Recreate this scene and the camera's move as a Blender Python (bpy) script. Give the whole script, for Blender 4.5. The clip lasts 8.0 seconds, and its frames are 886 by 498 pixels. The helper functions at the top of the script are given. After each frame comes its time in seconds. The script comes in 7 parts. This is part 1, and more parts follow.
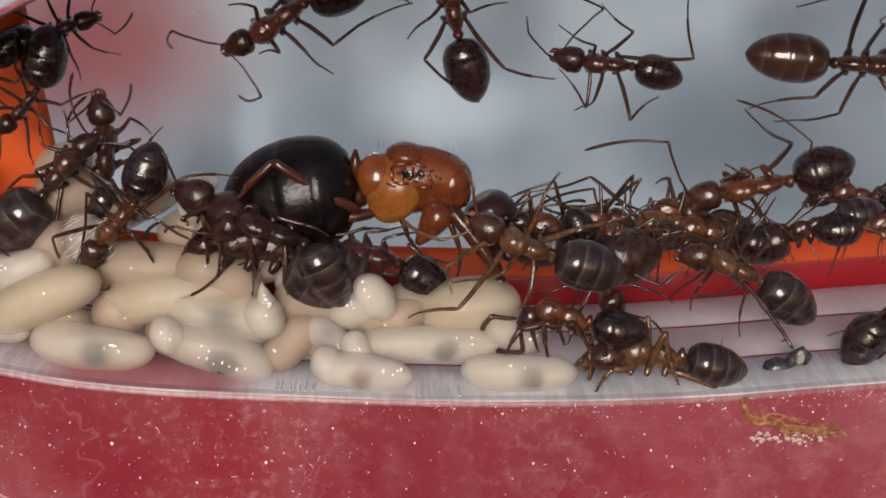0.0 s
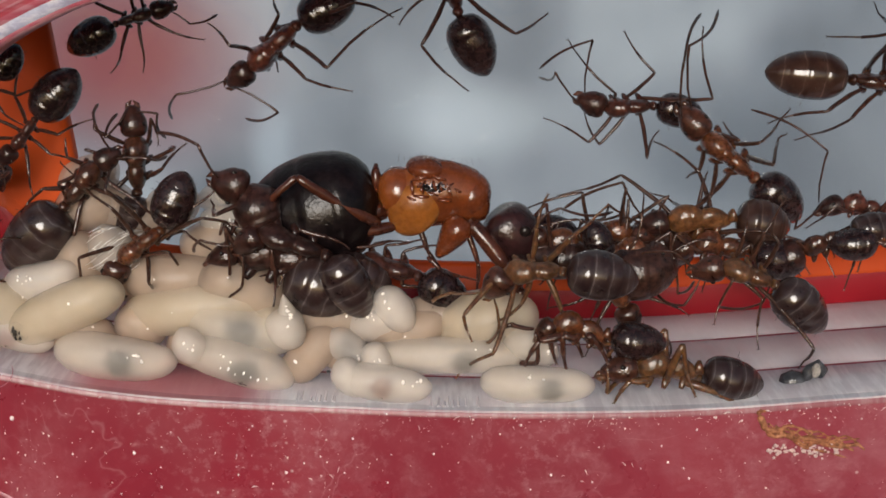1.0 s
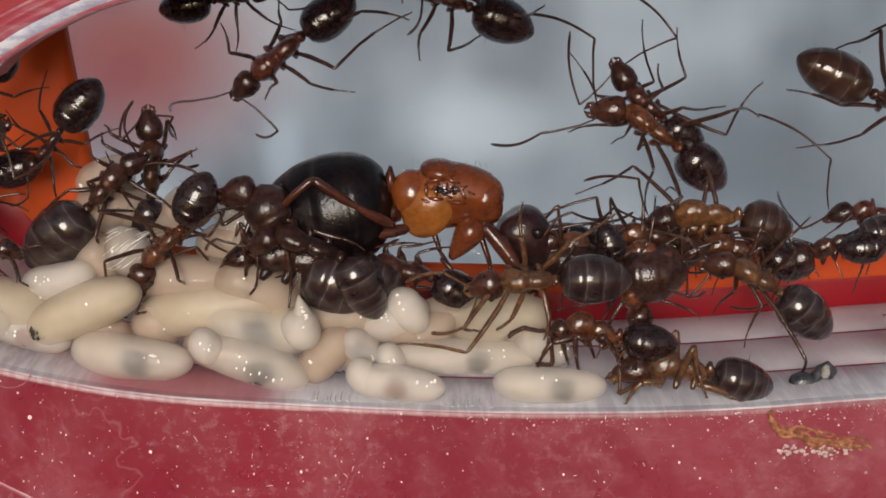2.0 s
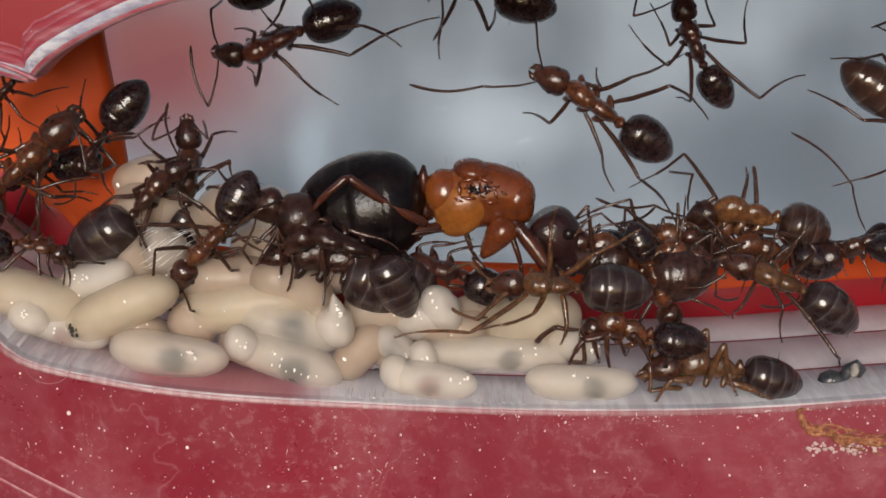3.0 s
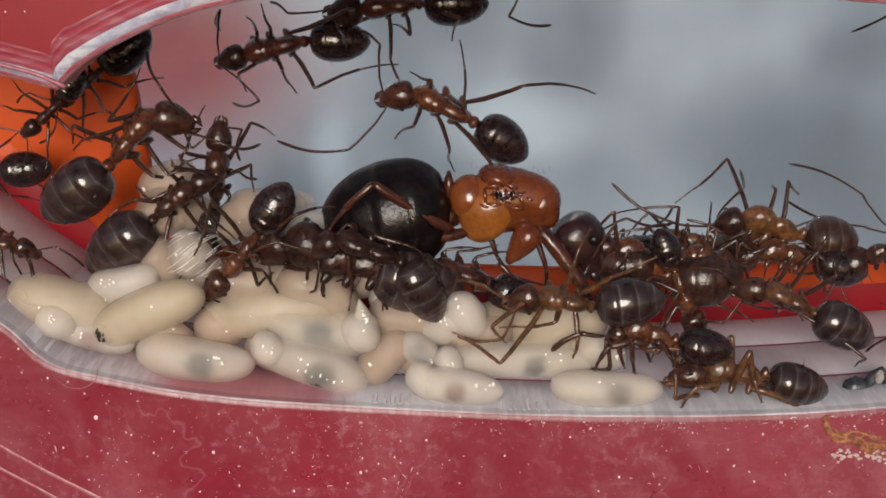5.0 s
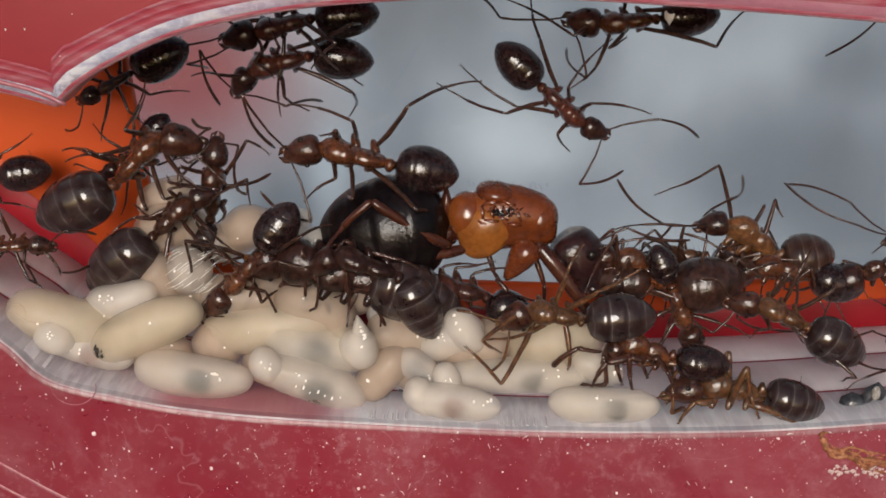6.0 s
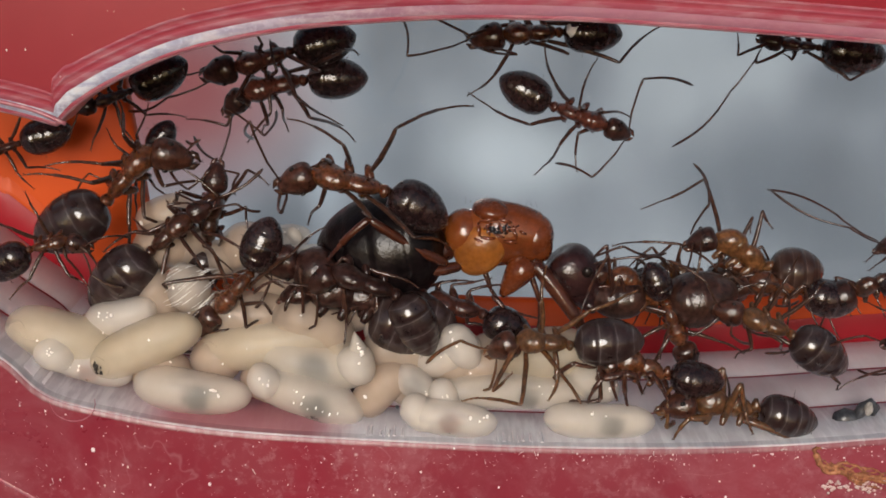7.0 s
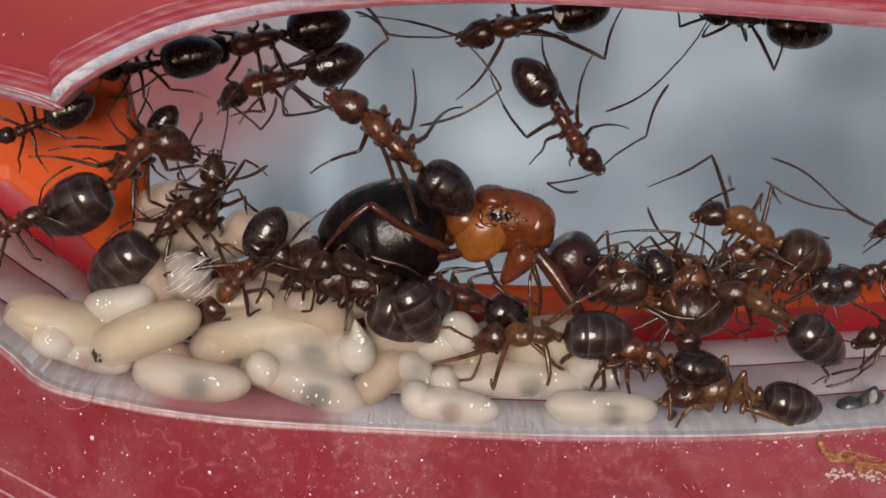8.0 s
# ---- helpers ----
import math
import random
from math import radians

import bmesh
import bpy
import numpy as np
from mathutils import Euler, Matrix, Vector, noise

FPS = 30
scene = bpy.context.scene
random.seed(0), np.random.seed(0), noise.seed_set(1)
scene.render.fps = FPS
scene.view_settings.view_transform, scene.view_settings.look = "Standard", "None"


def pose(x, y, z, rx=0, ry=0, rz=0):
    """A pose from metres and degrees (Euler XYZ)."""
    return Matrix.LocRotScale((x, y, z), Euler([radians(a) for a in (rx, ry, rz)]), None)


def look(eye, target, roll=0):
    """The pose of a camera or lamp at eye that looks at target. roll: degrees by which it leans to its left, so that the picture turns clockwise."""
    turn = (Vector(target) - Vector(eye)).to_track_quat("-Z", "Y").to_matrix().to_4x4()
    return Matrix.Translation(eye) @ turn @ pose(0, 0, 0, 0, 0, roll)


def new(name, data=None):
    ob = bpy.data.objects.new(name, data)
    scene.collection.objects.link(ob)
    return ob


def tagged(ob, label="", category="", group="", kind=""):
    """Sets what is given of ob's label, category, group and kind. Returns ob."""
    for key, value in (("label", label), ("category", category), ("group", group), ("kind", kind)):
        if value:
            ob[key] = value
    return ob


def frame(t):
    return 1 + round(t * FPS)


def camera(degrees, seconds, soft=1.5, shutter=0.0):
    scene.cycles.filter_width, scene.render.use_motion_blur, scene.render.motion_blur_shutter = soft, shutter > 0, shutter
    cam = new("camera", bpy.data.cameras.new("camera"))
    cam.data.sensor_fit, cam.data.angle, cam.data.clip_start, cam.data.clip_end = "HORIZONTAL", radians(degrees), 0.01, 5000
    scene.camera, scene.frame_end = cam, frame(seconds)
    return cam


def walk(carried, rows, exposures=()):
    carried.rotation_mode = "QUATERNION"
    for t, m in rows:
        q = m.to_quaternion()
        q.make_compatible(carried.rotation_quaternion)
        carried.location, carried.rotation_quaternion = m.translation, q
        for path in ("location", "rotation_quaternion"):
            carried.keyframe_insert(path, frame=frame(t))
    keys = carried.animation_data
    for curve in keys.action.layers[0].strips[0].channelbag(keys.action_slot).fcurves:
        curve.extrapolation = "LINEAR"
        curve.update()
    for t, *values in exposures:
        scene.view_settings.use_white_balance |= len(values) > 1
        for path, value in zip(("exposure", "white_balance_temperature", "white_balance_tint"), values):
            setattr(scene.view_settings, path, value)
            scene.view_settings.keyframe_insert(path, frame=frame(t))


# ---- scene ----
# All sizes below are in millimetres; MM turns them into metres.
MM = 0.001
cam = camera(40.0, 8.0, soft=1.7)
PATH = [
    (0, (3.164, -49.690, 15.950), (3.921, 0.000, -0.790), -0.21),
    (0.5, (2.861, -49.949, 16.090), (3.460, 0.000, -0.574), -0.11),
    (1, (2.536, -50.351, 15.924), (3.038, 0.000, -0.221), -0.09),
    (1.5, (2.256, -50.579, 15.860), (2.989, 0.000, -0.095), 0.08),
    (3, (0.797, -51.664, 16.011), (0.880, 0.000, -0.209), -0.03),
    (3.5, (0.586, -51.633, 16.166), (0.586, 0.000, -0.044), -0.05),
    (4, (0.234, -51.526, 16.400), (0.362, 0.000, 0.311), -0.02),
    (4.5, (0.000, -51.357, 16.687), (0.000, 0.000, 0.000), 0.00),
    (5.8, (-0.165, -51.548, 17.136), (-0.550, 0.000, 0.242), 0.05),
    (6, (-0.165, -51.548, 17.136), (-0.225, 0.000, 0.897), 0.09),
    (6.5, (-0.102, -51.470, 17.453), (0.026, 0.000, 1.291), 0.17),
    (7, (-0.222, -51.914, 17.690), (-0.080, 0.000, 1.731), 0.15),
    (7.5, (-0.350, -52.207, 17.738), (-0.328, 0.000, 1.514), 0.07),
    (8, (-0.151, -51.631, 17.230), (-0.120, 0.000, 1.095), 0.09),
]
walk(cam, [(t, look(Vector(eye) * MM, Vector(target) * MM, roll)) for t, eye, target, roll in PATH])

# ---------------------------------------------------------------- light
world = bpy.data.worlds.new("daylight")
scene.world = world
world.use_nodes = True
sky = world.node_tree.nodes.new("ShaderNodeTexSky")
sky.sky_type, sky.sun_disc = "NISHITA", False
sky.sun_elevation, sky.sun_rotation = radians(18), radians(188)
sky.air_density, sky.dust_density, sky.ozone_density = 1.0, 3.2, 0.6
world.node_tree.links.new(sky.outputs[0], world.node_tree.nodes["Background"].inputs[0])
world.node_tree.nodes["Background"].inputs[1].default_value = 0.072
sun = new("sun", bpy.data.lights.new("sun", "SUN"))
sun.data.energy, sun.data.angle, sun.data.color = 2.75, radians(30), (1.0, 0.965, 0.945)
sun.matrix_world = look((-0.0132, -0.0942, 0.0309), (0, 0, 0))
scene.view_settings.exposure = 0.0


# ---------------------------------------------------------------- materials
def shader(name, rough=0.5, metal=0.0, **values):
    """A material with its Principled node, and helpers to feed it."""
    mat = bpy.data.materials.new(name)
    mat.use_nodes = True
    node = mat.node_tree.nodes["Principled BSDF"]
    node.inputs["Roughness"].default_value = rough
    node.inputs["Metallic"].default_value = metal
    for key, value in values.items():
        node.inputs[key.replace("_", " ")].default_value = value
    return mat, node


def coords(mat, kind="Object"):
    return mat.node_tree.nodes.new("ShaderNodeTexCoord").outputs[kind]


def noise_out(mat, scale, detail=4.0, rough=0.55, vector=None, distort=0.0):
    node = mat.node_tree.nodes.new("ShaderNodeTexNoise")
    node.inputs["Scale"].default_value = scale
    node.inputs["Detail"].default_value = detail
    node.inputs["Roughness"].default_value = rough
    node.inputs["Distortion"].default_value = distort
    mat.node_tree.links.new(vector or coords(mat), node.inputs["Vector"])
    return node.outputs["Fac"]


def ramp(mat, fac, stops):
    node = mat.node_tree.nodes.new("ShaderNodeValToRGB")
    while len(node.color_ramp.elements) < len(stops):
        node.color_ramp.elements.new(0.5)
    for element, (at, colour) in zip(node.color_ramp.elements, stops):
        element.position, element.color = at, (*colour, 1)
    mat.node_tree.links.new(fac, node.inputs["Fac"])
    return node.outputs["Color"]


def grey(v):
    return (v, v, v)


def mix(mat, fac, a, b, kind="MIX"):
    node = mat.node_tree.nodes.new("ShaderNodeMix")
    node.data_type, node.blend_type = "RGBA", kind
    for value, socket in ((fac, node.inputs[0]), (a, node.inputs[6]), (b, node.inputs[7])):
        if isinstance(value, (int, float)):
            socket.default_value = value
        elif isinstance(value, tuple):
            socket.default_value = (*value, 1)
        else:
            mat.node_tree.links.new(value, socket)
    return node.outputs[2]


def maths(mat, kind, a, b=0.0):
    node = mat.node_tree.nodes.new("ShaderNodeMath")
    node.operation = kind
    for value, socket in ((a, node.inputs[0]), (b, node.inputs[1])):
        if isinstance(value, (int, float)):
            socket.default_value = value
        else:
            mat.node_tree.links.new(value, socket)
    return node.outputs[0]


def axis(mat, n, kind="Object"):
    node = mat.node_tree.nodes.new("ShaderNodeSeparateXYZ")
    mat.node_tree.links.new(coords(mat, kind), node.inputs[0])
    return node.outputs[n]


def feed(mat, node, socket, value):
    mat.node_tree.links.new(value, node.inputs[socket])


def bump(mat, node, height, strength=0.3, distance=0.00005):
    b = mat.node_tree.nodes.new("ShaderNodeBump")
    b.inputs["Strength"].default_value, b.inputs["Distance"].default_value = strength, distance
    mat.node_tree.links.new(height, b.inputs["Height"])
    mat.node_tree.links.new(b.outputs[0], node.inputs["Normal"])


def chitin(name, dark, light, rough=0.22, grain=2500, coat=0.0, deep=0.0, glow=(0.6, 0.2, 0.05), mottled=0.55, sparkle=0.55):
    """Polished insect cuticle: two tones in soft clouds, with a fine leathery relief."""
    mat, node = shader(name, rough, Coat_Weight=min(1.0, coat + 0.5), Coat_Roughness=0.06, Coat_IOR=1.65, Specular_IOR_Level=0.08)
    cloud = noise_out(mat, 900, 3)
    mottle = ramp(mat, noise_out(mat, 3600, 4, 0.65), [(0.35, grey(1 - mottled)), (0.65, grey(1 + 0.27 * mottled))])
    feed(mat, node, "Base Color", mix(mat, 1.0, ramp(mat, cloud, [(0.32, dark), (0.68, light)]), mottle, "MULTIPLY"))
    fine = noise_out(mat, grain * 3, 2)
    feed(mat, node, "Roughness", maths(mat, "MULTIPLY_ADD", fine, 0.25))
    node.inputs["Roughness"].links[0].from_node.inputs[2].default_value = rough - 0.08
    bump(mat, node, maths(mat, "ADD", fine, noise_out(mat, grain, 3)), 0.42, 0.00005)
    coat_bump = mat.node_tree.nodes.new("ShaderNodeBump")
    coat_bump.inputs["Strength"].default_value, coat_bump.inputs["Distance"].default_value = sparkle, 0.00007
    mat.node_tree.links.new(noise_out(mat, grain * 2.2, 3), coat_bump.inputs["Height"])
    mat.node_tree.links.new(coat_bump.outputs[0], node.inputs["Coat Normal"])
    if deep:
        node.inputs["Subsurface Weight"].default_value = deep
        node.inputs["Subsurface Radius"].default_value = glow
        node.inputs["Subsurface Scale"].default_value = 0.0006
    return mat


def banded(name, dark, light, edge, count=4.3):
    """Gaster cuticle with a pale seam where each plate ends."""
    mat, node = shader(name, 0.40, Coat_Weight=0.85, Coat_Roughness=0.06, Coat_IOR=1.65, Specular_IOR_Level=0.08)
    along = axis(mat, 0, "Generated")
    wobble = noise_out(mat, 800, 4)
    place = maths(mat, "ADD", maths(mat, "MULTIPLY", along, count), maths(mat, "MULTIPLY", wobble, 0.45))
    saw = maths(mat, "FRACT", place)
    seam = ramp(mat, saw, [(0.0, grey(0.9)), (0.04, grey(0.8)), (0.10, grey(0.15)), (0.25, grey(0)), (0.6, grey(0.0)), (1.0, grey(0.22))])
    broken = ramp(mat, noise_out(mat, 1500, 4, 0.65), [(0.40, grey(0.3)), (0.60, grey(1.0))])
    base = ramp(mat, noise_out(mat, 900, 3), [(0.3, dark), (0.7, light)])
    dusty = ramp(mat, noise_out(mat, 2600, 5, 0.7), [(0.55, grey(0)), (0.75, grey(0.25))])
    base = mix(mat, dusty, base, edge)
    feed(mat, node, "Base Color", mix(mat, mix(mat, 1.0, seam, broken, "MULTIPLY"), base, edge))
    coat_bump = mat.node_tree.nodes.new("ShaderNodeBump")
    coat_bump.inputs["Strength"].default_value, coat_bump.inputs["Distance"].default_value = 0.20, 0.00007
    mat.node_tree.links.new(noise_out(mat, 1600, 4), coat_bump.inputs["Height"])
    mat.node_tree.links.new(coat_bump.outputs[0], node.inputs["Coat Normal"])
    bump(mat, node, noise_out(mat, 7000, 2), 0.2, 0.00003)
    return mat


BLACK = chitin("black_cuticle", (0.0121, 0.006, 0.00625), (0.0311, 0.015, 0.0144), 0.24, coat=0.3, sparkle=0.3)
BLACK_BAND = banded("black_banded_cuticle", (0.013, 0.0066, 0.00687), (0.0325, 0.0168, 0.0156), (0.098, 0.080, 0.078))
BROWN_BAND = banded("brown_banded_cuticle", (0.0203, 0.00938, 0.00723), (0.0428, 0.0195, 0.0145), (0.11, 0.07, 0.055))
DARK = chitin("dark_red_cuticle", (0.0304, 0.0108, 0.00824), (0.073, 0.0238, 0.0164), 0.28, coat=0.25)
DARK_HEAD = chitin("dark_head_cuticle", (0.0179, 0.00724, 0.00578), (0.0429, 0.0153, 0.0116), 0.34, coat=0.1)
BROWN = chitin("brown_cuticle", (0.0308, 0.0116, 0.00755), (0.0761, 0.0272, 0.0159), 0.26, coat=0.25, deep=0.15)
REDDISH = chitin("reddish_cuticle", (0.0513, 0.0152, 0.0104), (0.113, 0.0315, 0.0184), 0.26, coat=0.3)
AMBER = chitin("amber_cuticle", (0.0561, 0.0172, 0.00824), (0.14, 0.0464, 0.0185), 0.24, coat=0.35, deep=0.2)
PALE = chitin("pale_amber_cuticle", (0.066, 0.028, 0.013), (0.142, 0.064, 0.029), 0.28, coat=0.3, deep=0.25)
HONEY = chitin("honey_cuticle", (0.088, 0.0353, 0.0136), (0.18, 0.0756, 0.0289), 0.28, coat=0.3, deep=0.25)
LEG = chitin("leg_cuticle", (0.0265, 0.0113, 0.00832), (0.0662, 0.0258, 0.0175), 0.33, coat=0.25)
LEG_PALE = chitin("pale_leg_cuticle", (0.0265, 0.0113, 0.00749), (0.0696, 0.0298, 0.0183), 0.32, coat=0.25)
# darker copy of the brown cuticle: shade beneath the queen put into its colour
SHADED = chitin("shaded_brown_cuticle", (0.0159, 0.00726, 0.00605), (0.045, 0.0182, 0.0145), 0.3, coat=0.0)
HEAD_BROWN = chitin("brown_head_cuticle", (0.026, 0.00924, 0.0063), (0.0683, 0.0235, 0.0144), 0.28, coat=0.3)
PLUM = chitin("plum_brown_cuticle", (0.0233, 0.0103, 0.0081), (0.0558, 0.0235, 0.0171), 0.28, coat=0.2)
EYE = chitin("eye_lens", (0.006, 0.004, 0.004), (0.014, 0.009, 0.008), 0.4, coat=-0.3, sparkle=0.1)
QUEEN_ORANGE = chitin("orange_cuticle", (0.075, 0.017, 0.007), (0.155, 0.037, 0.011), 0.2, coat=0.4, deep=0.1, mottled=0.12, sparkle=0.25)
qnode = QUEEN_ORANGE.node_tree.nodes["Principled BSDF"]
qtone = qnode.inputs["Base Color"].links[0].from_socket
feed(QUEEN_ORANGE, qnode, "Base Color", mix(QUEEN_ORANGE, ramp(QUEEN_ORANGE, axis(QUEEN_ORANGE, 0, "Generated"), [(0.15, grey(0.0)), (0.55, grey(0.85))]), mix(QUEEN_ORANGE, 0.5, qtone, (0.26, 0.075, 0.013)), qtone))
QUEEN_PLATE = chitin("yellow_orange_cuticle", (0.17, 0.055, 0.011), (0.26, 0.088, 0.017), 0.26, coat=-0.1, deep=0.2, mottled=0.12, sparkle=0.25)
QUEEN_RED = chitin("red_brown_cuticle", (0.070, 0.016, 0.007), (0.140, 0.034, 0.010), 0.22, coat=0.05, mottled=0.12, sparkle=0.25)
QUEEN_LEG = chitin("queen_leg_cuticle", (0.0285, 0.0084, 0.0056), (0.0713, 0.0203, 0.0104), 0.25, coat=0.2, mottled=0.12, sparkle=0.3)
QUEEN_HEAD = chitin("queen_head_cuticle", (0.014, 0.0055, 0.006), (0.034, 0.012, 0.012), 0.3, coat=0.2, mottled=0.3)
QUEEN_BLACK = chitin("queen_black_cuticle", (0.00418, 0.00262, 0.00314), (0.0094, 0.00562, 0.00616), 0.34, coat=-0.2, sparkle=0.45)
QUEEN_WET = chitin("wet_scar_cuticle", (0.085, 0.019, 0.007), (0.175, 0.041, 0.011), 0.1, coat=0.5, mottled=0.12)
HAIR = chitin("hair", (0.035, 0.020, 0.013), (0.09, 0.055, 0.035), 0.5)

# colour set: head, mesosoma, gaster, leg
COLOURS = {
    "dark": (DARK_HEAD, DARK, BLACK, LEG),
    "darkband": (DARK_HEAD, SHADED, BLACK_BAND, LEG),
    "brown": (DARK_HEAD, BROWN, BLACK_BAND, LEG),
    "banded": (BROWN, BROWN, BROWN_BAND, LEG),
    "amber": (HEAD_BROWN, AMBER, BLACK, LEG_PALE),
    "amberband": (HEAD_BROWN, AMBER, BLACK_BAND, LEG_PALE),
    "pale": (DARK_HEAD, HONEY, BROWN_BAND, LEG_PALE),
    "golden": (HEAD_BROWN, PALE, BLACK_BAND, LEG_PALE),
    "reddish": (DARK_HEAD, REDDISH, BLACK, LEG),
    "crowd": (HEAD_BROWN, AMBER, PLUM, LEG),
}


def brood_skin(name, base, other, cover, wet):
    """One thin layer of moist larval tissue that scatters light to both sides and lets the rest through. cover: its density; wet: the outer, glossy one."""
    mat, node = shader(name, 0.45, Coat_Weight=0.8 if wet else 0.0, Coat_Roughness=0.08, IOR=1.36)
    tone = ramp(mat, noise_out(mat, 380, 3), [(0.3, base), (0.7, other)])
    feed(mat, node, "Base Color", tone)
    if not wet:
        node.inputs["Specular IOR Level"].default_value = 0.0
    glow = mat.node_tree.nodes.new("ShaderNodeBsdfTranslucent")
    mat.node_tree.links.new(tone, glow.inputs["Color"])
    both = mat.node_tree.nodes.new("ShaderNodeMixShader")
    both.inputs[0].default_value = 0.56
    mat.node_tree.links.new(node.outputs[0], both.inputs[1])
    mat.node_tree.links.new(glow.outputs[0], both.inputs[2])
    window = mat.node_tree.nodes.new("ShaderNodeBsdfTransparent")
    over = mat.node_tree.nodes.new("ShaderNodeMixShader")
    feed(mat, over, 0, ramp(mat, noise_out(mat, 700, 4, 0.6), [(0.3, grey(cover * 0.96)), (0.7, grey(cover * 1.04))]))
    mat.node_tree.links.new(window.outputs[0], over.inputs[1])
    mat.node_tree.links.new(both.outputs[0], over.inputs[2])
    mat.node_tree.links.new(over.outputs[0], mat.node_tree.nodes["Material Output"].inputs["Surface"])
    bump(mat, node, noise_out(mat, 1500, 5, 0.6), 0.3, 0.0001)
    coat_bump = mat.node_tree.nodes.new("ShaderNodeBump")
    coat_bump.inputs["Strength"].default_value, coat_bump.inputs["Distance"].default_value = 0.3, 0.00006
    mat.node_tree.links.new(noise_out(mat, 2300, 3, 0.6), coat_bump.inputs["Height"])
    mat.node_tree.links.new(coat_bump.outputs[0], node.inputs["Coat Normal"])
    return mat


def red_plastic(name, dark, light, rough, dusty=True):
    """Cast red acrylic: cloudy dye, dried water marks, pale dust and hairline scratches."""
    mat, node = shader(name, rough, IOR=1.49)
    pos = coords(mat)
    tone = ramp(mat, noise_out(mat, 60, 4, vector=pos), [(0.3, dark), (0.7, light)])
    if dusty:
        film = ramp(mat, noise_out(mat, 130, 9, 0.72, pos, 0.8), [(0.47, grey(0)), (0.57, grey(0.05)), (0.70, grey(0.17))])
        side = maths(mat, "MULTIPLY_ADD", axis(mat, 0), 16.0)
        side.node.inputs[2].default_value = 0.42
        # film thickens to the right; shading further left is put into this falloff too
        more = ramp(mat, side, [(0.3, grey(0.1)), (0.55, grey(0.35)), (0.85, grey(1.0))])
        tone = mix(mat, mix(mat, 1.0, more, (0.14, 0.14, 0.14), "MULTIPLY"), tone, (0.52, 0.20, 0.25))
        tone = mix(mat, film, tone, (0.60, 0.34, 0.38))
        cloud = ramp(mat, noise_out(mat, 420, 8, 0.75, pos, 0.4), [(0.50, grey(0)), (0.60, grey(0.12)), (0.72, grey(0.25))])
        tone = mix(mat, mix(mat, 1.0, cloud, more, "MULTIPLY"), tone, (0.62, 0.36, 0.40))
        grit = ramp(mat, noise_out(mat, 1700, 4, 0.7, pos), [(0.52, grey(0)), (0.70, grey(0.24))])
        tone = mix(mat, mix(mat, 1.0, grit, ramp(mat, noise_out(mat, 100, 5, vector=pos), [(0.40, grey(0.1)), (0.62, grey(1))]), "MULTIPLY"), tone, (0.66, 0.44, 0.47))
        rings = ramp(mat, noise_out(mat, 150, 3, 0.5, pos, 1.2), [(0.488, grey(0)), (0.50, grey(0.13)), (0.505, grey(0.03)), (0.512, grey(0))])
        gate = ramp(mat, noise_out(mat, 70, 2, vector=pos), [(0.52, grey(0)), (0.60, grey(1))])
        tone = mix(mat, mix(mat, 1.0, rings, gate, "MULTIPLY"), tone, (0.66, 0.44, 0.47))
        specks = mat.node_tree.nodes.new("ShaderNodeTexVoronoi")
        specks.inputs["Scale"].default_value = 1100
        mat.node_tree.links.new(pos, specks.inputs["Vector"])
        dot = ramp(mat, specks.outputs["Distance"], [(0.0, grey(0.8)), (0.06, grey(0.5)), (0.12, grey(0))])
        few = ramp(mat, noise_out(mat, 380, 3, vector=pos), [(0.56, grey(0)), (0.66, grey(0.7))])
        tone = mix(mat, mix(mat, 1.0, dot, few, "MULTIPLY"), tone, (0.75, 0.62, 0.62))
        feed(mat, node, "Roughness", ramp(mat, noise_out(mat, 200, 6, vector=pos), [(0.35, grey(rough - 0.05)), (0.7, grey(rough + 0.25))]))
    feed(mat, node, "Base Color", tone)
    bump(mat, node, noise_out(mat, 900, 5, vector=pos), 0.08, 0.00006)
    return mat


RED = red_plastic("red_acrylic", (0.155, 0.011, 0.023), (0.225, 0.019, 0.034), 0.30)
RED_TOP = red_plastic("clean_red_acrylic", (0.215, 0.009, 0.021), (0.29, 0.017, 0.032), 0.26, False)
RED_BAR = red_plastic("red_bar_plastic", (0.20, 0.006, 0.012), (0.30, 0.012, 0.020), 0.34, False)
ORANGE = red_plastic("orange_plastic", (0.44, 0.050, 0.007), (0.54, 0.076, 0.010), 0.4, False)


for sheen in (ORANGE, RED_BAR):
    sheen.node_tree.nodes["Principled BSDF"].inputs["Specular IOR Level"].default_value = 0.18


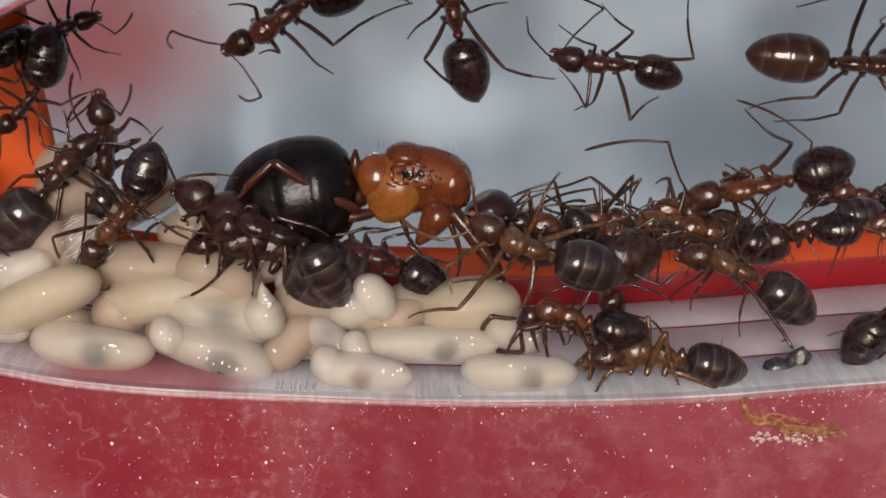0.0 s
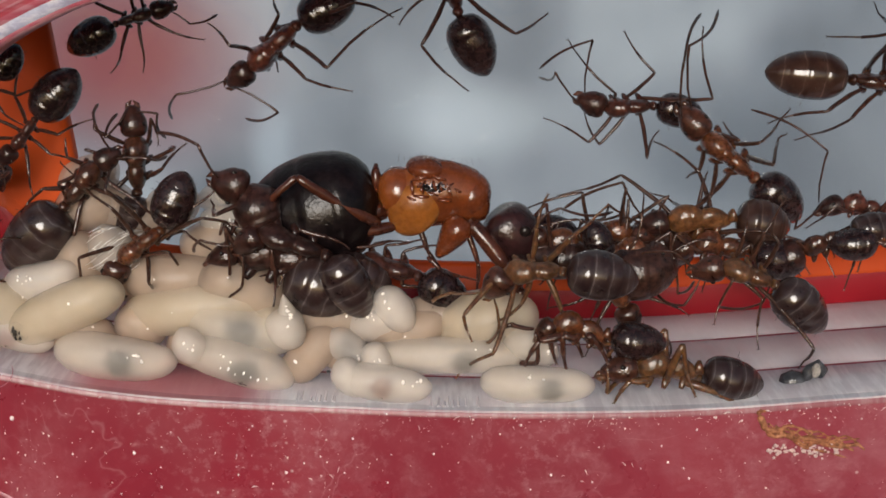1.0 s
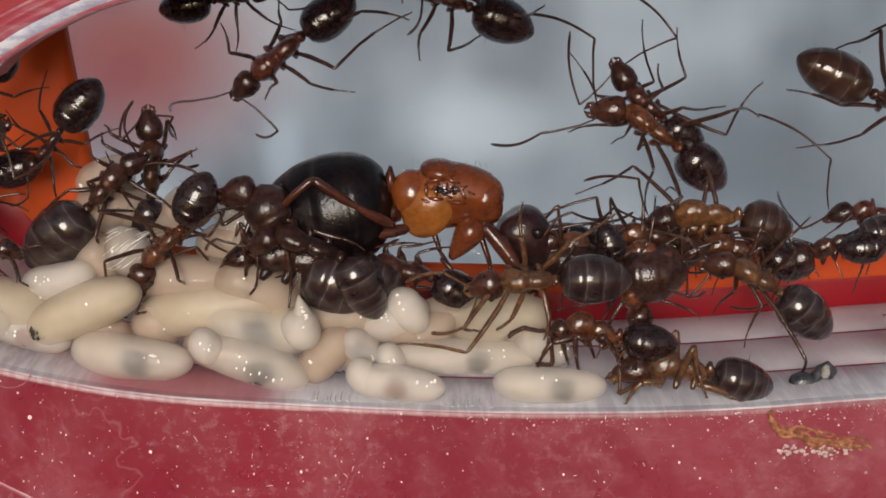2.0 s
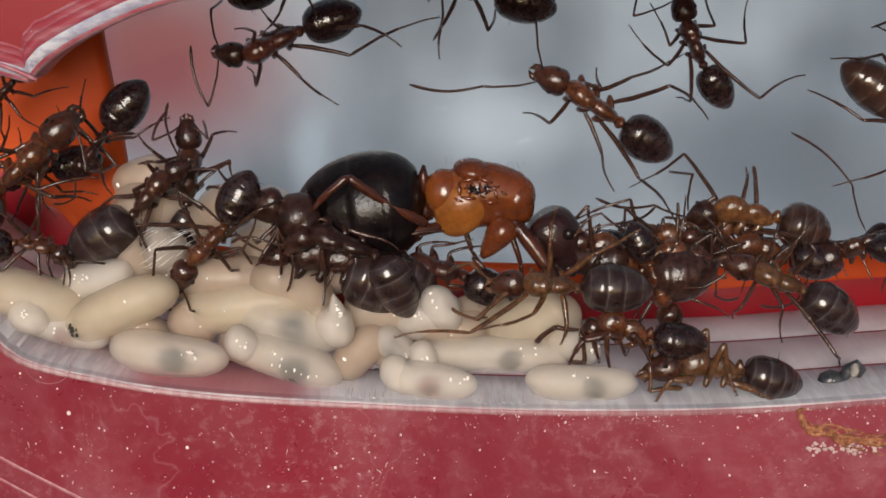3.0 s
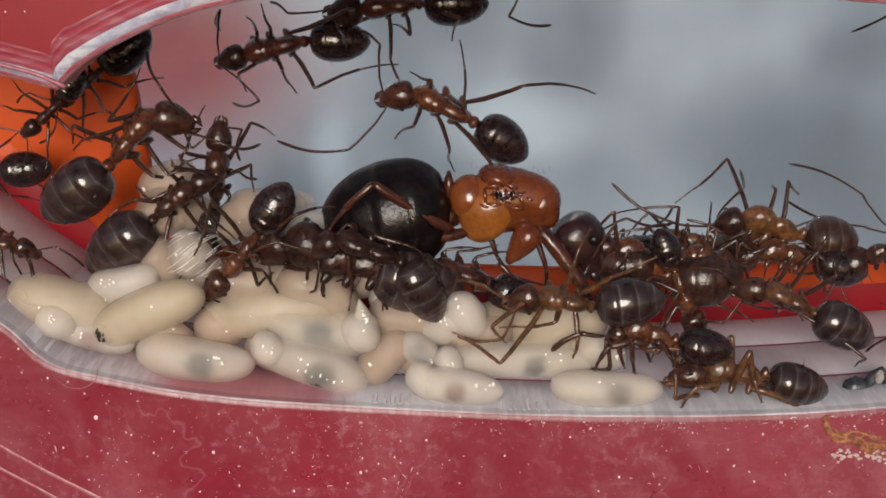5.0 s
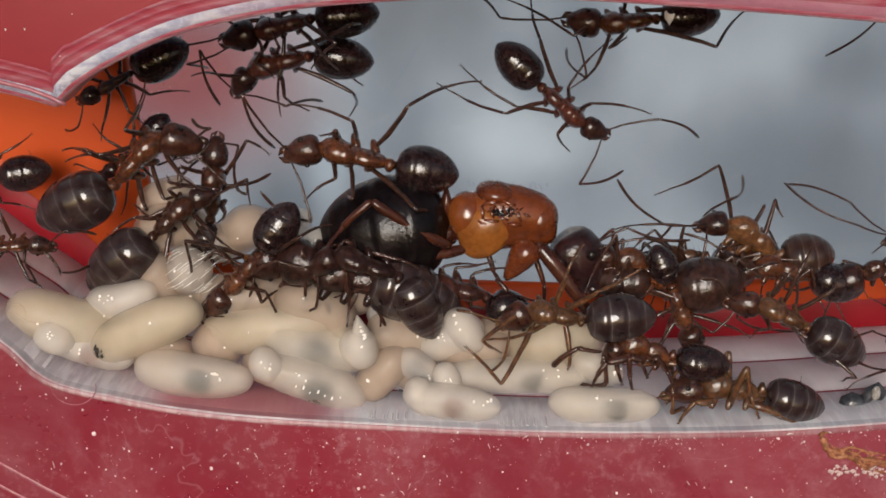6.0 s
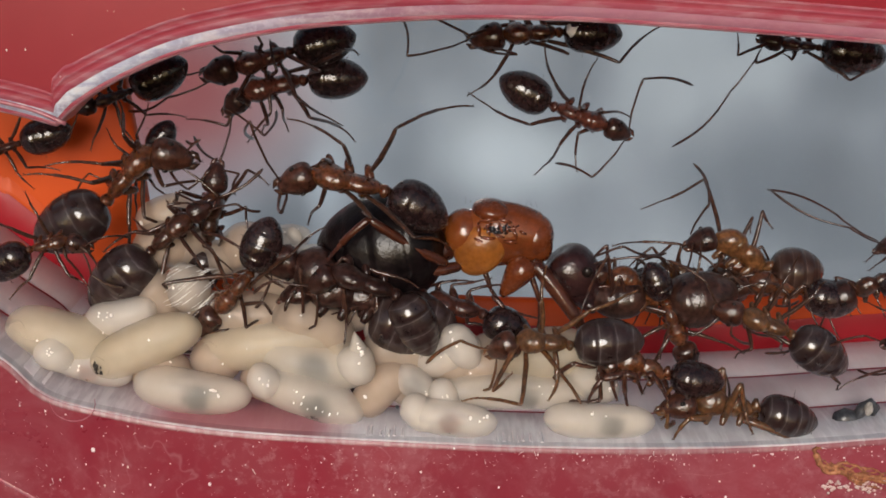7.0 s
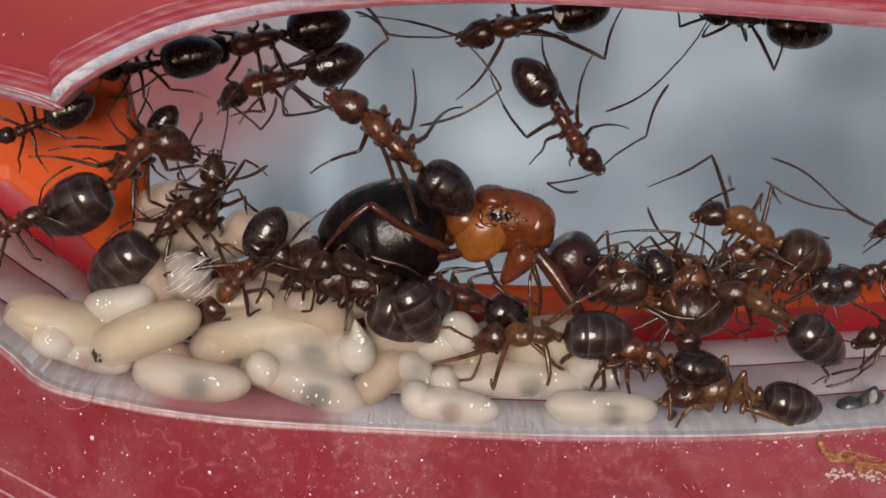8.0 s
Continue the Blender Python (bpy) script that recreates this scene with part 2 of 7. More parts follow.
def frosted(name, dark, light, streak, rough=0.42, squeeze=(1.0, 0.12, 0.12)):
    """Milky cut acrylic with saw marks across the cut."""
    mat, node = shader(name, rough, Coat_Weight=0.25, Coat_Roughness=0.15)
    tone = ramp(mat, noise_out(mat, 220, 5), [(0.3, dark), (0.7, light)])
    squash = mat.node_tree.nodes.new("ShaderNodeMapping")
    squash.inputs["Scale"].default_value = squeeze
    mat.node_tree.links.new(coords(mat), squash.inputs["Vector"])
    saw = noise_out(mat, 2600, 3, 0.6, squash.outputs[0])
    marks = ramp(mat, saw, [(0.45, grey(0)), (0.62, grey(streak))])
    feed(mat, node, "Base Color", mix(mat, marks, tone, (0.86, 0.85, 0.88)))
    bump(mat, node, saw, 0.3, 0.00006)
    node.inputs["Subsurface Weight"].default_value = 0.3
    node.inputs["Subsurface Radius"].default_value = (1.0, 0.7, 0.7)
    node.inputs["Subsurface Scale"].default_value = 0.0008
    through_glow = mat.node_tree.nodes.new("ShaderNodeBsdfTranslucent")
    mat.node_tree.links.new(tone, through_glow.inputs["Color"])
    both = mat.node_tree.nodes.new("ShaderNodeMixShader")
    both.inputs[0].default_value = 0.15
    mat.node_tree.links.new(node.outputs[0], both.inputs[1])
    mat.node_tree.links.new(through_glow.outputs[0], both.inputs[2])
    mat.node_tree.links.new(both.outputs[0], mat.node_tree.nodes["Material Output"].inputs["Surface"])
    return mat


FLOOR = frosted("milky_acrylic", (0.58, 0.475, 0.495), (0.76, 0.665, 0.685), 0.12)
FLOOR_FRONT = frosted("clear_cut_acrylic", (0.46, 0.43, 0.475), (0.68, 0.655, 0.71), 0.5, 0.25)
fnode = FLOOR_FRONT.node_tree.nodes["Principled BSDF"]
ftone = fnode.inputs["Base Color"].links[0].from_socket
fnode.inputs["Coat Weight"].default_value = 0.1
# pink along the left: the red plate's reflection put into the floor's colour
fgrad = maths(FLOOR_FRONT, "MULTIPLY_ADD", axis(FLOOR_FRONT, 0), 70.0)
fgrad.node.inputs[2].default_value = 1.1
feed(FLOOR_FRONT, fnode, "Base Color", mix(FLOOR_FRONT, ramp(FLOOR_FRONT, fgrad, [(0.0, grey(0.1)), (0.10, grey(0.3)), (0.20, grey(0.85)), (0.66, grey(0.8)), (0.82, grey(0.0))]), ftone, (0.42, 0.085, 0.115)))
def lip_frost():
    """The lip's cut: frosted white at the tip end, polished to pink further along."""
    mat = frosted("lip_frost", (0.25, 0.20, 0.28), (0.58, 0.62, 0.80), 0.75, squeeze=(0.30, 1.0, 1.0))
    node = mat.node_tree.nodes["Principled BSDF"]
    tone = node.inputs["Base Color"].links[0].from_socket
    along = maths(mat, "MULTIPLY_ADD", axis(mat, 0), 50.0)
    along.node.inputs[2].default_value = 0.62
    # sparkle of the frosted cut, painted in as pale specks
    glint = ramp(mat, noise_out(mat, 4200, 4, 0.75), [(0.50, grey(0)), (0.64, grey(1))])
    tone = mix(mat, mix(mat, 1.0, glint, (0.6, 0.6, 0.6), "MULTIPLY"), tone, (0.80, 0.84, 0.96))
    feed(mat, node, "Base Color", mix(mat, ramp(mat, along, [(0.0, grey(0)), (0.75, grey(0.85))]), tone, (0.44, 0.12, 0.17)))
    return mat


LIP_FROST = lip_frost()
LIP_RED = frosted("lip_red", (0.28, 0.016, 0.034), (0.36, 0.045, 0.07), 0.06, 0.55, squeeze=(0.2, 1.0, 1.0))
LIP_PINK = frosted("lip_pink", (0.28, 0.028, 0.05), (0.40, 0.09, 0.13), 0.12, 0.6, squeeze=(0.2, 1.0, 1.0))
FROST = frosted("frosted_cut", (0.60, 0.53, 0.58), (0.84, 0.79, 0.84), 0.6)
PINK = frosted("pink_cut", (0.46, 0.16, 0.20), (0.62, 0.28, 0.32), 0.2)
DULL = frosted("dull_red_cut", (0.19, 0.025, 0.045), (0.28, 0.07, 0.09), 0.08)
for matte in (LIP_PINK, LIP_RED):
    matte.node_tree.nodes["Principled BSDF"].inputs["Coat Weight"].default_value = 0.0
    matte.node_tree.nodes["Principled BSDF"].inputs["Specular IOR Level"].default_value = 0.25
PLATE_RIDGE = frosted("plate_ridge", (0.30, 0.05, 0.08), (0.48, 0.17, 0.21), 0.1)
# thin broken pale line: the rim's highlight put into a strip's colour
EDGE_HIGHLIGHT = frosted("edge_highlight", (0.36, 0.16, 0.19), (0.78, 0.68, 0.72), 0.35)
LINE, line_node = shader("dark_red_seam", 0.4)
line_node.inputs["Base Color"].default_value = (0.20, 0.015, 0.03, 1)


# ---------------------------------------------------------------- mesh helpers
def part(name, bm, material, parent=None, label="", m=None, smooth=True):
    """Links a bmesh, made in millimetres, as one mesh object."""
    bmesh.ops.scale(bm, vec=(MM, MM, MM), verts=bm.verts)
    bmesh.ops.recalc_face_normals(bm, faces=bm.faces)
    data = bpy.data.meshes.new(name)
    bm.to_mesh(data)
    bm.free()
    if smooth:
        data.polygons.foreach_set("use_smooth", [True] * len(data.polygons))
    data.materials.append(material)
    ob = new(name, data)
    if parent is not None:
        ob.parent = parent
    if m is not None:
        ob.matrix_basis = m
    if label:
        ob["label"] = label
    return ob


def at(x, y, z, rx=0, ry=0, rz=0):
    return pose(x * MM, y * MM, z * MM, rx, ry, rz)


def turned(profile, wide=1.0, high=1.0, seg=16, bm=None, shape=None):
    """A body along x from rows (x, radius, lift): an oval cross-section at each."""
    bm = bm or bmesh.new()
    rings = []
    for x, r, lift in profile:
        ring = []
        for k in range(seg):
            a = 2 * math.pi * k / seg
            y, z = r * wide * math.cos(a), r * high * math.sin(a) + lift
            if shape:
                x2, y, z = shape(x, y, z)
                ring.append(bm.verts.new((x2, y, z)))
            else:
                ring.append(bm.verts.new((x, y, z)))
        rings.append(ring)
    for a, b in zip(rings, rings[1:]):
        for k in range(seg):
            bm.faces.new((a[k], a[(k + 1) % seg], b[(k + 1) % seg], b[k]))
    bm.faces.new(rings[0][::-1])
    bm.faces.new(rings[-1])
    return bm


def tube(points, radii, seg=8, bm=None):
    """A round rod through points, with its own radius at each."""
    bm = bm or bmesh.new()
    points = [Vector(p) for p in points]
    rings = []
    side = None
    for n, p in enumerate(points):
        way = (points[min(n + 1, len(points) - 1)] - points[max(n - 1, 0)]).normalized()
        if side is None:
            side = way.orthogonal().normalized()
        side = (side - way * side.dot(way)).normalized()
        up = way.cross(side)
        r = radii[n]
        rings.append([bm.verts.new(p + r * (math.cos(a) * side + math.sin(a) * up))
                      for a in (2 * math.pi * k / seg for k in range(seg))])
    for a, b in zip(rings, rings[1:]):
        for k in range(seg):
            bm.faces.new((a[k], a[(k + 1) % seg], b[(k + 1) % seg], b[k]))
    bm.faces.new(rings[0][::-1])
    bm.faces.new(rings[-1])
    return bm


def ball(x, y, z, r, bm=None, sy=1.0, sz=1.0, sub=2):
    bm = bm or bmesh.new()
    bmesh.ops.create_icosphere(bm, subdivisions=sub, radius=1.0, matrix=Matrix.Translation((x, y, z)) @ Matrix.Diagonal((r, r * sy, r * sz, 1)))
    return bm


def smooth_curve(points, steps=8, closed_tip=None):
    """A smooth line through points; at closed_tip it keeps its sharp corner."""
    out = []
    for n in range(len(points) - 1):
        p1, p2 = Vector(points[n]), Vector(points[n + 1])
        p0 = Vector(points[n - 1]) if n and n != closed_tip else p1 * 2 - p2
        p3 = Vector(points[n + 2]) if n + 2 < len(points) and n + 1 != closed_tip else p2 * 2 - p1
        for k in range(steps):
            t = k / steps
            out.append(0.5 * (2 * p1 + (p2 - p0) * t + (2 * p0 - 5 * p1 + 4 * p2 - p3) * t * t + (3 * p1 - p0 - 3 * p2 + p3) * t ** 3))
    return out + [Vector(points[-1])]


def across(line, n):
    """Straight up from the line, long enough that the strip keeps its width on slopes."""
    way = (line[min(n + 1, len(line) - 1)] - line[max(n - 1, 0)]).normalized()
    return Vector((0, min(1.35, 1 / max(0.3, abs(way.x)))))


def swept(line, profile, bm=None, sign=1):
    """A strip along a line in the x-z plane from rows (offset, depth): offset goes off the line, depth goes back."""
    bm = bm or bmesh.new()
    rows = []
    for n, p in enumerate(line):
        off = across(line, n) * sign
        rows.append([bm.verts.new((p.x + off.x * o, d, p.y + off.y * o)) for o, d in profile])
    for a, b in zip(rows, rows[1:]):
        for k in range(len(profile) - 1):
            bm.faces.new((a[k], a[k + 1], b[k + 1], b[k]))
    return bm


# ---------------------------------------------------------------- the nest box
RIM = [(-23.77, -0.77), (-21.72, -2.51), (-20.08, -3.74), (-18.93, -4.99), (-17.71, -5.69), (-15.17, -6.31), (-12.61, -6.82), (-8.72, -7.28), (-2.2, -7.68), (4.35, -7.97), (10.91, -8.02), (16.14, -7.85), (21.33, -7.45)]
LIP = [(-23.95, 8.79), (-19.22, 7.75), (-16.92, 7.13), (-15.91, 8.07), (-14.26, 9.05), (-11.77, 10.14), (-9.33, 10.79), (-6.44, 11.3), (-3.32, 11.59), (0.26, 11.76), (5.05, 11.72), (9.85, 11.44), (14.68, 11.09), (19.54, 10.7)]
DEPTH = 11.8
rim = smooth_curve(RIM, 10)
rim = [Vector((-60, rim[0].y + 24)), Vector((-40, rim[0].y + 11))] + rim + [Vector((34, rim[-1].y + 0.9)), Vector((60, rim[-1].y + 4))]
lip = smooth_curve(LIP, 10, closed_tip=2)
lip = [Vector((-60, lip[0].y + 5))] + lip + [Vector((34, lip[-1].y - 1.2)), Vector((60, lip[-1].y - 4))]


def plate(name, line, far, label, sign, bevel, material):
    """One sheet of the red front: flat face out to far, its cut bevel as strips, and a back."""
    root = tagged(new(name), label, kind="structure")
    bm = bmesh.new()
    edge = []
    for n, p in enumerate(line):
        edge.append(p + across(line, n) * sign * bevel)
    steps = 10
    grid = [[bm.verts.new((e.x, 0, e.y + (far - e.y) * (k / steps) ** 2)) for k in range(steps + 1)] for e in edge]
    back = [[bm.verts.new((e.x, 3.0, e.y + (far - e.y) * k)) for k in (0, 1)] for e in edge]
    for a, b in zip(grid, grid[1:]):
        for k in range(steps):
            bm.faces.new((a[k], b[k], b[k + 1], a[k + 1]))
    for a, b in zip(back, back[1:]):
        bm.faces.new((a[0], a[1], b[1], b[0]))
    part("face", bm, material, root)
    return root


front_low = plate("front_plate_low", rim, -45.0, "dusty red acrylic front plate with water marks below the cavity", -1, 0.35, RED)
for nm, mat, prof in (("bevel", DULL, [(0.35, 0.0), (0.2, 0.02), (0.10, 0.08)]), ("cut_edge", EDGE_HIGHLIGHT, [(0.10, 0.08), (0.07, 0.10), (0.03, 0.14)]), ("inner_step", FLOOR_FRONT, [(0.03, 0.14), (0.0, 0.55)])):
    part(nm, swept(rim, prof, sign=-1), mat, front_low)
front_top = plate("front_plate_top", lip, 50.0, "red acrylic front plate with a frosted bevelled lip", 1, 1.55, RED_TOP)
for nm, mat, prof in (
    ("outer_step", LIP_PINK, [(1.55, 0.0), (1.50, -0.02), (1.44, 0.0)]),
    ("groove", LIP_RED, [(1.44, 0.0), (1.34, 0.03), (1.24, 0.0)]),
    ("fine_step", LIP_PINK, [(1.24, 0.0), (1.20, -0.02), (1.15, 0.0)]),
    ("shallow_groove", LIP_RED, [(1.15, 0.0), (1.05, 0.03), (0.97, 0.01)]),
    ("middle_step", LIP_PINK, [(0.97, 0.01), (0.88, -0.01), (0.70, 0.08)]),
    ("frosted_bevel", LIP_FROST, [(0.70, 0.08), (0.58, 0.10), (0.40, 0.16), (0.26, 0.26)]),
    ("inner_line", LIP_PINK, [(0.26, 0.26), (0.18, 0.24), (0.12, 0.28)]),
    ("cut_edge", PINK, [(0.12, 0.28), (0.04, 0.34), (0.0, 0.9), (0.0, 3.0)]),
):
    part(nm, swept(lip, prof), mat, front_top)

# the cavity floor: the cut wall of the sheets, in layers with dark red glue seams between them
floor = tagged(new("floor"), "milky layered acrylic cavity floor with thin dark red seams", kind="structure")
layers = [(0.55, 3.75), (3.87, 7.95), (8.1, DEPTH)]
for a, b in layers:
    part("layer", swept(rim, [(0.0, a), (0.02, a + 0.05), (0.02, b - 0.05), (0.0, b)]), FLOOR_FRONT if a < 1 else FLOOR, floor)
for (_, a), (b, _) in zip(layers, layers[1:]):
    part("seam", swept(rim, [(0.0, a - 0.06), (0.05, (a + b) / 2), (0.0, b + 0.06)]), LINE, floor)

# saw-cut facets across the steep end of the floor, their reflected light as pale strips
for x0, x1, proud in [(-19.58, -19.16, 0.06), (-18.83, -18.68, 0.05)]:
    low = min(rim, key=lambda p: abs(p.x - x0))
    ends = [Vector((xx, low.y + (min(rim, key=lambda p: abs(p.x - x1)).y - low.y) * f)) for xx, f in ((x0, 0), (0.5 * (x0 + x1), 0.5), (x1, 1))]
    for a, b in layers:
        part("facet", swept(ends, [(0.01, a + 0.1), (proud, a + 0.16), (proud, b - 0.16), (0.01, b - 0.1)]), FROST, floor, "saw-cut facet, its bright reflection put into pale frosting")

# short saw marks across the front of the floor
for x0, x1 in ((-3.9, -1.5), (2.2, 4.9)):
    for k in range(int((x1 - x0) / 0.17)):
        xx = x0 + 0.17 * k + 0.07 * math.sin(7.7 * k)
        if math.sin(4.3 * k + x0) > 0.55:
            continue
        base = min(rim, key=lambda p: abs(p.x - xx)).y
        wide = 0.05 + 0.032 * math.sin(5.1 * k)
        back = 1.25 + 0.35 * math.sin(2.3 * k)
        bm = bmesh.new()
        rows = [[bm.verts.new((xx + a * wide, d, base + h)) for a, h in ((-1, 0.004), (-0.4, 0.055), (0.4, 0.055), (1, 0.004))] for d in (0.40 + 0.25 * max(0, math.sin(3.1 * k)), back)]
        for q in range(3):
            bm.faces.new((rows[0][q], rows[0][q + 1], rows[1][q + 1], rows[1][q]))
        bm.faces.new(rows[0])
        part("saw_mark", bm, FROST, floor, smooth=False)

back_bar = tagged(new("back_bar"), "glossy red plastic bar with an orange upper edge behind the floor", kind="structure")
part("red_face", swept(rim, [(-0.1, DEPTH), (0.2, DEPTH - 0.02), (1.4, DEPTH), (1.6, DEPTH + 0.08)]), RED_BAR, back_bar)
part("orange_edge", swept(rim, [(1.6, DEPTH + 0.08), (1.75, DEPTH + 0.2), (2.8, DEPTH + 0.4), (3.0, DEPTH + 0.6), (2.95, DEPTH + 1.0)]), ORANGE, back_bar)

# orange panel at the closed end of the cavity
side = smooth_curve([(-16.74, 6.04), (-16.29, 1.97), (-15.93, -2.42)], 8)
side = [Vector((side[0].x - 0.6, 12))] + side + [Vector((side[-1].x + 1.6, -12))]
bm = bmesh.new()
prev = None
for p in side:
    row = [bm.verts.new((-45, DEPTH + 0.3, p.y)), bm.verts.new((p.x - 0.5, DEPTH + 0.3, p.y)), bm.verts.new((p.x - 0.1, DEPTH + 0.4, p.y)), bm.verts.new((p.x, DEPTH + 0.65, p.y)), bm.verts.new((p.x, DEPTH + 1.1, p.y))]
    if prev:
        for k in range(4):
            bm.faces.new((prev[k], prev[k + 1], row[k + 1], row[k]))
    prev = row
tagged(part("side_panel", bm, ORANGE), "bright orange plastic panel at the cavity end", kind="structure")

# clear back pane and, behind it, an added glowing card for the pale distance
GLASS, glass_node = shader("clear_pane", 0.02, IOR=1.3, Transmission_Weight=1.0)
glass_node.inputs["Base Color"].default_value = (0.97, 0.98, 0.98, 1)
bm = bmesh.new()
bmesh.ops.create_cube(bm, size=1, matrix=Matrix.Translation((0, 13.3, 2)) @ Matrix.Diagonal((110, 0.5, 70, 1)))
pane = tagged(part("back_pane", bm, GLASS, smooth=False), "clear acrylic back pane", kind="structure")
pane.visible_shadow = False

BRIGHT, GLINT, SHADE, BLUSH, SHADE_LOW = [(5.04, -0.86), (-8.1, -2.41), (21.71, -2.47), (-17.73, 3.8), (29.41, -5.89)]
BACKDROP_GLOW, backdrop_node = shader("glowing_grey_distance", 0.9)
backdrop_node.inputs["Base Color"].default_value = (0.02, 0.02, 0.02, 1)
stretch = BACKDROP_GLOW.node_tree.nodes.new("ShaderNodeMapping")
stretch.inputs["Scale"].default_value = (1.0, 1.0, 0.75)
BACKDROP_GLOW.node_tree.links.new(coords(BACKDROP_GLOW), stretch.inputs["Vector"])
clouds = noise_out(BACKDROP_GLOW, 95, 2.5, 0.5, stretch.outputs[0])


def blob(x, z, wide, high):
    """One soft round patch painted on the glowing card: 1 in its middle, 0 outside."""
    dx = maths(BACKDROP_GLOW, "DIVIDE", maths(BACKDROP_GLOW, "SUBTRACT", axis(BACKDROP_GLOW, 0), x * MM), wide * MM)
    dz = maths(BACKDROP_GLOW, "DIVIDE", maths(BACKDROP_GLOW, "SUBTRACT", axis(BACKDROP_GLOW, 2), z * MM), high * MM)
    far = maths(BACKDROP_GLOW, "SQRT", maths(BACKDROP_GLOW, "ADD", maths(BACKDROP_GLOW, "MULTIPLY", dx, dx), maths(BACKDROP_GLOW, "MULTIPLY", dz, dz)))
    node = BACKDROP_GLOW.node_tree.nodes.new("ShaderNodeMapRange")
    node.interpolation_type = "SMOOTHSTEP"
    BACKDROP_GLOW.node_tree.links.new(far, node.inputs[0])
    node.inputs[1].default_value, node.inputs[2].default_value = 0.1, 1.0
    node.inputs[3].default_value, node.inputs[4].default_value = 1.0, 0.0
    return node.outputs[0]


# bright, shaded and pink patches of the distance, painted into the card's glow
tone = ramp(BACKDROP_GLOW, clouds, [(0.30, (0.145, 0.165, 0.19)), (0.5, (0.26, 0.29, 0.325)), (0.70, (0.40, 0.44, 0.475))])
tone = mix(BACKDROP_GLOW, maths(BACKDROP_GLOW, "MULTIPLY", blob(*BRIGHT, 9, 4), 0.6), tone, (0.56, 0.62, 0.66))
tone = mix(BACKDROP_GLOW, maths(BACKDROP_GLOW, "MULTIPLY", blob(*GLINT, 2.2, 4.5), 0.5), tone, (0.48, 0.55, 0.62))
tone = mix(BACKDROP_GLOW, maths(BACKDROP_GLOW, "MULTIPLY", blob(*SHADE, 10, 7), 0.8), tone, (0.13, 0.155, 0.185))
tone = mix(BACKDROP_GLOW, maths(BACKDROP_GLOW, "MULTIPLY", blob(*SHADE_LOW, 11, 9), 0.75), tone, (0.12, 0.14, 0.165))
tone = mix(BACKDROP_GLOW, maths(BACKDROP_GLOW, "MULTIPLY", blob(*BLUSH, 13, 10), 0.95), tone, (0.29, 0.088, 0.092))
feed(BACKDROP_GLOW, backdrop_node, "Emission Color", tone)
backdrop_node.inputs["Emission Strength"].default_value = 0.94
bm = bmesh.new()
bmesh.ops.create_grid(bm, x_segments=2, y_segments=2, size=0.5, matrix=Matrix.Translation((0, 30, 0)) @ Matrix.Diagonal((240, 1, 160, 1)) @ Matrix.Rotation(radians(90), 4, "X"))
tagged(part("backdrop", bm, BACKDROP_GLOW), "glowing card for the soft grey-blue out-of-focus distance behind the nest", kind="structure")

# ---------------------------------------------------------------- brood
SKINS = {}
# colours, and how dense the skin, the flesh and the fat within are; tan holds the pile's bounced light
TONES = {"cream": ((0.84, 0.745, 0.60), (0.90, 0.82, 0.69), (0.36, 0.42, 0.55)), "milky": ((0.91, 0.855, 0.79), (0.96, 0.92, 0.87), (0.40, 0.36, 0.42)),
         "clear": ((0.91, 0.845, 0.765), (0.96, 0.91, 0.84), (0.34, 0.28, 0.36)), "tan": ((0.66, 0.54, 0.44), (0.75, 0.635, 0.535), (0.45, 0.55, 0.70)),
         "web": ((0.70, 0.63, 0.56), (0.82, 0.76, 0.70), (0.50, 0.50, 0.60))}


def gut_veil(name, colour):
    """Thin dark tissue, half see-through and patchy."""
    mat, node = shader(name, 0.6)
    node.inputs["Base Color"].default_value = (*colour, 1)
    window = mat.node_tree.nodes.new("ShaderNodeBsdfTransparent")
    over = mat.node_tree.nodes.new("ShaderNodeMixShader")
    feed(mat, over, 0, ramp(mat, noise_out(mat, 2600, 4, 0.65), [(0.35, grey(0.10)), (0.65, grey(0.52))]))
    mat.node_tree.links.new(window.outputs[0], over.inputs[1])
    mat.node_tree.links.new(node.outputs[0], over.inputs[2])
    mat.node_tree.links.new(over.outputs[0], mat.node_tree.nodes["Material Output"].inputs["Surface"])
    return mat


GUT_GREY = gut_veil("grey_gut", (0.010, 0.011, 0.013))
GUT_BROWN = gut_veil("brown_gut", (0.22, 0.05, 0.015))
FLECK, fleck_node = shader("white_flecks", 0.15)
fleck_node.inputs["Base Color"].default_value = (0.9, 0.9, 0.88, 1)
# pale glossy beads that stand in for small highlights on the brood
GLINT_BEAD, wet_node = shader("glint_beads", 0.06, IOR=1.5, Coat_Weight=1.0, Coat_Roughness=0.03)
wet_node.inputs["Base Color"].default_value = (0.86, 0.82, 0.78, 1)
wet_node.inputs["Specular IOR Level"].default_value = 0.9
SPOT, spot_node = shader("eye_mark", 0.6)
spot_node.inputs["Base Color"].default_value = (0.02, 0.015, 0.01, 1)
LABELS = {"cream": "smooth cream ant pupa in the brood pile", "milky": "milky white ant larva in the brood pile",
          "clear": "translucent whitish ant larva in the brood pile", "tan": "ant pupa deep in the brood pile, toned tan for the bounced light there",
          "web": "pale pupa with a fine wrinkled web"}


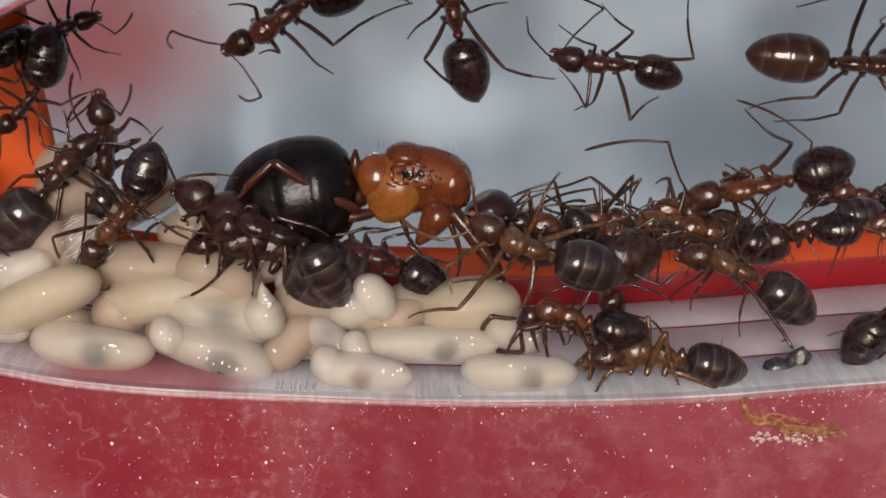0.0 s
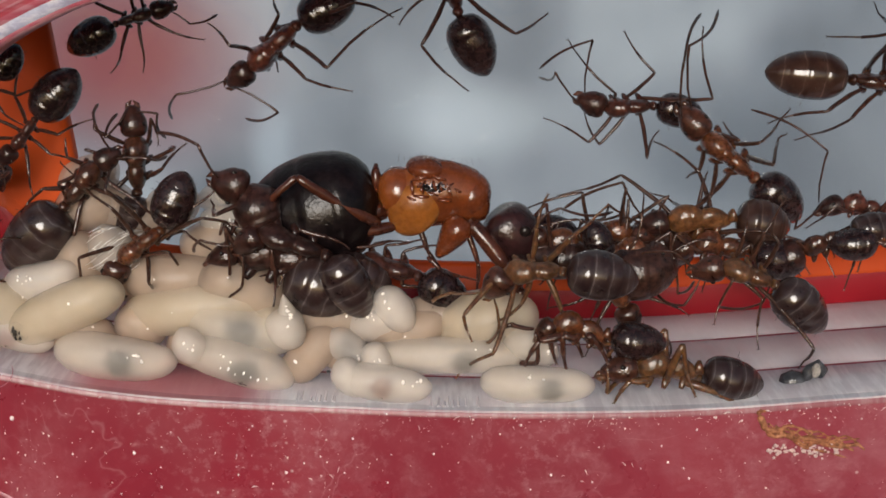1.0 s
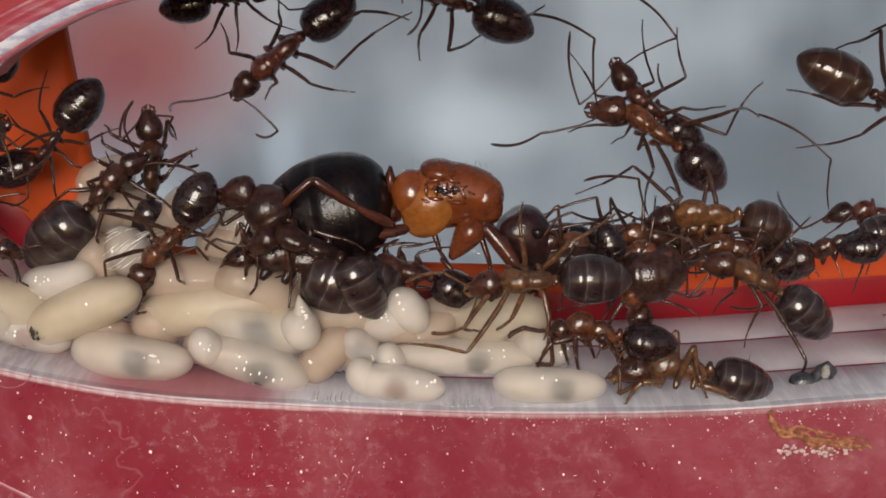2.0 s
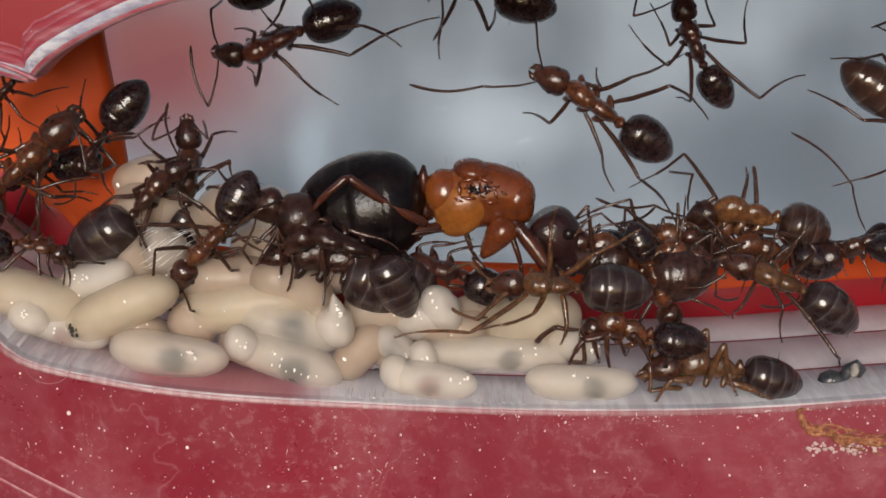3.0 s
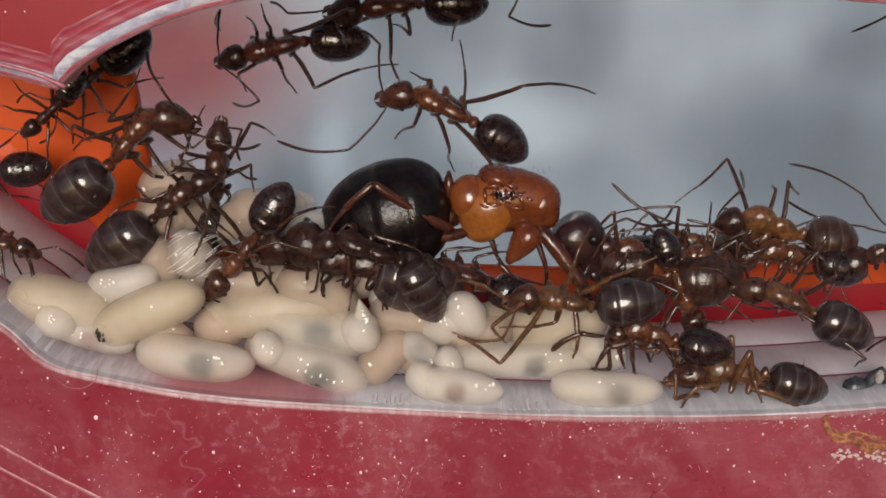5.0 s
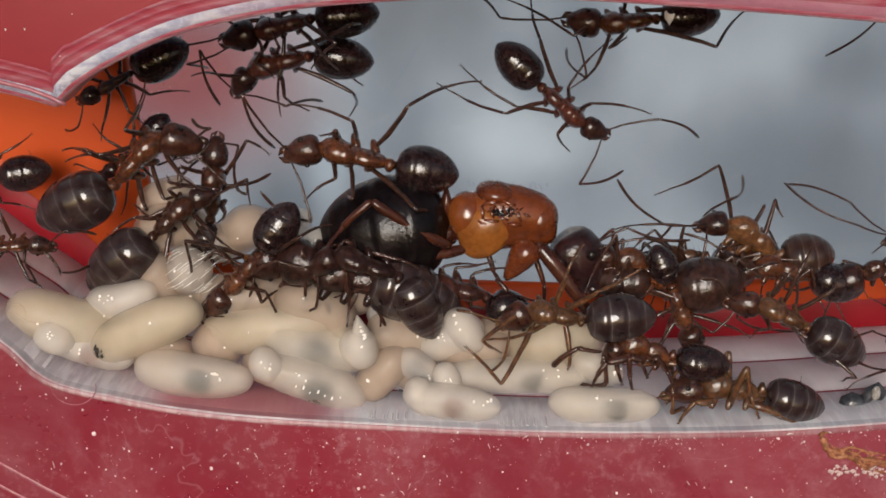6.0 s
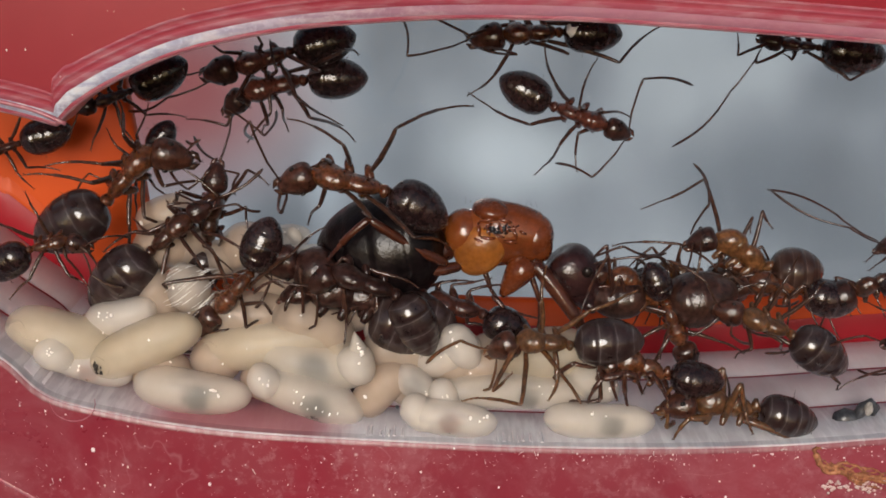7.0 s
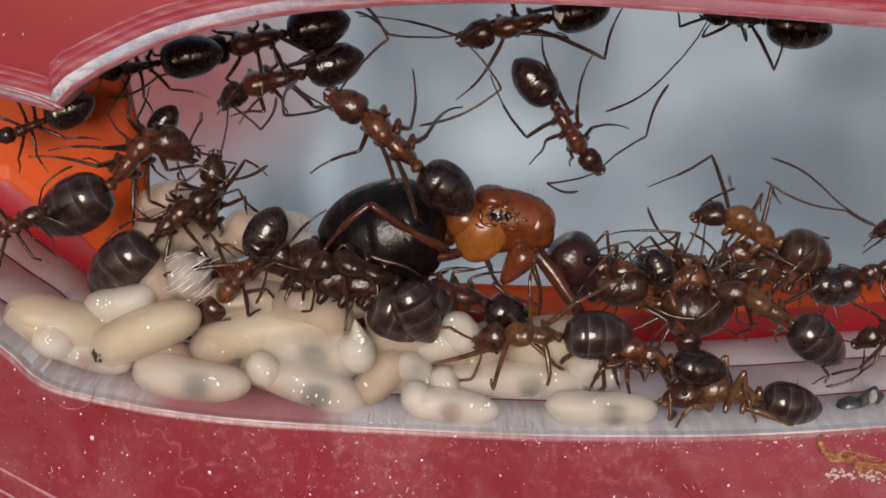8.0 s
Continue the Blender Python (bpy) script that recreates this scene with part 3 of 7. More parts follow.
def larva(x, y, z, length, width, angle, tone="cream", spot=None, grey=False, eye=False, flecks=False, tip=False, crease=False):
    """A plump blunt-ended grub with faint rings, lying along its angle: a clear skin over a cloudy body."""
    soft = tone in ("milky", "clear")
    if tone not in SKINS:
        low, high, cover = TONES[tone]
        SKINS[tone] = [brood_skin(("brood_skin", "brood_flesh", "brood_fat")[k], low, high, cover[k], k == 0) for k in range(3)]
    r, half = width / 2, length / 2
    n, rows = 26, []
    seed = x * 3.1 + z * 1.7
    for k in range(n + 1):
        u = -1 + 2 * k / n
        s = math.copysign(1 - (1 - abs(u)) ** 1.6, u)
        body = (1 - abs(s) ** (3.0 if length > 1.7 * width else 2.2)) ** 0.5
        taper = 1 - 0.05 * s + 0.03 * math.sin(seed + 3.0 * s)
        rings = 1 + 0.010 * math.sin(s * half * 8.5)
        if tip:
            taper *= 1 - 0.70 * max(0, -s + 0.15) ** 1.0
        rows.append((s * half, max(0.02, r * body * taper * rings), 0.08 * r * math.cos(2.2 * s + seed)))

    def bend(px, py, pz):
        w = 0.06 * math.sin(px / half * 1.5 + seed)
        return px, py + w * r, pz + w * r * 0.6

    ob = part("larva" if soft else "pupa", turned(rows, 0.96, 1.0, 22, shape=bend), SKINS[tone][0], m=at(x, y, z, 0, -angle, 0))
    tagged(ob, LABELS[tone] if spot is None else LABELS[tone].replace("larva in the", "larva with dark gut in the"), "ant brood", "brood pile")
    for nm, k, size in (("flesh", 1, 0.84), ("fat_body", 2, 0.62)):
        part(nm, turned([(a * (1 - (1 - size) * r / half), b * size, c) for a, b, c in rows], 0.96, 1.0, 18, shape=bend), SKINS[tone][k], ob, ("cloudy flesh under the skin", "dense pale middle")[k - 1])
    if spot is not None:
        bm = bmesh.new()
        for size in (1.15, 0.9, 0.65, 0.4):
            ball(0, 0, 0, size, bm, sub=3)
        for v in bm.verts:
            v.co *= 1 + 0.16 * math.sin(7 * v.co.x + seed) * math.sin(6 * v.co.z) + 0.10 * math.sin(13 * v.co.z + 5 * v.co.x)
            v.co = Vector((2 * half * spot + v.co.x * 0.62 * r, -0.66 * r + v.co.y * 0.15 * r, -0.05 * r + v.co.z * 0.50 * r))
        part("gut", bm, GUT_GREY if grey else GUT_BROWN, ob, "dark gut seen through the skin" if grey else "brown gut seen through the skin")
    rnd = random.Random(int(abs(x * 71 + z * 37)))

    def on_skin(px, pz, proud=1.0):
        """A point on the side that faces out of the pile."""
        size = r * (1 - min(0.98, abs(px / half)) ** 3.0) ** 0.5 * proud
        return bend(px, -0.96 * math.sqrt(max(0.01, size * size - pz * pz)), pz)

    if length > 1.2:
        # highlights on the skin, put in as clusters of pale beads
        bm = bmesh.new()
        mid, up = half * rnd.uniform(-0.65, 0.65), r * rnd.uniform(0.05, 0.6)
        for k in range(rnd.randint(3, 6) if soft else 1):
            px = max(-0.9 * half, min(0.9 * half, mid + rnd.uniform(-0.45, 0.45)))
            ball(*on_skin(px, up + r * rnd.uniform(-0.2, 0.2)), rnd.uniform(0.03, 0.085), bm, sy=0.6, sz=rnd.uniform(0.6, 1.6), sub=2)
        part("glint_beads", bm, GLINT_BEAD, ob, "tiny pale beads standing in for glints on the moist skin")
    if tone == "cream":
        fold = []
        for k in range(15):
            a = 0.6 + 0.36 * k
            fold.append(on_skin(-half + 0.62 * r + 0.36 * r * math.cos(a), 0.42 * r * math.sin(a), 1.02))
        bm = tube(fold, [0.015 + 0.022 * math.sin(0.22 * k) for k in range(15)], 6)
        part("end_fold", bm, SKINS[tone][0], ob, "faint curled fold of skin")
    if crease:
        line = [on_skin(-half * 0.72 + 0.42 * half * f, 0.10 * r - 0.10 * r * math.sin(3.1 * f), 1.0) for f in (0, 0.15, 0.3, 0.45, 0.6, 0.75, 0.9, 1.0)]
        part("crease", tube(line, [0.02, 0.04, 0.05, 0.05, 0.045, 0.04, 0.03, 0.01], 6), SKINS[tone][0], ob, "soft crease across the rounded end")
    if eye:
        bm = bmesh.new()
        for (ax, az), (bx, bz), wide in (((0.90, -0.30), (0.84, -0.10), 0.09), ((0.87, -0.08), (0.78, 0.12), 0.12), ((0.82, -0.30), (0.75, -0.18), 0.09), ((0.88, 0.06), (0.80, 0.26), 0.08), ((0.76, -0.06), (0.72, 0.04), 0.05)):
            tube([on_skin(-half * (ax + (bx - ax) * f), r * (az + (bz - az) * f) + 0.04 * math.sin(9 * f), 0.99) for f in (0, 0.5, 1)], [wide * 0.7, wide * 1.2, wide * 0.5], 6, bm)
        part("eye_mark", bm, SPOT, ob, "black eye mark")
    if flecks:
        bm = bmesh.new()
        for k in range(7):
            ball(*on_skin(-half * 0.25 + k * 0.13 * half, 0.10 * math.sin(k * 2.4) - 0.05, 0.99), 0.04 + 0.02 * (k % 2), bm, sz=2.2, sub=1)
        part("air_tubes", bm, FLECK, ob, "row of shiny white flecks")
    if tone == "web":
        bm = bmesh.new()
        rnd = random.Random(5)
        for k in range(34):
            a0, a1 = rnd.uniform(-0.9, 0.9), rnd.uniform(-1.2, 1.2)
            tube([(half * (a0 + 0.3 * j), -r * 1.0 * math.cos(a1 + 0.35 * j) * (1 - (a0 + .3 * j) ** 2 * 0.4) ** .5, r * 0.95 * math.sin(a1 + 0.35 * j)) for j in range(3)], [0.008, 0.014, 0.008], 5, bm)
        part("web", bm, FLECK, ob, "fine whitish threads")
    return ob


# filler brood, added behind to close the dark gaps between the front ones
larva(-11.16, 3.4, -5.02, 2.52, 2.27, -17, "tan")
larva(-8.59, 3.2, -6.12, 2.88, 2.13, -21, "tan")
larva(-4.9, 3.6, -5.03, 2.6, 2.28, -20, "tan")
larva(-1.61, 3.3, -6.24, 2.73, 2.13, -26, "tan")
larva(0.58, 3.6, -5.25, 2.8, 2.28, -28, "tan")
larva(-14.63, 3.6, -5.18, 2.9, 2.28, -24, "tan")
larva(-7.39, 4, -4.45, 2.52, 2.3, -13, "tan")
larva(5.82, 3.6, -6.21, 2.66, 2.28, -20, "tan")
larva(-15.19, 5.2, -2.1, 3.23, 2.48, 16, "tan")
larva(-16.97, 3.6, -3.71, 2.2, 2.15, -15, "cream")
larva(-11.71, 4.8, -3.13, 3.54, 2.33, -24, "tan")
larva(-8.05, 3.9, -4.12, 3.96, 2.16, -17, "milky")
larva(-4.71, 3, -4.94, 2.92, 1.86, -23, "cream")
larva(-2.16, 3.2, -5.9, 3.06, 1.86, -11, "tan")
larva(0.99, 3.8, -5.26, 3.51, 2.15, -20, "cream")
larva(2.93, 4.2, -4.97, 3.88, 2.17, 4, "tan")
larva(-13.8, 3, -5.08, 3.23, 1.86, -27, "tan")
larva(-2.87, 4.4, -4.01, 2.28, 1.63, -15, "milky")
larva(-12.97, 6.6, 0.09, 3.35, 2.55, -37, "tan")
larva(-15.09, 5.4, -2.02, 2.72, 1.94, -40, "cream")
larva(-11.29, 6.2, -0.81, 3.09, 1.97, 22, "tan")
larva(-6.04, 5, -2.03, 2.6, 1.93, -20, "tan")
larva(-12.03, 1.70, -5.89, 5.69, 2.11, -6, "clear", spot=0.05, grey=True)
larva(-6.46, 2.00, -6.40, 5.48, 2.12, -20, "clear", spot=0.06, grey=True, flecks=True)
larva(0.40, 0.85, -6.95, 4.30, 1.70, -5, "milky", spot=-0.03)
larva(7.40, 1.20, -7.14, 5.35, 1.78, -4, "clear", spot=0.10, grey=True)
larva(3.28, 2.60, -6.32, 7.45, 1.80, -3, "clear", spot=0.10, grey=True)
larva(-14.25, 2.30, -3.80, 5.72, 2.31, 20, "cream", eye=True)
larva(-18.53, 3.00, -3.66, 5.23, 2.66, -22, "cream", crease=True)
larva(-17.20, 2.50, -4.94, 4.45, 1.63, -16, "milky", spot=0.05)
larva(-15.64, 3.50, -2.73, 3.57, 1.79, 14, "milky")
larva(-8.36, 3.50, -4.08, 7.32, 2.48, 5, "cream")
larva(-6.28, 2.90, -4.98, 5.46, 2.40, -10, "clear", spot=0.0, grey=True)
larva(-4.14, 2.20, -4.75, 2.0, 1.85, -84, "milky")
larva(-4.16, 2.10, -3.75, 1.5, 0.9, -86, "clear", tip=True)
larva(-8.56, 1.50, -5.31, 1.64, 1.67, -4, "milky")
larva(-3.12, 2.70, -6.19, 3.31, 1.91, 40, "tan")
larva(-1.38, 2.50, -5.81, 2.31, 1.57, -46, "milky", spot=-0.05, grey=True)
larva(0.14, 3.30, -4.59, 3.43, 2.07, 16, "milky")
larva(0.81, 2.70, -4.04, 2.49, 1.67, -48, "milky")
larva(5.20, 3.70, -5.01, 4.92, 2.87, 12, "cream")
larva(7.22, 2.80, -5.96, 2.83, 1.81, -27, "clear")
larva(-1.16, 1.00, -6.70, 2.07, 1.54, -54, "milky")
larva(0.00, 1.60, -6.10, 1.76, 1.34, -50, "milky")
larva(-18.50, 2.00, -4.11, 1.94, 1.73, -46, "milky")
larva(-7.10, 5.20, -0.31, 2.75, 1.38, 11, "clear", flecks=True)
larva(-7.35, 5.40, 0.80, 0.95, 0.66, -54, "clear")
larva(-12.46, 4.20, -1.51, 2.23, 2.33, -9, "web")
# more filler behind, its tan carrying the light bounced inside the pile
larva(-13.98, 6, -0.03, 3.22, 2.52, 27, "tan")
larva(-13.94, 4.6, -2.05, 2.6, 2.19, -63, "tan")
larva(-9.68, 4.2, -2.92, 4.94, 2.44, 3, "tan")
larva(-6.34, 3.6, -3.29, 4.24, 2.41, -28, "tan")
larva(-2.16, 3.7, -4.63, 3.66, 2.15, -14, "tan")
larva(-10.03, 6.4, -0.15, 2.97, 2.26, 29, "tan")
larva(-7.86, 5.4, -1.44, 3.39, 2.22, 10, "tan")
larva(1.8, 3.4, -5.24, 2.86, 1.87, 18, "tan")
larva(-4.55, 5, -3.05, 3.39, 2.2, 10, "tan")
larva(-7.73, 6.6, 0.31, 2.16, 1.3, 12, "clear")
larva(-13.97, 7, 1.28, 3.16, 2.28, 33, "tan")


# ---------------------------------------------------------------- ants
MOVES = []
HIP = ((0.30, 0.24), (0.02, 0.26), (-0.28, 0.24))


def curve_at(rows, t):
    """Values of keyed rows at a time, on a smooth curve through them."""
    if t <= rows[0][0] or len(rows) == 1:
        return list(rows[0][1:])
    if t >= rows[-1][0]:
        return list(rows[-1][1:])
    n = max(k for k in range(len(rows) - 1) if rows[k][0] <= t)
    a, b = rows[n], rows[n + 1]
    h = b[0] - a[0]
    s = (t - a[0]) / h
    out = []
    for c in range(1, len(a)):
        d = (b[c] - a[c]) / h
        before = (a[c] - rows[n - 1][c]) / (a[0] - rows[n - 1][0]) if n else d
        after = (rows[n + 2][c] - b[c]) / (rows[n + 2][0] - b[0]) if n + 2 < len(rows) else d
        m0 = 0 if before * d <= 0 else math.copysign(min(abs(before), abs(d)) * 1.2, d)
        m1 = 0 if after * d <= 0 else math.copysign(min(abs(after), abs(d)) * 1.2, d)
        out.append(a[c] * (2 * s ** 3 - 3 * s * s + 1) + b[c] * (3 * s * s - 2 * s ** 3) + h * (m0 * (s ** 3 - 2 * s * s + s) + m1 * (s ** 3 - s * s)))
    return out


def aim(start, end, up=(0, 0, 1)):
    """The pose of a limb segment that lies along +x from start to end."""
    x = (Vector(end) - Vector(start)).normalized()
    up = Vector(up)
    y = up.cross(x)
    y = y.normalized() if y.length > 1e-4 else x.orthogonal().normalized()
    z = x.cross(y)
    m = Matrix((x, y, z)).transposed().to_4x4()
    m.translation = Vector(start) * MM
    return m


def segment(length, r0, r1, r2, foot=False, spines=0, bow=0.05):
    """A limb piece along x: thick thigh or thin shin; a shin ends in a bent, jointed foot with claws."""
    if not foot:
        rows = [(0, r0 * 0.6, 0), (length * 0.08, r0, 0), (length * 0.35, r1, 0), (length * 0.8, (r1 + r2) / 2, 0), (length * 0.96, r2 * 1.15, 0), (length, r2 * 0.7, 0)]
        return turned(rows, 0.85, 1.0, 10, shape=lambda x, y, z: (x, y + bow * length * math.sin(math.pi * x / length), z))
    shin = length * 0.58

    def arc(x):
        u = x / length
        return bow * length * (math.sin(math.pi * u) + 0.9 * max(0, u - 0.6) ** 1.2 * math.sin(9 * u))

    bm = turned([(0, r0 * 0.7, 0), (shin * 0.1, r0, 0), (shin * 0.6, r1, 0), (shin * 0.97, r1 * 1.05, 0), (shin, r2 * 0.8, 0)], 0.9, 1.0, 8, shape=lambda x, y, z: (x, y + arc(x), z))
    tarsus = [(shin, r2), (shin + (length - shin) * 0.45, r2 * 0.72), (shin + (length - shin) * 0.47, r2 * 0.95), (shin + (length - shin) * 0.65, r2 * 0.66), (shin + (length - shin) * 0.67, r2 * 0.9), (shin + (length - shin) * 0.83, r2 * 0.62), (shin + (length - shin) * 0.85, r2 * 0.85), (length, r2 * 0.55)]
    tube([(x, arc(x), -0.06 * length * ((x - shin) / (length - shin)) ** 2 * -1 - 0.02 * length * math.sin((x - shin) / (length - shin) * 3.1)) for x, _ in tarsus], [r for _, r in tarsus], 6, bm)
    end = 0.06 * length
    for s in (-1, 1):
        tube([(length, arc(length), end), (length + 0.10, arc(length) + 0.05 * s, end + 0.01), (length + 0.15, arc(length) + 0.08 * s, end - 0.05)], [r2 * 0.4, r2 * 0.3, 0.005], 5, bm)
    for k in range(spines):
        x = shin * (0.25 + 0.7 * k / max(1, spines - 1))
        tube([(x, arc(x), -r1 * 0.8), (x + 0.10, arc(x) + 0.02, -r1 - 0.10)], [0.012, 0.004], 4, bm)
    return bm


def hairs(bm, spots, length, seed):
    rnd = random.Random(seed)
    for p, n in spots:
        p, n = Vector(p), (Vector(n) + Vector([rnd.uniform(-0.4, 0.4) for _ in range(3)])).normalized()
        l = length * rnd.uniform(0.6, 1.2)
        tube([p, p + n * l * 0.6, p + n * l + Vector((l * 0.2, 0, 0))], [0.014, 0.010, 0.003], 4, bm)
    return bm


def gaster_mesh(length, wide, high, point=0.09):
    """Five overlapping plates, each edge slightly proud of the next, tapering to a point."""
    rows = []
    cuts = [0.0, 0.30, 0.54, 0.74, 0.89, 1.0]
    for a, b in zip(cuts, cuts[1:]):
        for k in range(6):
            u = a + (b - a) * k / 5 * 0.985
            s = 2 * min(1.0, u ** 0.84) - 1
            r = 0.5 * max(0.0, 1 - abs(s) ** 2.1) ** (0.55 if s < 0 else 0.55 + point * s) * (1.05 - 0.06 * u)
            step = 0.994 + 0.010 * k / 5
            rows.append((-u * length, max(0.03, r * length * 0.66 * step), -0.03 * length * math.sin(math.pi * u)))
    return turned(rows, wide, high, 24)


def meso_mesh(length, wide):
    """Mesosoma: swollen in front, pinched before the propodeum, arched above."""
    rows = [(0.53, 0.06, 0.0), (0.50, 0.10, 0.01), (0.45, 0.165, 0.02), (0.38, 0.215, 0.04), (0.29, 0.240, 0.06), (0.20, 0.235, 0.07), (0.145, 0.222, 0.07), (0.13, 0.226, 0.075),
            (0.07, 0.208, 0.065), (0.01, 0.182, 0.045), (-0.03, 0.172, 0.03), (-0.05, 0.166, 0.025), (-0.07, 0.174, 0.03), (-0.14, 0.185, 0.035), (-0.24, 0.188, 0.03), (-0.34, 0.172, 0.01), (-0.43, 0.135, -0.02), (-0.49, 0.09, -0.05), (-0.53, 0.06, -0.06)]
    def waist(x, y, z):
        u = x / length
        y *= 1 - 0.07 * math.exp(-((u + 0.03) / 0.10) ** 2) - 0.10 * (u < -0.1)
        z *= 1 - (0.06 * math.exp(-((u + 0.05) / 0.055) ** 2) if z > 0 else 0)
        return x, y * (1.0 if z < 0 else 0.88), z * (1.15 if z < 0 else 1.0)
    return turned([(x * length, r * length, l * length) for x, r, l in rows], 0.86 * wide, 1.0, 20, shape=waist)


def head_mesh(length, wide):
    """Heart-shaped head: lobed behind, narrowing to the jaws."""
    outline = ((0.0, 0.05), (0.02, 0.20), (0.06, 0.31), (0.13, 0.385), (0.22, 0.425), (0.33, 0.435), (0.44, 0.42), (0.55, 0.370), (0.64, 0.318), (0.72, 0.262), (0.78, 0.218), (0.83, 0.175), (0.87, 0.11))
    rows = [(u * length, r * length, -0.12 * length * u * u) for u, r in outline]
    def lobes(x, y, z):
        notch = 0.09 * length * max(0, 1 - abs(y) / (0.25 * length)) * max(0, 1 - x / (0.22 * length))
        cheek = 0.02 * length * math.sin(9 * x / length)
        return x + notch * 0.6, y + math.copysign(cheek, y) * (abs(y) > 0.15 * length), z * (0.80 if z > 0 else 0.68)
    return turned(rows, wide * 0.80, 1.0, 22, shape=lobes)


def add_limb(root, name, hip, keys_of, r, material, times, roll, side, feeler=False, scale=1.0):
    """Two hinged pieces from hip(t) over a knee to a foot; lengths fit the widest of the poses."""
    poses = [keys_of(t) for t in times]
    a = max(0.25, max((Vector(k) - Vector(h).xy).length for h, k, f in poses)) * 1.01
    b = max(0.4, max((Vector(f) - Vector(k)).length for h, k, f in poses)) * 1.01
    cap = 1.5 * scale
    rows_a, rows_b = [], []
    top = math.cos(radians(roll))
    out_a = top + side * math.sin(radians(abs(roll)))
    for t, (h, k, f) in zip(times, poses):
        h = Vector(h)
        d = Vector(k) - h.xy
        lift = math.sqrt(max(0.0, a * a - d.length_squared))
        knee = Vector((k[0], k[1], h.z + (min(lift, cap) if feeler is False else 0.3 * min(lift, cap)) * (1 if out_a >= 0 else -1)))
        thigh = aim(h, knee)
        e = Vector(f) - Vector(k)
        drop = math.sqrt(max(0.0, b * b - e.length_squared))
        foot = Vector((f[0], f[1], knee.z - min(drop, cap * 1.3) * (1 if top > 0.5 else 0.3 * side)))
        # the knee as the thigh's fixed length leaves it
        real = h + (knee - h).normalized() * a
        shin = aim(real, foot)
        rows_a.append((t, thigh))
        inv = thigh.inverted() @ shin
        inv.translation = Vector((a * MM, 0, 0))
        rows_b.append((t, inv))
    upper = part(name, segment(a, r * 0.85, r, r * 0.62, bow=0.03 * side) if not feeler else segment(a, r * 0.5, r * 0.62, r * 0.7), material, root)
    if feeler:
        n = 11
        bm = tube([(b * k / n, side * 0.07 * b * math.sin(math.pi * k / n), 0.04 * b * math.sin(3.0 * k / n)) for k in range(n + 1)], [r * (0.55 + 0.28 * (k / n) + 0.05 * (k % 2)) * (0.5 if k == n else 1) for k in range(n + 1)], 7)
        lower = part("funiculus", bm, material, upper)
    else:
        lower = part("shin", segment(b, r * 0.60, r * 0.56, r * 0.40, True, 3, bow=(0.055 if (round(a * 37) % 2) else -0.045)), material, upper)
    MOVES.append((upper, rows_a))
    MOVES.append((lower, rows_b))


def joined(*tables):
    """One table of limb poses out of several spans of time."""
    out = {}
    for table in tables:
        out.update(table)
    return out


def mixed(table, t, count, defaults):
    """Limb targets at a time from the poses given, each limb on its own."""
    out = []
    for k in range(count):
        rows = [(s, *table[s][k]) for s in sorted(table) if k < len(table[s]) and table[s][k]]
        out.append(curve_at(rows, t) if rows else list(defaults[k]))
    return out


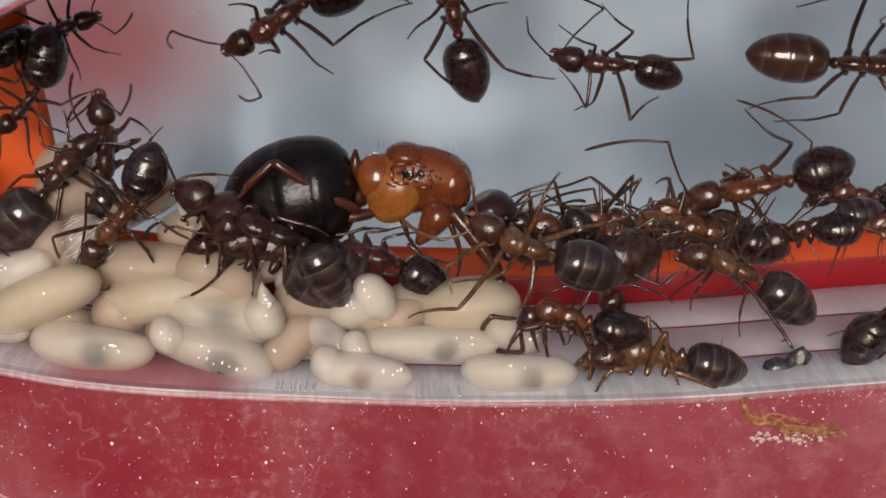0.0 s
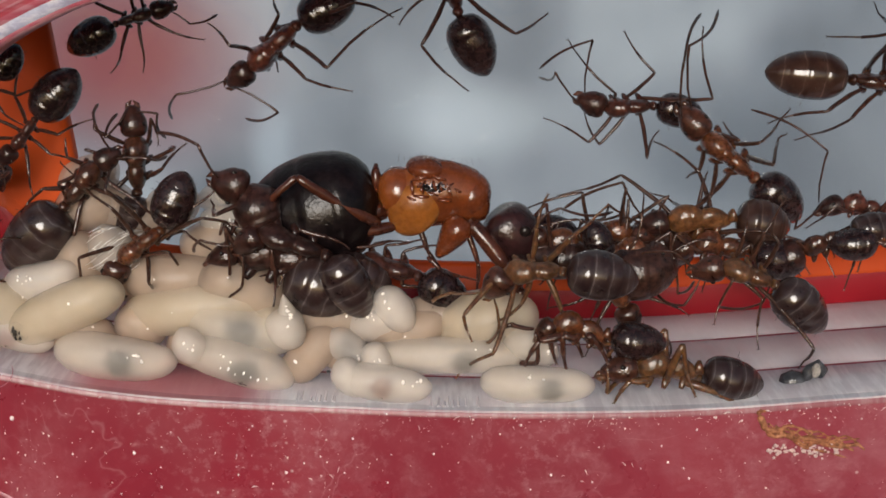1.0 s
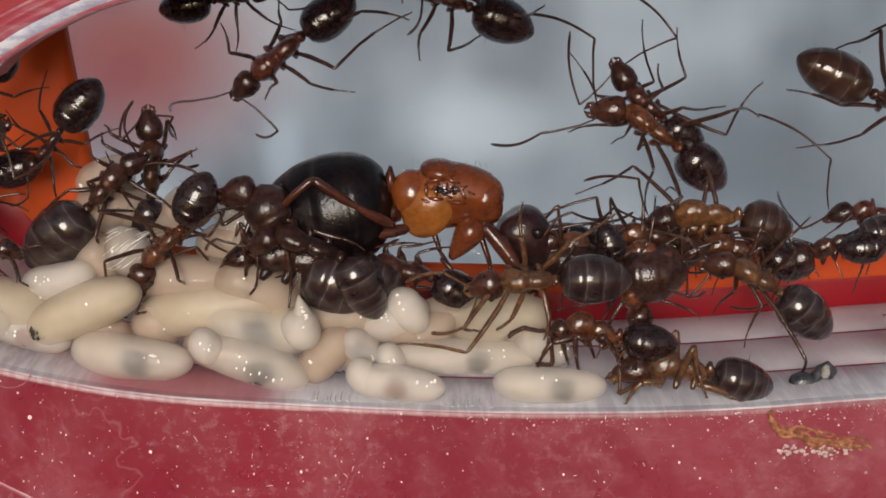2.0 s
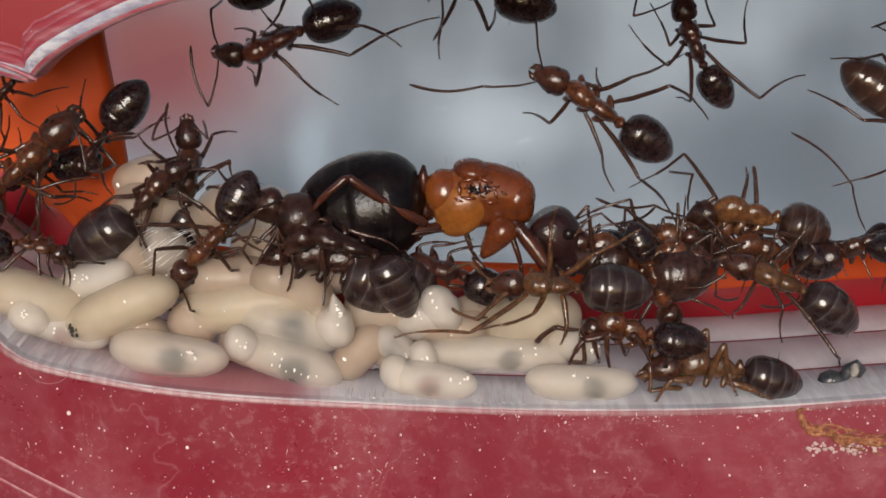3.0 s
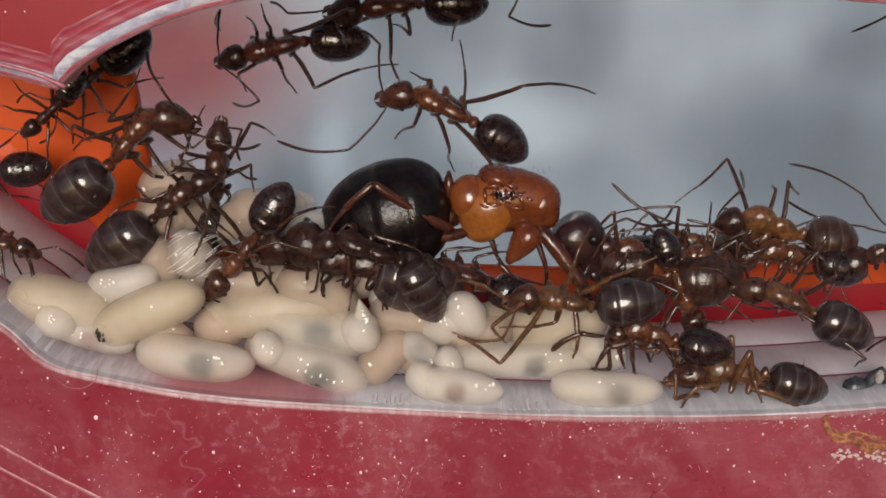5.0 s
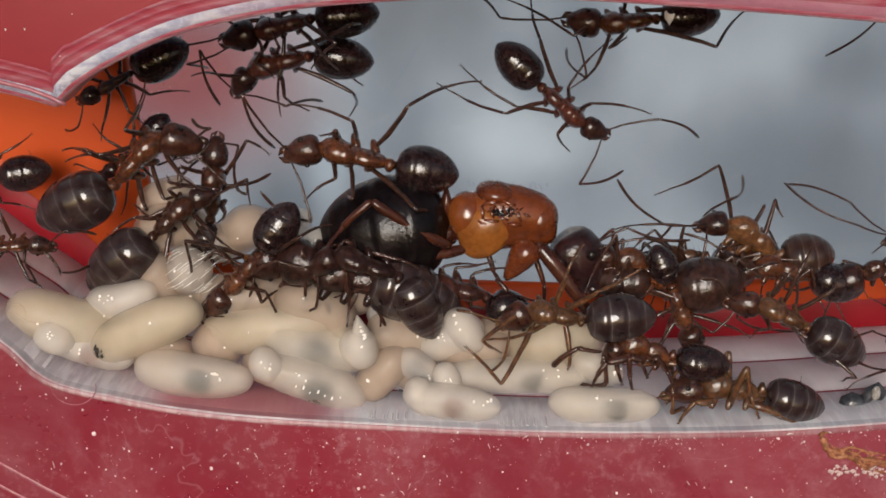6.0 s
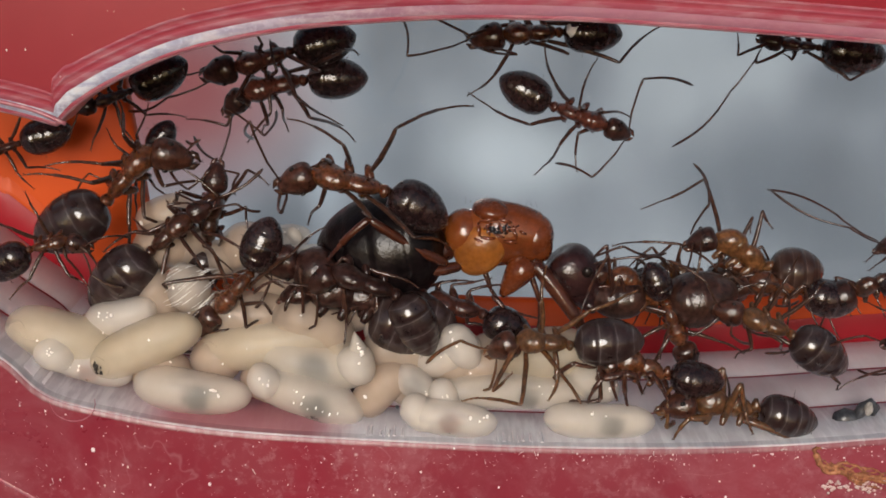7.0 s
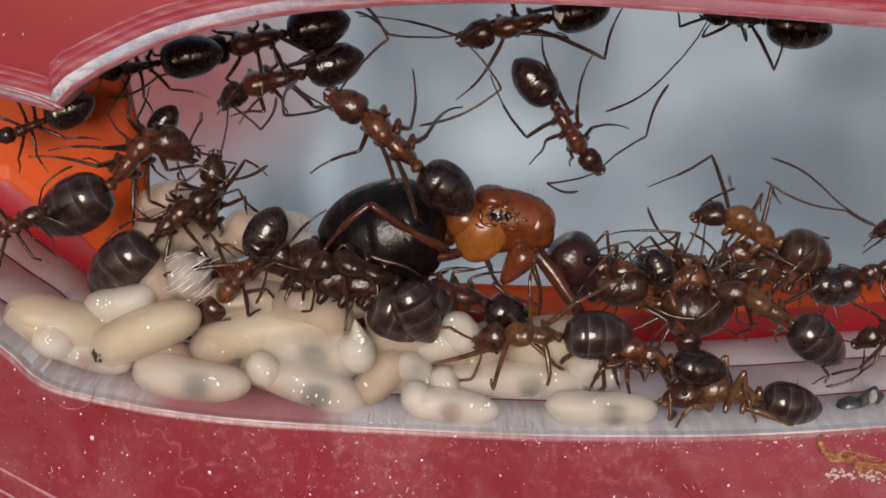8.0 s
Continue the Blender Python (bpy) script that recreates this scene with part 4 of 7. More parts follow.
def worker_ant(label, size, roll, colours, rows, feet=None, feelers=None, wide=1.0, deep=1.0, scrap=False, stout=1.0):
    """An ant in jointed parts. size: mesosoma, head and gaster length. rows: seconds, x, depth, z, heading, turn of head, turn of gaster."""
    meso, head, gas = size
    head_mat, meso_mat, gas_mat, leg_mat = COLOURS[colours]
    feet, feelers = feet or {}, feelers or {}
    if stout > 1.2:
        leg_mat = HEAD_BROWN if colours == "amber" else PALE
    root = tagged(new("worker_ant"), label, "ant", "worker ants")
    still = len(rows) == 1
    seed = rows[0][1] * 1.3 + rows[0][3] * 2.1
    times = [0.0, 1.3, 2.6, 4.0, 5.3, 6.6, 8.0] if still else sorted({round(0.25 * k, 2) for k in range(33)} | {r[0] for r in rows} | {0.0, 8.0})

    def body_at(t):
        x, y, z, th, hd, gs = curve_at(rows, t)
        wob = 1.6 if still else 0.8
        return x, y, z, th, hd + wob * 2 * math.sin(2.1 * t + seed), gs + wob * math.sin(1.6 * t + 2 * seed)

    def root_pose(t):
        x, y, z, th = body_at(t)[:4]
        return Matrix.Translation((x * MM, y * MM, z * MM)) @ Matrix.Rotation(radians(90), 4, "X") @ Matrix.Rotation(radians(th), 4, "Z")

    MOVES.append((root, [(t, root_pose(t)) for t in times]))
    tip = Matrix.Rotation(radians(-roll), 4, "X")

    part("mesosoma", meso_mesh(meso, wide), meso_mat, root, m=tip)
    spots = [((meso * (0.42 - 0.10 * k), 0.06 * meso * math.sin(k * 2.3), meso * (0.26 - 0.012 * k)), (0.2 * math.sin(k), 0.5 * math.sin(k * 1.7), 1)) for k in range(9)]
    part("hairs", hairs(bmesh.new(), spots, 0.22, int(seed * 7) + 3), HAIR, root, m=tip)
    for hx, hy in HIP:
        for s in (-1, 1):
            hip = tip @ Vector((hx * meso, s * hy * 0.60 * meso, -0.15 * meso))
            part("coxa", turned([(-0.14 * meso, 0.03 * meso, 0), (-0.09 * meso, 0.075 * meso, 0), (0.0 * meso, 0.085 * meso, 0), (0.09 * meso, 0.07 * meso, 0), (0.15 * meso, 0.045 * meso, 0)], 0.85, 1.0, 10), meso_mat, root,
                 m=Matrix.Translation(hip * MM) @ tip @ Matrix.Rotation(radians(55 * s), 4, "Z") @ Matrix.Rotation(radians(48), 4, "Y"))
    node = turned([(0.13, 0.05, -0.10), (0.08, 0.10, 0.0), (0.03, 0.13, 0.06), (-0.03, 0.13, 0.06), (-0.08, 0.09, 0.0), (-0.13, 0.05, -0.08)], 1.0, 1.25, 12)
    bmesh.ops.scale(node, vec=(meso * 0.8,) * 3, verts=node.verts)
    part("petiole", node, meso_mat, root, m=at(-0.55 * meso, 0, 0) @ tip)
    hd = part("head", head_mesh(head, 0.55 + 0.4 * wide), head_mat, root)
    gs = part("gaster", gaster_mesh(gas, min(wide, 1.02) * deep, 0.98 * min(wide, 1.02) * deep), gas_mat, root)
    spots = []
    for k in range(14):
        u, a = 0.35 + 0.6 * ((k * 0.37) % 1), k * 2.4
        rr = 0.5 * (math.sin(math.pi * u ** 0.8)) ** 0.72 * 0.7 * gas
        spots.append(((-u * gas, rr * math.cos(a), rr * math.sin(a)), (-0.4, math.cos(a), math.sin(a))))
    part("hairs", hairs(bmesh.new(), spots, 0.28, int(seed * 10)), HAIR, gs)
    for s in (-1, 1):
        part("eye", ball(0.40 * head, s * 0.30 * head * (0.55 + 0.4 * wide), 0.16 * head, 0.062 * head, sy=0.7), EYE, hd)
        jaw = tube([(0.76 * head, s * 0.13 * head, -0.10 * head), (0.89 * head, s * 0.115 * head, -0.12 * head), (1.0 * head, s * 0.02 * head, -0.13 * head)], [0.085 * head, 0.075 * head, 0.012 * head], 8)
        part("mandible", jaw, leg_mat, hd)
    def hinge(x, deg):
        return Matrix.Translation((x * MM, 0, 0)) @ Matrix.Rotation(radians(deg), 4, "Z") @ tip
    MOVES.append((hd, [(t, hinge(0.47 * meso, body_at(t)[4])) for t in times]))
    MOVES.append((gs, [(t, hinge(-0.62 * meso, body_at(t)[5])) for t in times]))

    if scrap:
        bm = ball(0, 0, 0, 0.7, sy=1.1, sz=0.5)
        for n, v in enumerate(bm.verts):
            v.co *= 1 + 0.22 * math.sin(n * 2.7)
        part("scrap", bm, FLECK, root, "whitish papery scrap", m=at(-0.95 * meso, -0.1, 0.5))

    # path walked so far, for the gait
    walked, path = {}, 0.0
    for a, b in zip(times, times[1:]):
        walked[a] = path
        p, q = body_at(a), body_at(b)
        path += math.hypot(q[0] - p[0], q[2] - p[2])
    walked[times[-1]] = path

    def speed(t):
        p, q = body_at(max(0, t - 0.1)), body_at(min(8, t + 0.1))
        return math.hypot(q[0] - p[0], q[2] - p[2]) / 0.2

    low = -1 if roll > 45 else 1
    flat = abs(roll) < 45
    default = []
    for s in (1, -1):
        for n, (ku, kv, fu, fv) in enumerate(((0.75, 0.75, 1.25, 1.15), (0.05, 0.85, -0.05, 1.45), (-0.75, 0.75, -1.55, 1.2))):
            if flat:
                default.append((ku * meso, s * kv * meso, fu * meso, s * fv * meso))
            else:
                j, w = 0.12 * s + 0.22 * math.sin(3 * seed + 2.1 * n + 1.3 * s), math.sin(5 * seed + 1.7 * n + 2.6 * s)
                default.append(((ku * 0.9 + j) * meso, low * (-0.18 + 0.22 * w) * meso, (fu * 0.7 + j + 0.3 * w) * meso, low * (0.70 + 0.18 * math.sin(seed + 4.1 * n - s)) * meso))
    thick = 0.066 * meso ** 0.5 * 1.25 * stout
    for k in range(6):
        s, n = (1, k) if k < 3 else (-1, k - 3)

        def keys_of(t, k=k, s=s, n=n):
            hx, hy = HIP[n]
            h = tip @ Vector((hx * meso, s * hy * meso * 0.7, -0.16 * meso))
            ku, kv, fu, fv = mixed(feet, t, 6, default)[k]
            near = min([abs(t - q) for q in feet if feet[q][k]] or [9])
            swing = min(1, near / 0.2) * min(1, speed(t) / 1.5) * 0.30 * meso * math.sin(2 * math.pi * walked[t] / (1.3 * meso) + math.pi * ((n + (s > 0)) % 2))
            return h, (ku + 0.5 * swing, kv), (fu + swing, fv)

        add_limb(root, "leg", None, keys_of, thick * (1.1 if n == 2 else 1.0), leg_mat, times, roll, s, scale=meso / 2.5)
    for s in (1, -1):
        def keys_of(t, s=s):
            th = radians(body_at(t)[4])
            turn = Matrix.Rotation(th, 2)
            o = tip @ Vector((0.72 * head, s * 0.14 * head, 0.16 * head))
            b = turn @ Vector((o.x, o.y)) + Vector((0.47 * meso, 0))
            k0 = turn @ Vector((1.25 * head, s * 0.75 * head)) + Vector((0.47 * meso, 0))
            f0 = turn @ Vector((2.1 * head, s * 0.65 * head + 0.15 * head * math.sin(3 * t + s + seed))) + Vector((0.47 * meso, 0))
            ku, kv, fu, fv = mixed(feelers, t, 2, [(*k0, *f0)] * 2)[0 if s > 0 else 1]
            near = min([abs(t - q) for q in feelers] or [9])
            w = min(1, near / 0.3) * 0.25 * head
            return Vector((b.x, b.y, o.z)), (ku, kv), (fu + w * math.sin(4 * t + s), fv + w * math.sin(5 * t + 2 * s + seed))
        add_limb(root, "antenna", None, keys_of, thick * 0.75, leg_mat, times, 0, s, feeler=True, scale=meso / 2.5)
    return root


def queen_ant():
    """The large ant: black gaster, orange mesosoma with a torn wing scar, dark head bent down."""
    root = tagged(new("queen_ant"), "large queen ant with a glossy orange thorax and black gaster", "ant")
    MOVES.append((root, [(t, Matrix.Translation((QX * MM, 5.5 * MM, QZ * MM)) @ Matrix.Rotation(radians(90), 4, "X") @ Matrix.Rotation(radians(0.5 * math.sin(1.3 * t)), 4, "Z")) for t in (0, 1.6, 3.2, 4.8, 6.4, 8)]))
    side = Matrix.Rotation(radians(-90), 4, "X")
    rows = [(-2.62, 0.30, -0.25), (-2.45, 0.70, -0.18), (-2.12, 1.15, -0.22), (-1.57, 1.48, -0.25), (-0.88, 1.60, -0.16), (-0.05, 1.62, 0.02), (0.77, 1.53, 0.03),
            (1.46, 1.42, -0.08), (2.0, 1.28, -0.18), (2.35, 1.0, -0.33), (2.55, 0.6, -0.42), (2.62, 0.2, -0.45)]

    def plates(x, y, z):
        groove = 1 - 0.06 * math.exp(-((x + 0.75) / 0.10) ** 2) - 0.05 * math.exp(-((x - 0.25) / 0.08) ** 2)
        hump = 0.12 * math.exp(-((x + 0.45) / 0.42) ** 2) if z > 0.9 else 0
        return x, y * groove, z * groove + hump
    part("mesosoma", turned(rows, 0.84, 1.0, 28, shape=plates), QUEEN_ORANGE, root, "glossy orange thorax", m=side)
    part("scutellum", ball(0, 0, 0, 1.0, sy=0.56, sz=1.15, sub=3), QUEEN_RED, root, "raised red-brown scutellum", m=at(-0.40, 1.24, 0.1, 0, 0, -8))
    part("propodeum", ball(0, 0, 0, 1.05, sy=1.18, sz=1.1, sub=3), QUEEN_ORANGE, root, "rounded orange rear of the thorax", m=at(-1.72, 0.10, 0.12, 0, 0, 12))
    part("pronotum", ball(0, 0, 0, 0.96, sy=1.22, sz=1.25, sub=3), QUEEN_RED, root, "red-brown front of the thorax", m=at(1.70, -0.15, 0.0, 0, 0, -14))
    bm = ball(0, 0, 0, 1.30, sy=0.98, sz=0.48, sub=3)
    for v in bm.verts:
        v.co.y *= 1.0 - 0.10 * v.co.x
        v.co.x += 0.12 * v.co.y
    part("side_plate", bm, QUEEN_PLATE, root, "yellow-orange side plate", m=at(-1.0, -0.55, 0.90, 0, -8, 10))
    rnd = random.Random(3)
    bm = bmesh.new()
    for k in range(34):
        x, y = -0.62 + 0.95 * (k % 11) / 10 + rnd.uniform(-0.08, 0.08), 0.60 + 0.16 * rnd.uniform(-1, 1)
        p, q = Vector((x, y, 1.31 - 0.12 * (y - 0.5))), Vector((rnd.uniform(-0.22, 0.22), rnd.uniform(-0.12, 0.12), 0))
        tube([p - q, p + Vector((0, 0, rnd.uniform(0.0, 0.07))), p + q], [0.02, rnd.uniform(0.04, 0.085), 0.02], 6, bm)
    part("wing_scar", bm, QUEEN_BLACK, root, "rough black wing scar")["kind"] = "stuff"
    bm = bmesh.new()
    for p, q, r in (((-1.05, 0.95, 1.12), (-0.2, 1.15, 1.05), 0.10), ((-0.2, 1.15, 1.05), (0.5, 0.9, 1.15), 0.10), ((-1.0, 0.25, 1.4), (-0.3, 0.2, 1.46), 0.09), ((0.1, 0.05, 1.42), (0.75, 0.0, 1.36), 0.11), ((0.55, 0.75, 1.18), (0.75, 0.15, 1.36), 0.08), ((-1.1, 0.9, 1.1), (-1.05, 0.3, 1.38), 0.09), ((-0.7, 0.75, 1.3), (-0.55, 0.35, 1.42), 0.07), ((-0.1, 0.9, 1.2), (0.05, 0.45, 1.38), 0.07), ((0.25, 0.85, 1.2), (0.3, 0.4, 1.36), 0.06), ((-1.3, 0.2, 1.36), (-0.9, 0.05, 1.46), 0.07), ((0.9, 0.5, 1.2), (1.2, 0.35, 1.2), 0.07), ((-0.85, 0.62, 1.32), (-0.45, 0.9, 1.2), 0.06), ((-0.35, 0.42, 1.42), (0.15, 0.25, 1.42), 0.06), ((0.4, 0.6, 1.28), (0.85, 0.75, 1.12), 0.06)):
        p, q = Vector(p), Vector(q)
        lift = Vector((0, 0, 0.07))
        tube([p + lift * 0.4, (p + q) / 2 + lift * 1.8, q + lift * 0.4], [r * 0.6, r * 1.15, r * 0.6], 8, bm)
    part("scar_ridge", bm, QUEEN_WET, root)["kind"] = "stuff"
    spots = [((-1.7 + 0.135 * k, 1.46 + 0.12 * math.sin(k * 0.22) + 0.10 * (k % 3 == 0), 0.3 * math.sin(k * 2.2)), (0.1 * math.sin(k), 1, 0.2)) for k in range(0, 30, 2)]
    part("hairs", hairs(bmesh.new(), spots, 0.36, 9), HAIR, root)
    bm = turned([(-0.28, 0.10, -0.55), (-0.22, 0.35, 0.0), (-0.05, 0.62, 0.1), (0.10, 0.60, 0.1), (0.24, 0.30, 0.0), (0.28, 0.10, -0.5)], 0.9, 1.25, 16)
    part("petiole", bm, QUEEN_LEG, root, "upright brown petiole scale", m=at(-2.80, 0.62, 0) @ side)
    bm = turned([(-0.7, 0.25, 0), (-0.4, 0.48, 0), (0.1, 0.52, 0), (0.6, 0.30, 0)], 1.0, 0.9, 14)
    part("waist", bm, QUEEN_LEG, root, m=at(-2.9, -0.85, 0.3))
    gs = part("gaster", gaster_mesh(6.5, 1.20, 1.25, 0.05), QUEEN_BLACK, root, "black glossy gaster")
    MOVES.append((gs, [(t, at(-2.62, -0.12, 0, 0, 0, 8 + 1.2 * math.sin(1.7 * t)) @ side) for t in (0, 1.1, 2.2, 3.3, 4.4, 5.5, 6.6, 8)]))
    spots = []
    for k in range(26):
        u, a = 0.2 + 0.7 * ((k * 0.381) % 1), k * 2.4
        rr = 0.35 * 6.0 * math.sin(math.pi * u ** 0.8) ** 0.72 * 1.1
        spots.append(((-u * 6, rr * math.cos(a), rr * math.sin(a)), (-0.5, math.cos(a), math.sin(a))))
    part("hairs", hairs(bmesh.new(), spots, 0.35, 11), HAIR, gs)
    hd = part("head", head_mesh(4.2, 0.92), QUEEN_HEAD, root, "dark red-brown head")
    MOVES.append((hd, [(t, at(2.62, -0.90, 0.2, 0, 0, -49 + 1.5 * math.sin(1.1 * t)) @ side) for t in (0, 1.5, 3, 4.5, 6, 7, 8)]))
    for s in (-1, 1):
        part("eye", ball(1.5, s * 1.30, 0.75, 0.28, sy=0.6), EYE, hd)
        part("mandible", tube([(2.9, s * 0.6, -0.4), (3.4, s * 0.55, -0.45), (3.7, s * 0.15, -0.5)], [0.28, 0.22, 0.06], 8), QUEEN_HEAD, hd)
    bm = turned([(-0.2, 0.6, 0), (0.25, 0.95, 0), (0.9, 0.80, 0), (1.6, 0.50, 0), (2.1, 0.20, 0)], 0.8, 1.0, 16)
    part("coxa", bm, QUEEN_RED, root, "broad red-brown hip joint", m=at(1.25, -1.15, 0.9, 0, 0, -124))
    legs = [((1.55, -1.1, 0.9), (3.95, -4.3), (4.1, -5.9), 0.50), ((1.2, -1.4, -0.6), (2.05, -3.6), (1.9, -5.2), 0.20),
            ((-0.40, -2.85, 1.0), (0.2, -3.4), (1.8, -3.9), 0.17), ((-1.0, -1.5, -0.8), (-0.4, -3.0), (0.3, -4.6), 0.19),
            ((-2.6, -1.0, 1.7), (-6.25, 1.50), (-8.4, -0.8), 0.34), ((-1.9, -1.35, 0.9), (-4.5, -1.45), (-5.8, -2.6), 0.36)]
    times = (0.0, 2.0, 4.0, 6.0, 8.0)
    for n, (hip, knee, foot, r) in enumerate(legs):
        def keys_of(t):
            w = 0.05 * math.sin(1.4 * t + n)
            return hip, (knee[0] + w, knee[1]), (foot[0], foot[1] + w)
        add_limb(root, "leg", None, keys_of, r, QUEEN_LEG, times, 90, 1, scale=1.2)
    for s in (1, -1):
        def keys_of(t):
            return (4.3, -2.4 - 0.3 * s, 0.8 * s), (5.3, -1.6 - 0.8 * s + 0.15 * math.sin(2 * t + s)), (6.0, -3.6 - 0.6 * s)
        add_limb(root, "antenna", None, keys_of, 0.13, QUEEN_LEG, times, 0, s, feeler=True)
    return root


QX, QZ = [(2.73, 0.82)][0]
queen_ant()


worker_ant('amber-brown worker ant with a shiny black gaster, walking', (3.25, 2.21, 3.15), 0, 'amber',
    [(0, 19.34, 8, -0.37, -170, 6, 9),
     (0.5, 18.21, 8.5, 0.25, -202, 33, 27),
     (1, 17.4, 9, 1.76, -219, -11, -3),
     (1.5, 14.95, 10, 2.8, -214, 41, -8),
     (2.8, 10.51, 11, 3.59, -220, 32, 1),
     (3, 8.66, 11, 4.30, -215, 14, 2),
     (3.5, 6.43, 11, 4.4, -214, 30, -2),
     (4, 4.07, 11, 4.95, -213, 25, 5),
     (4.5, 2.08, 11, 4.9, -211, 43, -8),
     (5.8, -3.9, 6, 3.96, -199, 36, -8),
     (6, -4.50, 5.2, 3.95, -195, 30, 5),
     (6.5, -4.54, 3.2, 4.13, -200, 39, -6),
     (7, -4.53, 3.2, 4.06, -195, 37, -16),
     (7.5, -2.61, 3.2, 4.58, -207, 38, -10),
     (8, -2.56, 3.2, 5.41, -226, 18, 8)],
    feet=joined({3: [(1.35, 2.04, 2.01, 2.54), (-2.14, 1.92, -4.12, 3.17), (-3.59, 1.48, -7.30, 2.62), (0.28, -0.96, 0.63, -1.43), (-0.62, -2.29, -2.34, -4.26), (-1.89, -2.45, -5.29, -2.77)],
        4: [(0.56, 1.66, 1.24, 2.18), (-1.60, 1.52, -2.97, 3.25), (-3.64, 1.08, -8.80, 2.12), (0.94, -1.13, 2.05, -0.54), (-1.09, -2.69, -2.53, -5.27), (-2.59, -2.70, -7.03, -3.07)],
        6: [(0.55, 0.93, 1.69, 2.92), None, None, (1.08, -1.15, 1.71, -0.44), (0.41, -1.87, 3.25, -1.37), (-1.64, -2.71, -4.34, -4.42)]},
        {0.5: [None, None, (2.01, 3.2, 3.52, 5.39), None, (1.77, -0.91, -0.41, -0.58), (-1.21, -1.82, -0.9, -3.08)],
        1: [(1.03, 1.46, 2.87, 1.84), (-0.22, 1.96, -1.22, 3.26), None, (0.37, -0.94, 0.88, -1.07), (-0.18, -1.38, -1.09, -3.15), (-0.89, -0.84, -1.85, -2.36)],
        1.5: [(1.58, 1.02, 1, 2.15), (-0.27, 1.54, -0.58, 3.13), (-2.11, 1.55, -3.01, 2.46), (1.42, -2.06, 1.91, -3.37), (-1.06, -1.66, -5.02, -2.59), (-0.22, -1.79, -0.57, -2.73)]},
        {2.8: [(1.57, 1.3, 3.62, 3.2), (-1.33, 1.43, -4.17, 4.09), (-2.89, 0.93, -5.7, 1.88), (0.86, -1.41, 2.57, -1.05), (-0.06, -1.79, 0.23, -3.52), (-3.75, -3.13, -8.1, -4.44)],
        3.5: [(1.28, 1.13, 3.61, 3.18), (-0.45, 1.77, -1.3, 3.84), (-3.52, 0.96, -7.79, 2.68), (0.86, -1.46, -0.46, -0.23), (0.11, -2.5, -0.19, -4.38), (-3.17, -2.96, -7.41, -3.79)],
        4.5: [(1.15, 1.21, 1.9, 2.53), (-1.85, 1.49, -3.24, 2.71), (-2.48, 0.94, -4.71, 2.26), (0.9, -1.17, 1.75, -1.17), (-0.51, -0.83, 0.87, -3.11), (-3.63, -2.71, -7.96, -3.58)]},
        {5.8: [(0.85, 1.67, 0.58, 2.79), (-0.15, 1.63, -0.15, 2.53), None, (1.48, -0.77, 2.04, 0.16), (-0.53, -0.73, 0.2, -2.08), (-1.12, -2.82, -3.49, -4.21)],
        6.5: [(0.78, 0.86, 1.67, 2.77), (-1.7, 0.81, -1.47, 1.77), None, (1.25, -0.96, 2.27, -0.31), (0.65, -1.88, 2.96, -1.6), (-1.21, -2.98, -3.88, -4.84)],
        7: [(0.95, 1.1, 1.26, 2.66), (-1.48, 1.01, -1.1, 1.68), None, (1.31, -0.9, 1.91, -0.04), (0.56, -1.93, 2.73, -1.8), (-1.38, -2.73, -4.16, -4.39)]},
        {7.5: [(2.23, 2.23, 4.38, 2.96), (-0.37, 1.21, 0.1, 2.07), None, (1.41, -0.61, 0.29, -0.13), (-0.11, -1.39, 0.44, -3.25), (-0.81, -1.75, -1.65, -3.57)],
        8: [(0.73, 1.12, 1.32, 3.68), (-1.4, 1.03, -1.88, 1.7), None, (0.94, -0.93, 1.93, -0.09), (-0.06, -1.21, 0.91, -2.27), (-0.74, -1.26, -1.26, -2.82)]}),
    feelers=joined({3: [(5.07, 2.30, 8.08, 4.58), (4.71, -1.61, 6.05, -1.89)],
        4: [(4.36, 2.42, 7.57, 4.44), (5.27, -0.46, 8.20, 0.62)],
        6: [(1.76, 2.51, 4.11, 3.35), (4.48, -0.76, 3.42, 1.45)]},
        {0: [(4.37, 1.33, 6.42, 1.86), (3.6, -1.79, 7.31, -3.38)],
        0.5: [(4.06, 1.47, 3.7, 2.58), (3.93, -1.05, 4.85, -2.65)],
        1: [(4.94, -1.95, 5.18, -3.94), (4.35, -1.71, 4.87, -4.89)]},
        {1.5: [(4.32, 3.59, 4.77, 6.16), (4.73, -2.19, 7.88, -1.98)],
        2.8: [(4.88, 3.09, 7.11, 5.91), (5.34, -0.32, 7.89, -0.62)],
        3.5: [(5.22, 2.38, 8.29, 3.4), (3.94, -1.64, 4.76, -2.81)]},
        {4.5: [(3.19, 2.95, 5.56, 5.32), (3.46, 0.2, 6.18, -1.01)],
        5.8: [(2.63, 2.44, 5.65, 3.39), (3.15, -0.19, 4.37, -0.93)],
        6.5: [(4.07, 1.77, 4.61, 3.12), (3.16, -0.54, 3.48, -1.54)]},
        {7: [(2.55, 1.25, 3.02, 1.52), (3.73, -0.38, 4.83, -0.49)],
        7.5: [(2.16, 2.51, 4.26, 2.9), (2.87, -1.95, 5.06, -0.98)],
        8: [(3.28, 1.11, 4.8, 1.38), (3.3, -2.37, 5.12, -3.02)]}), deep=1.12)
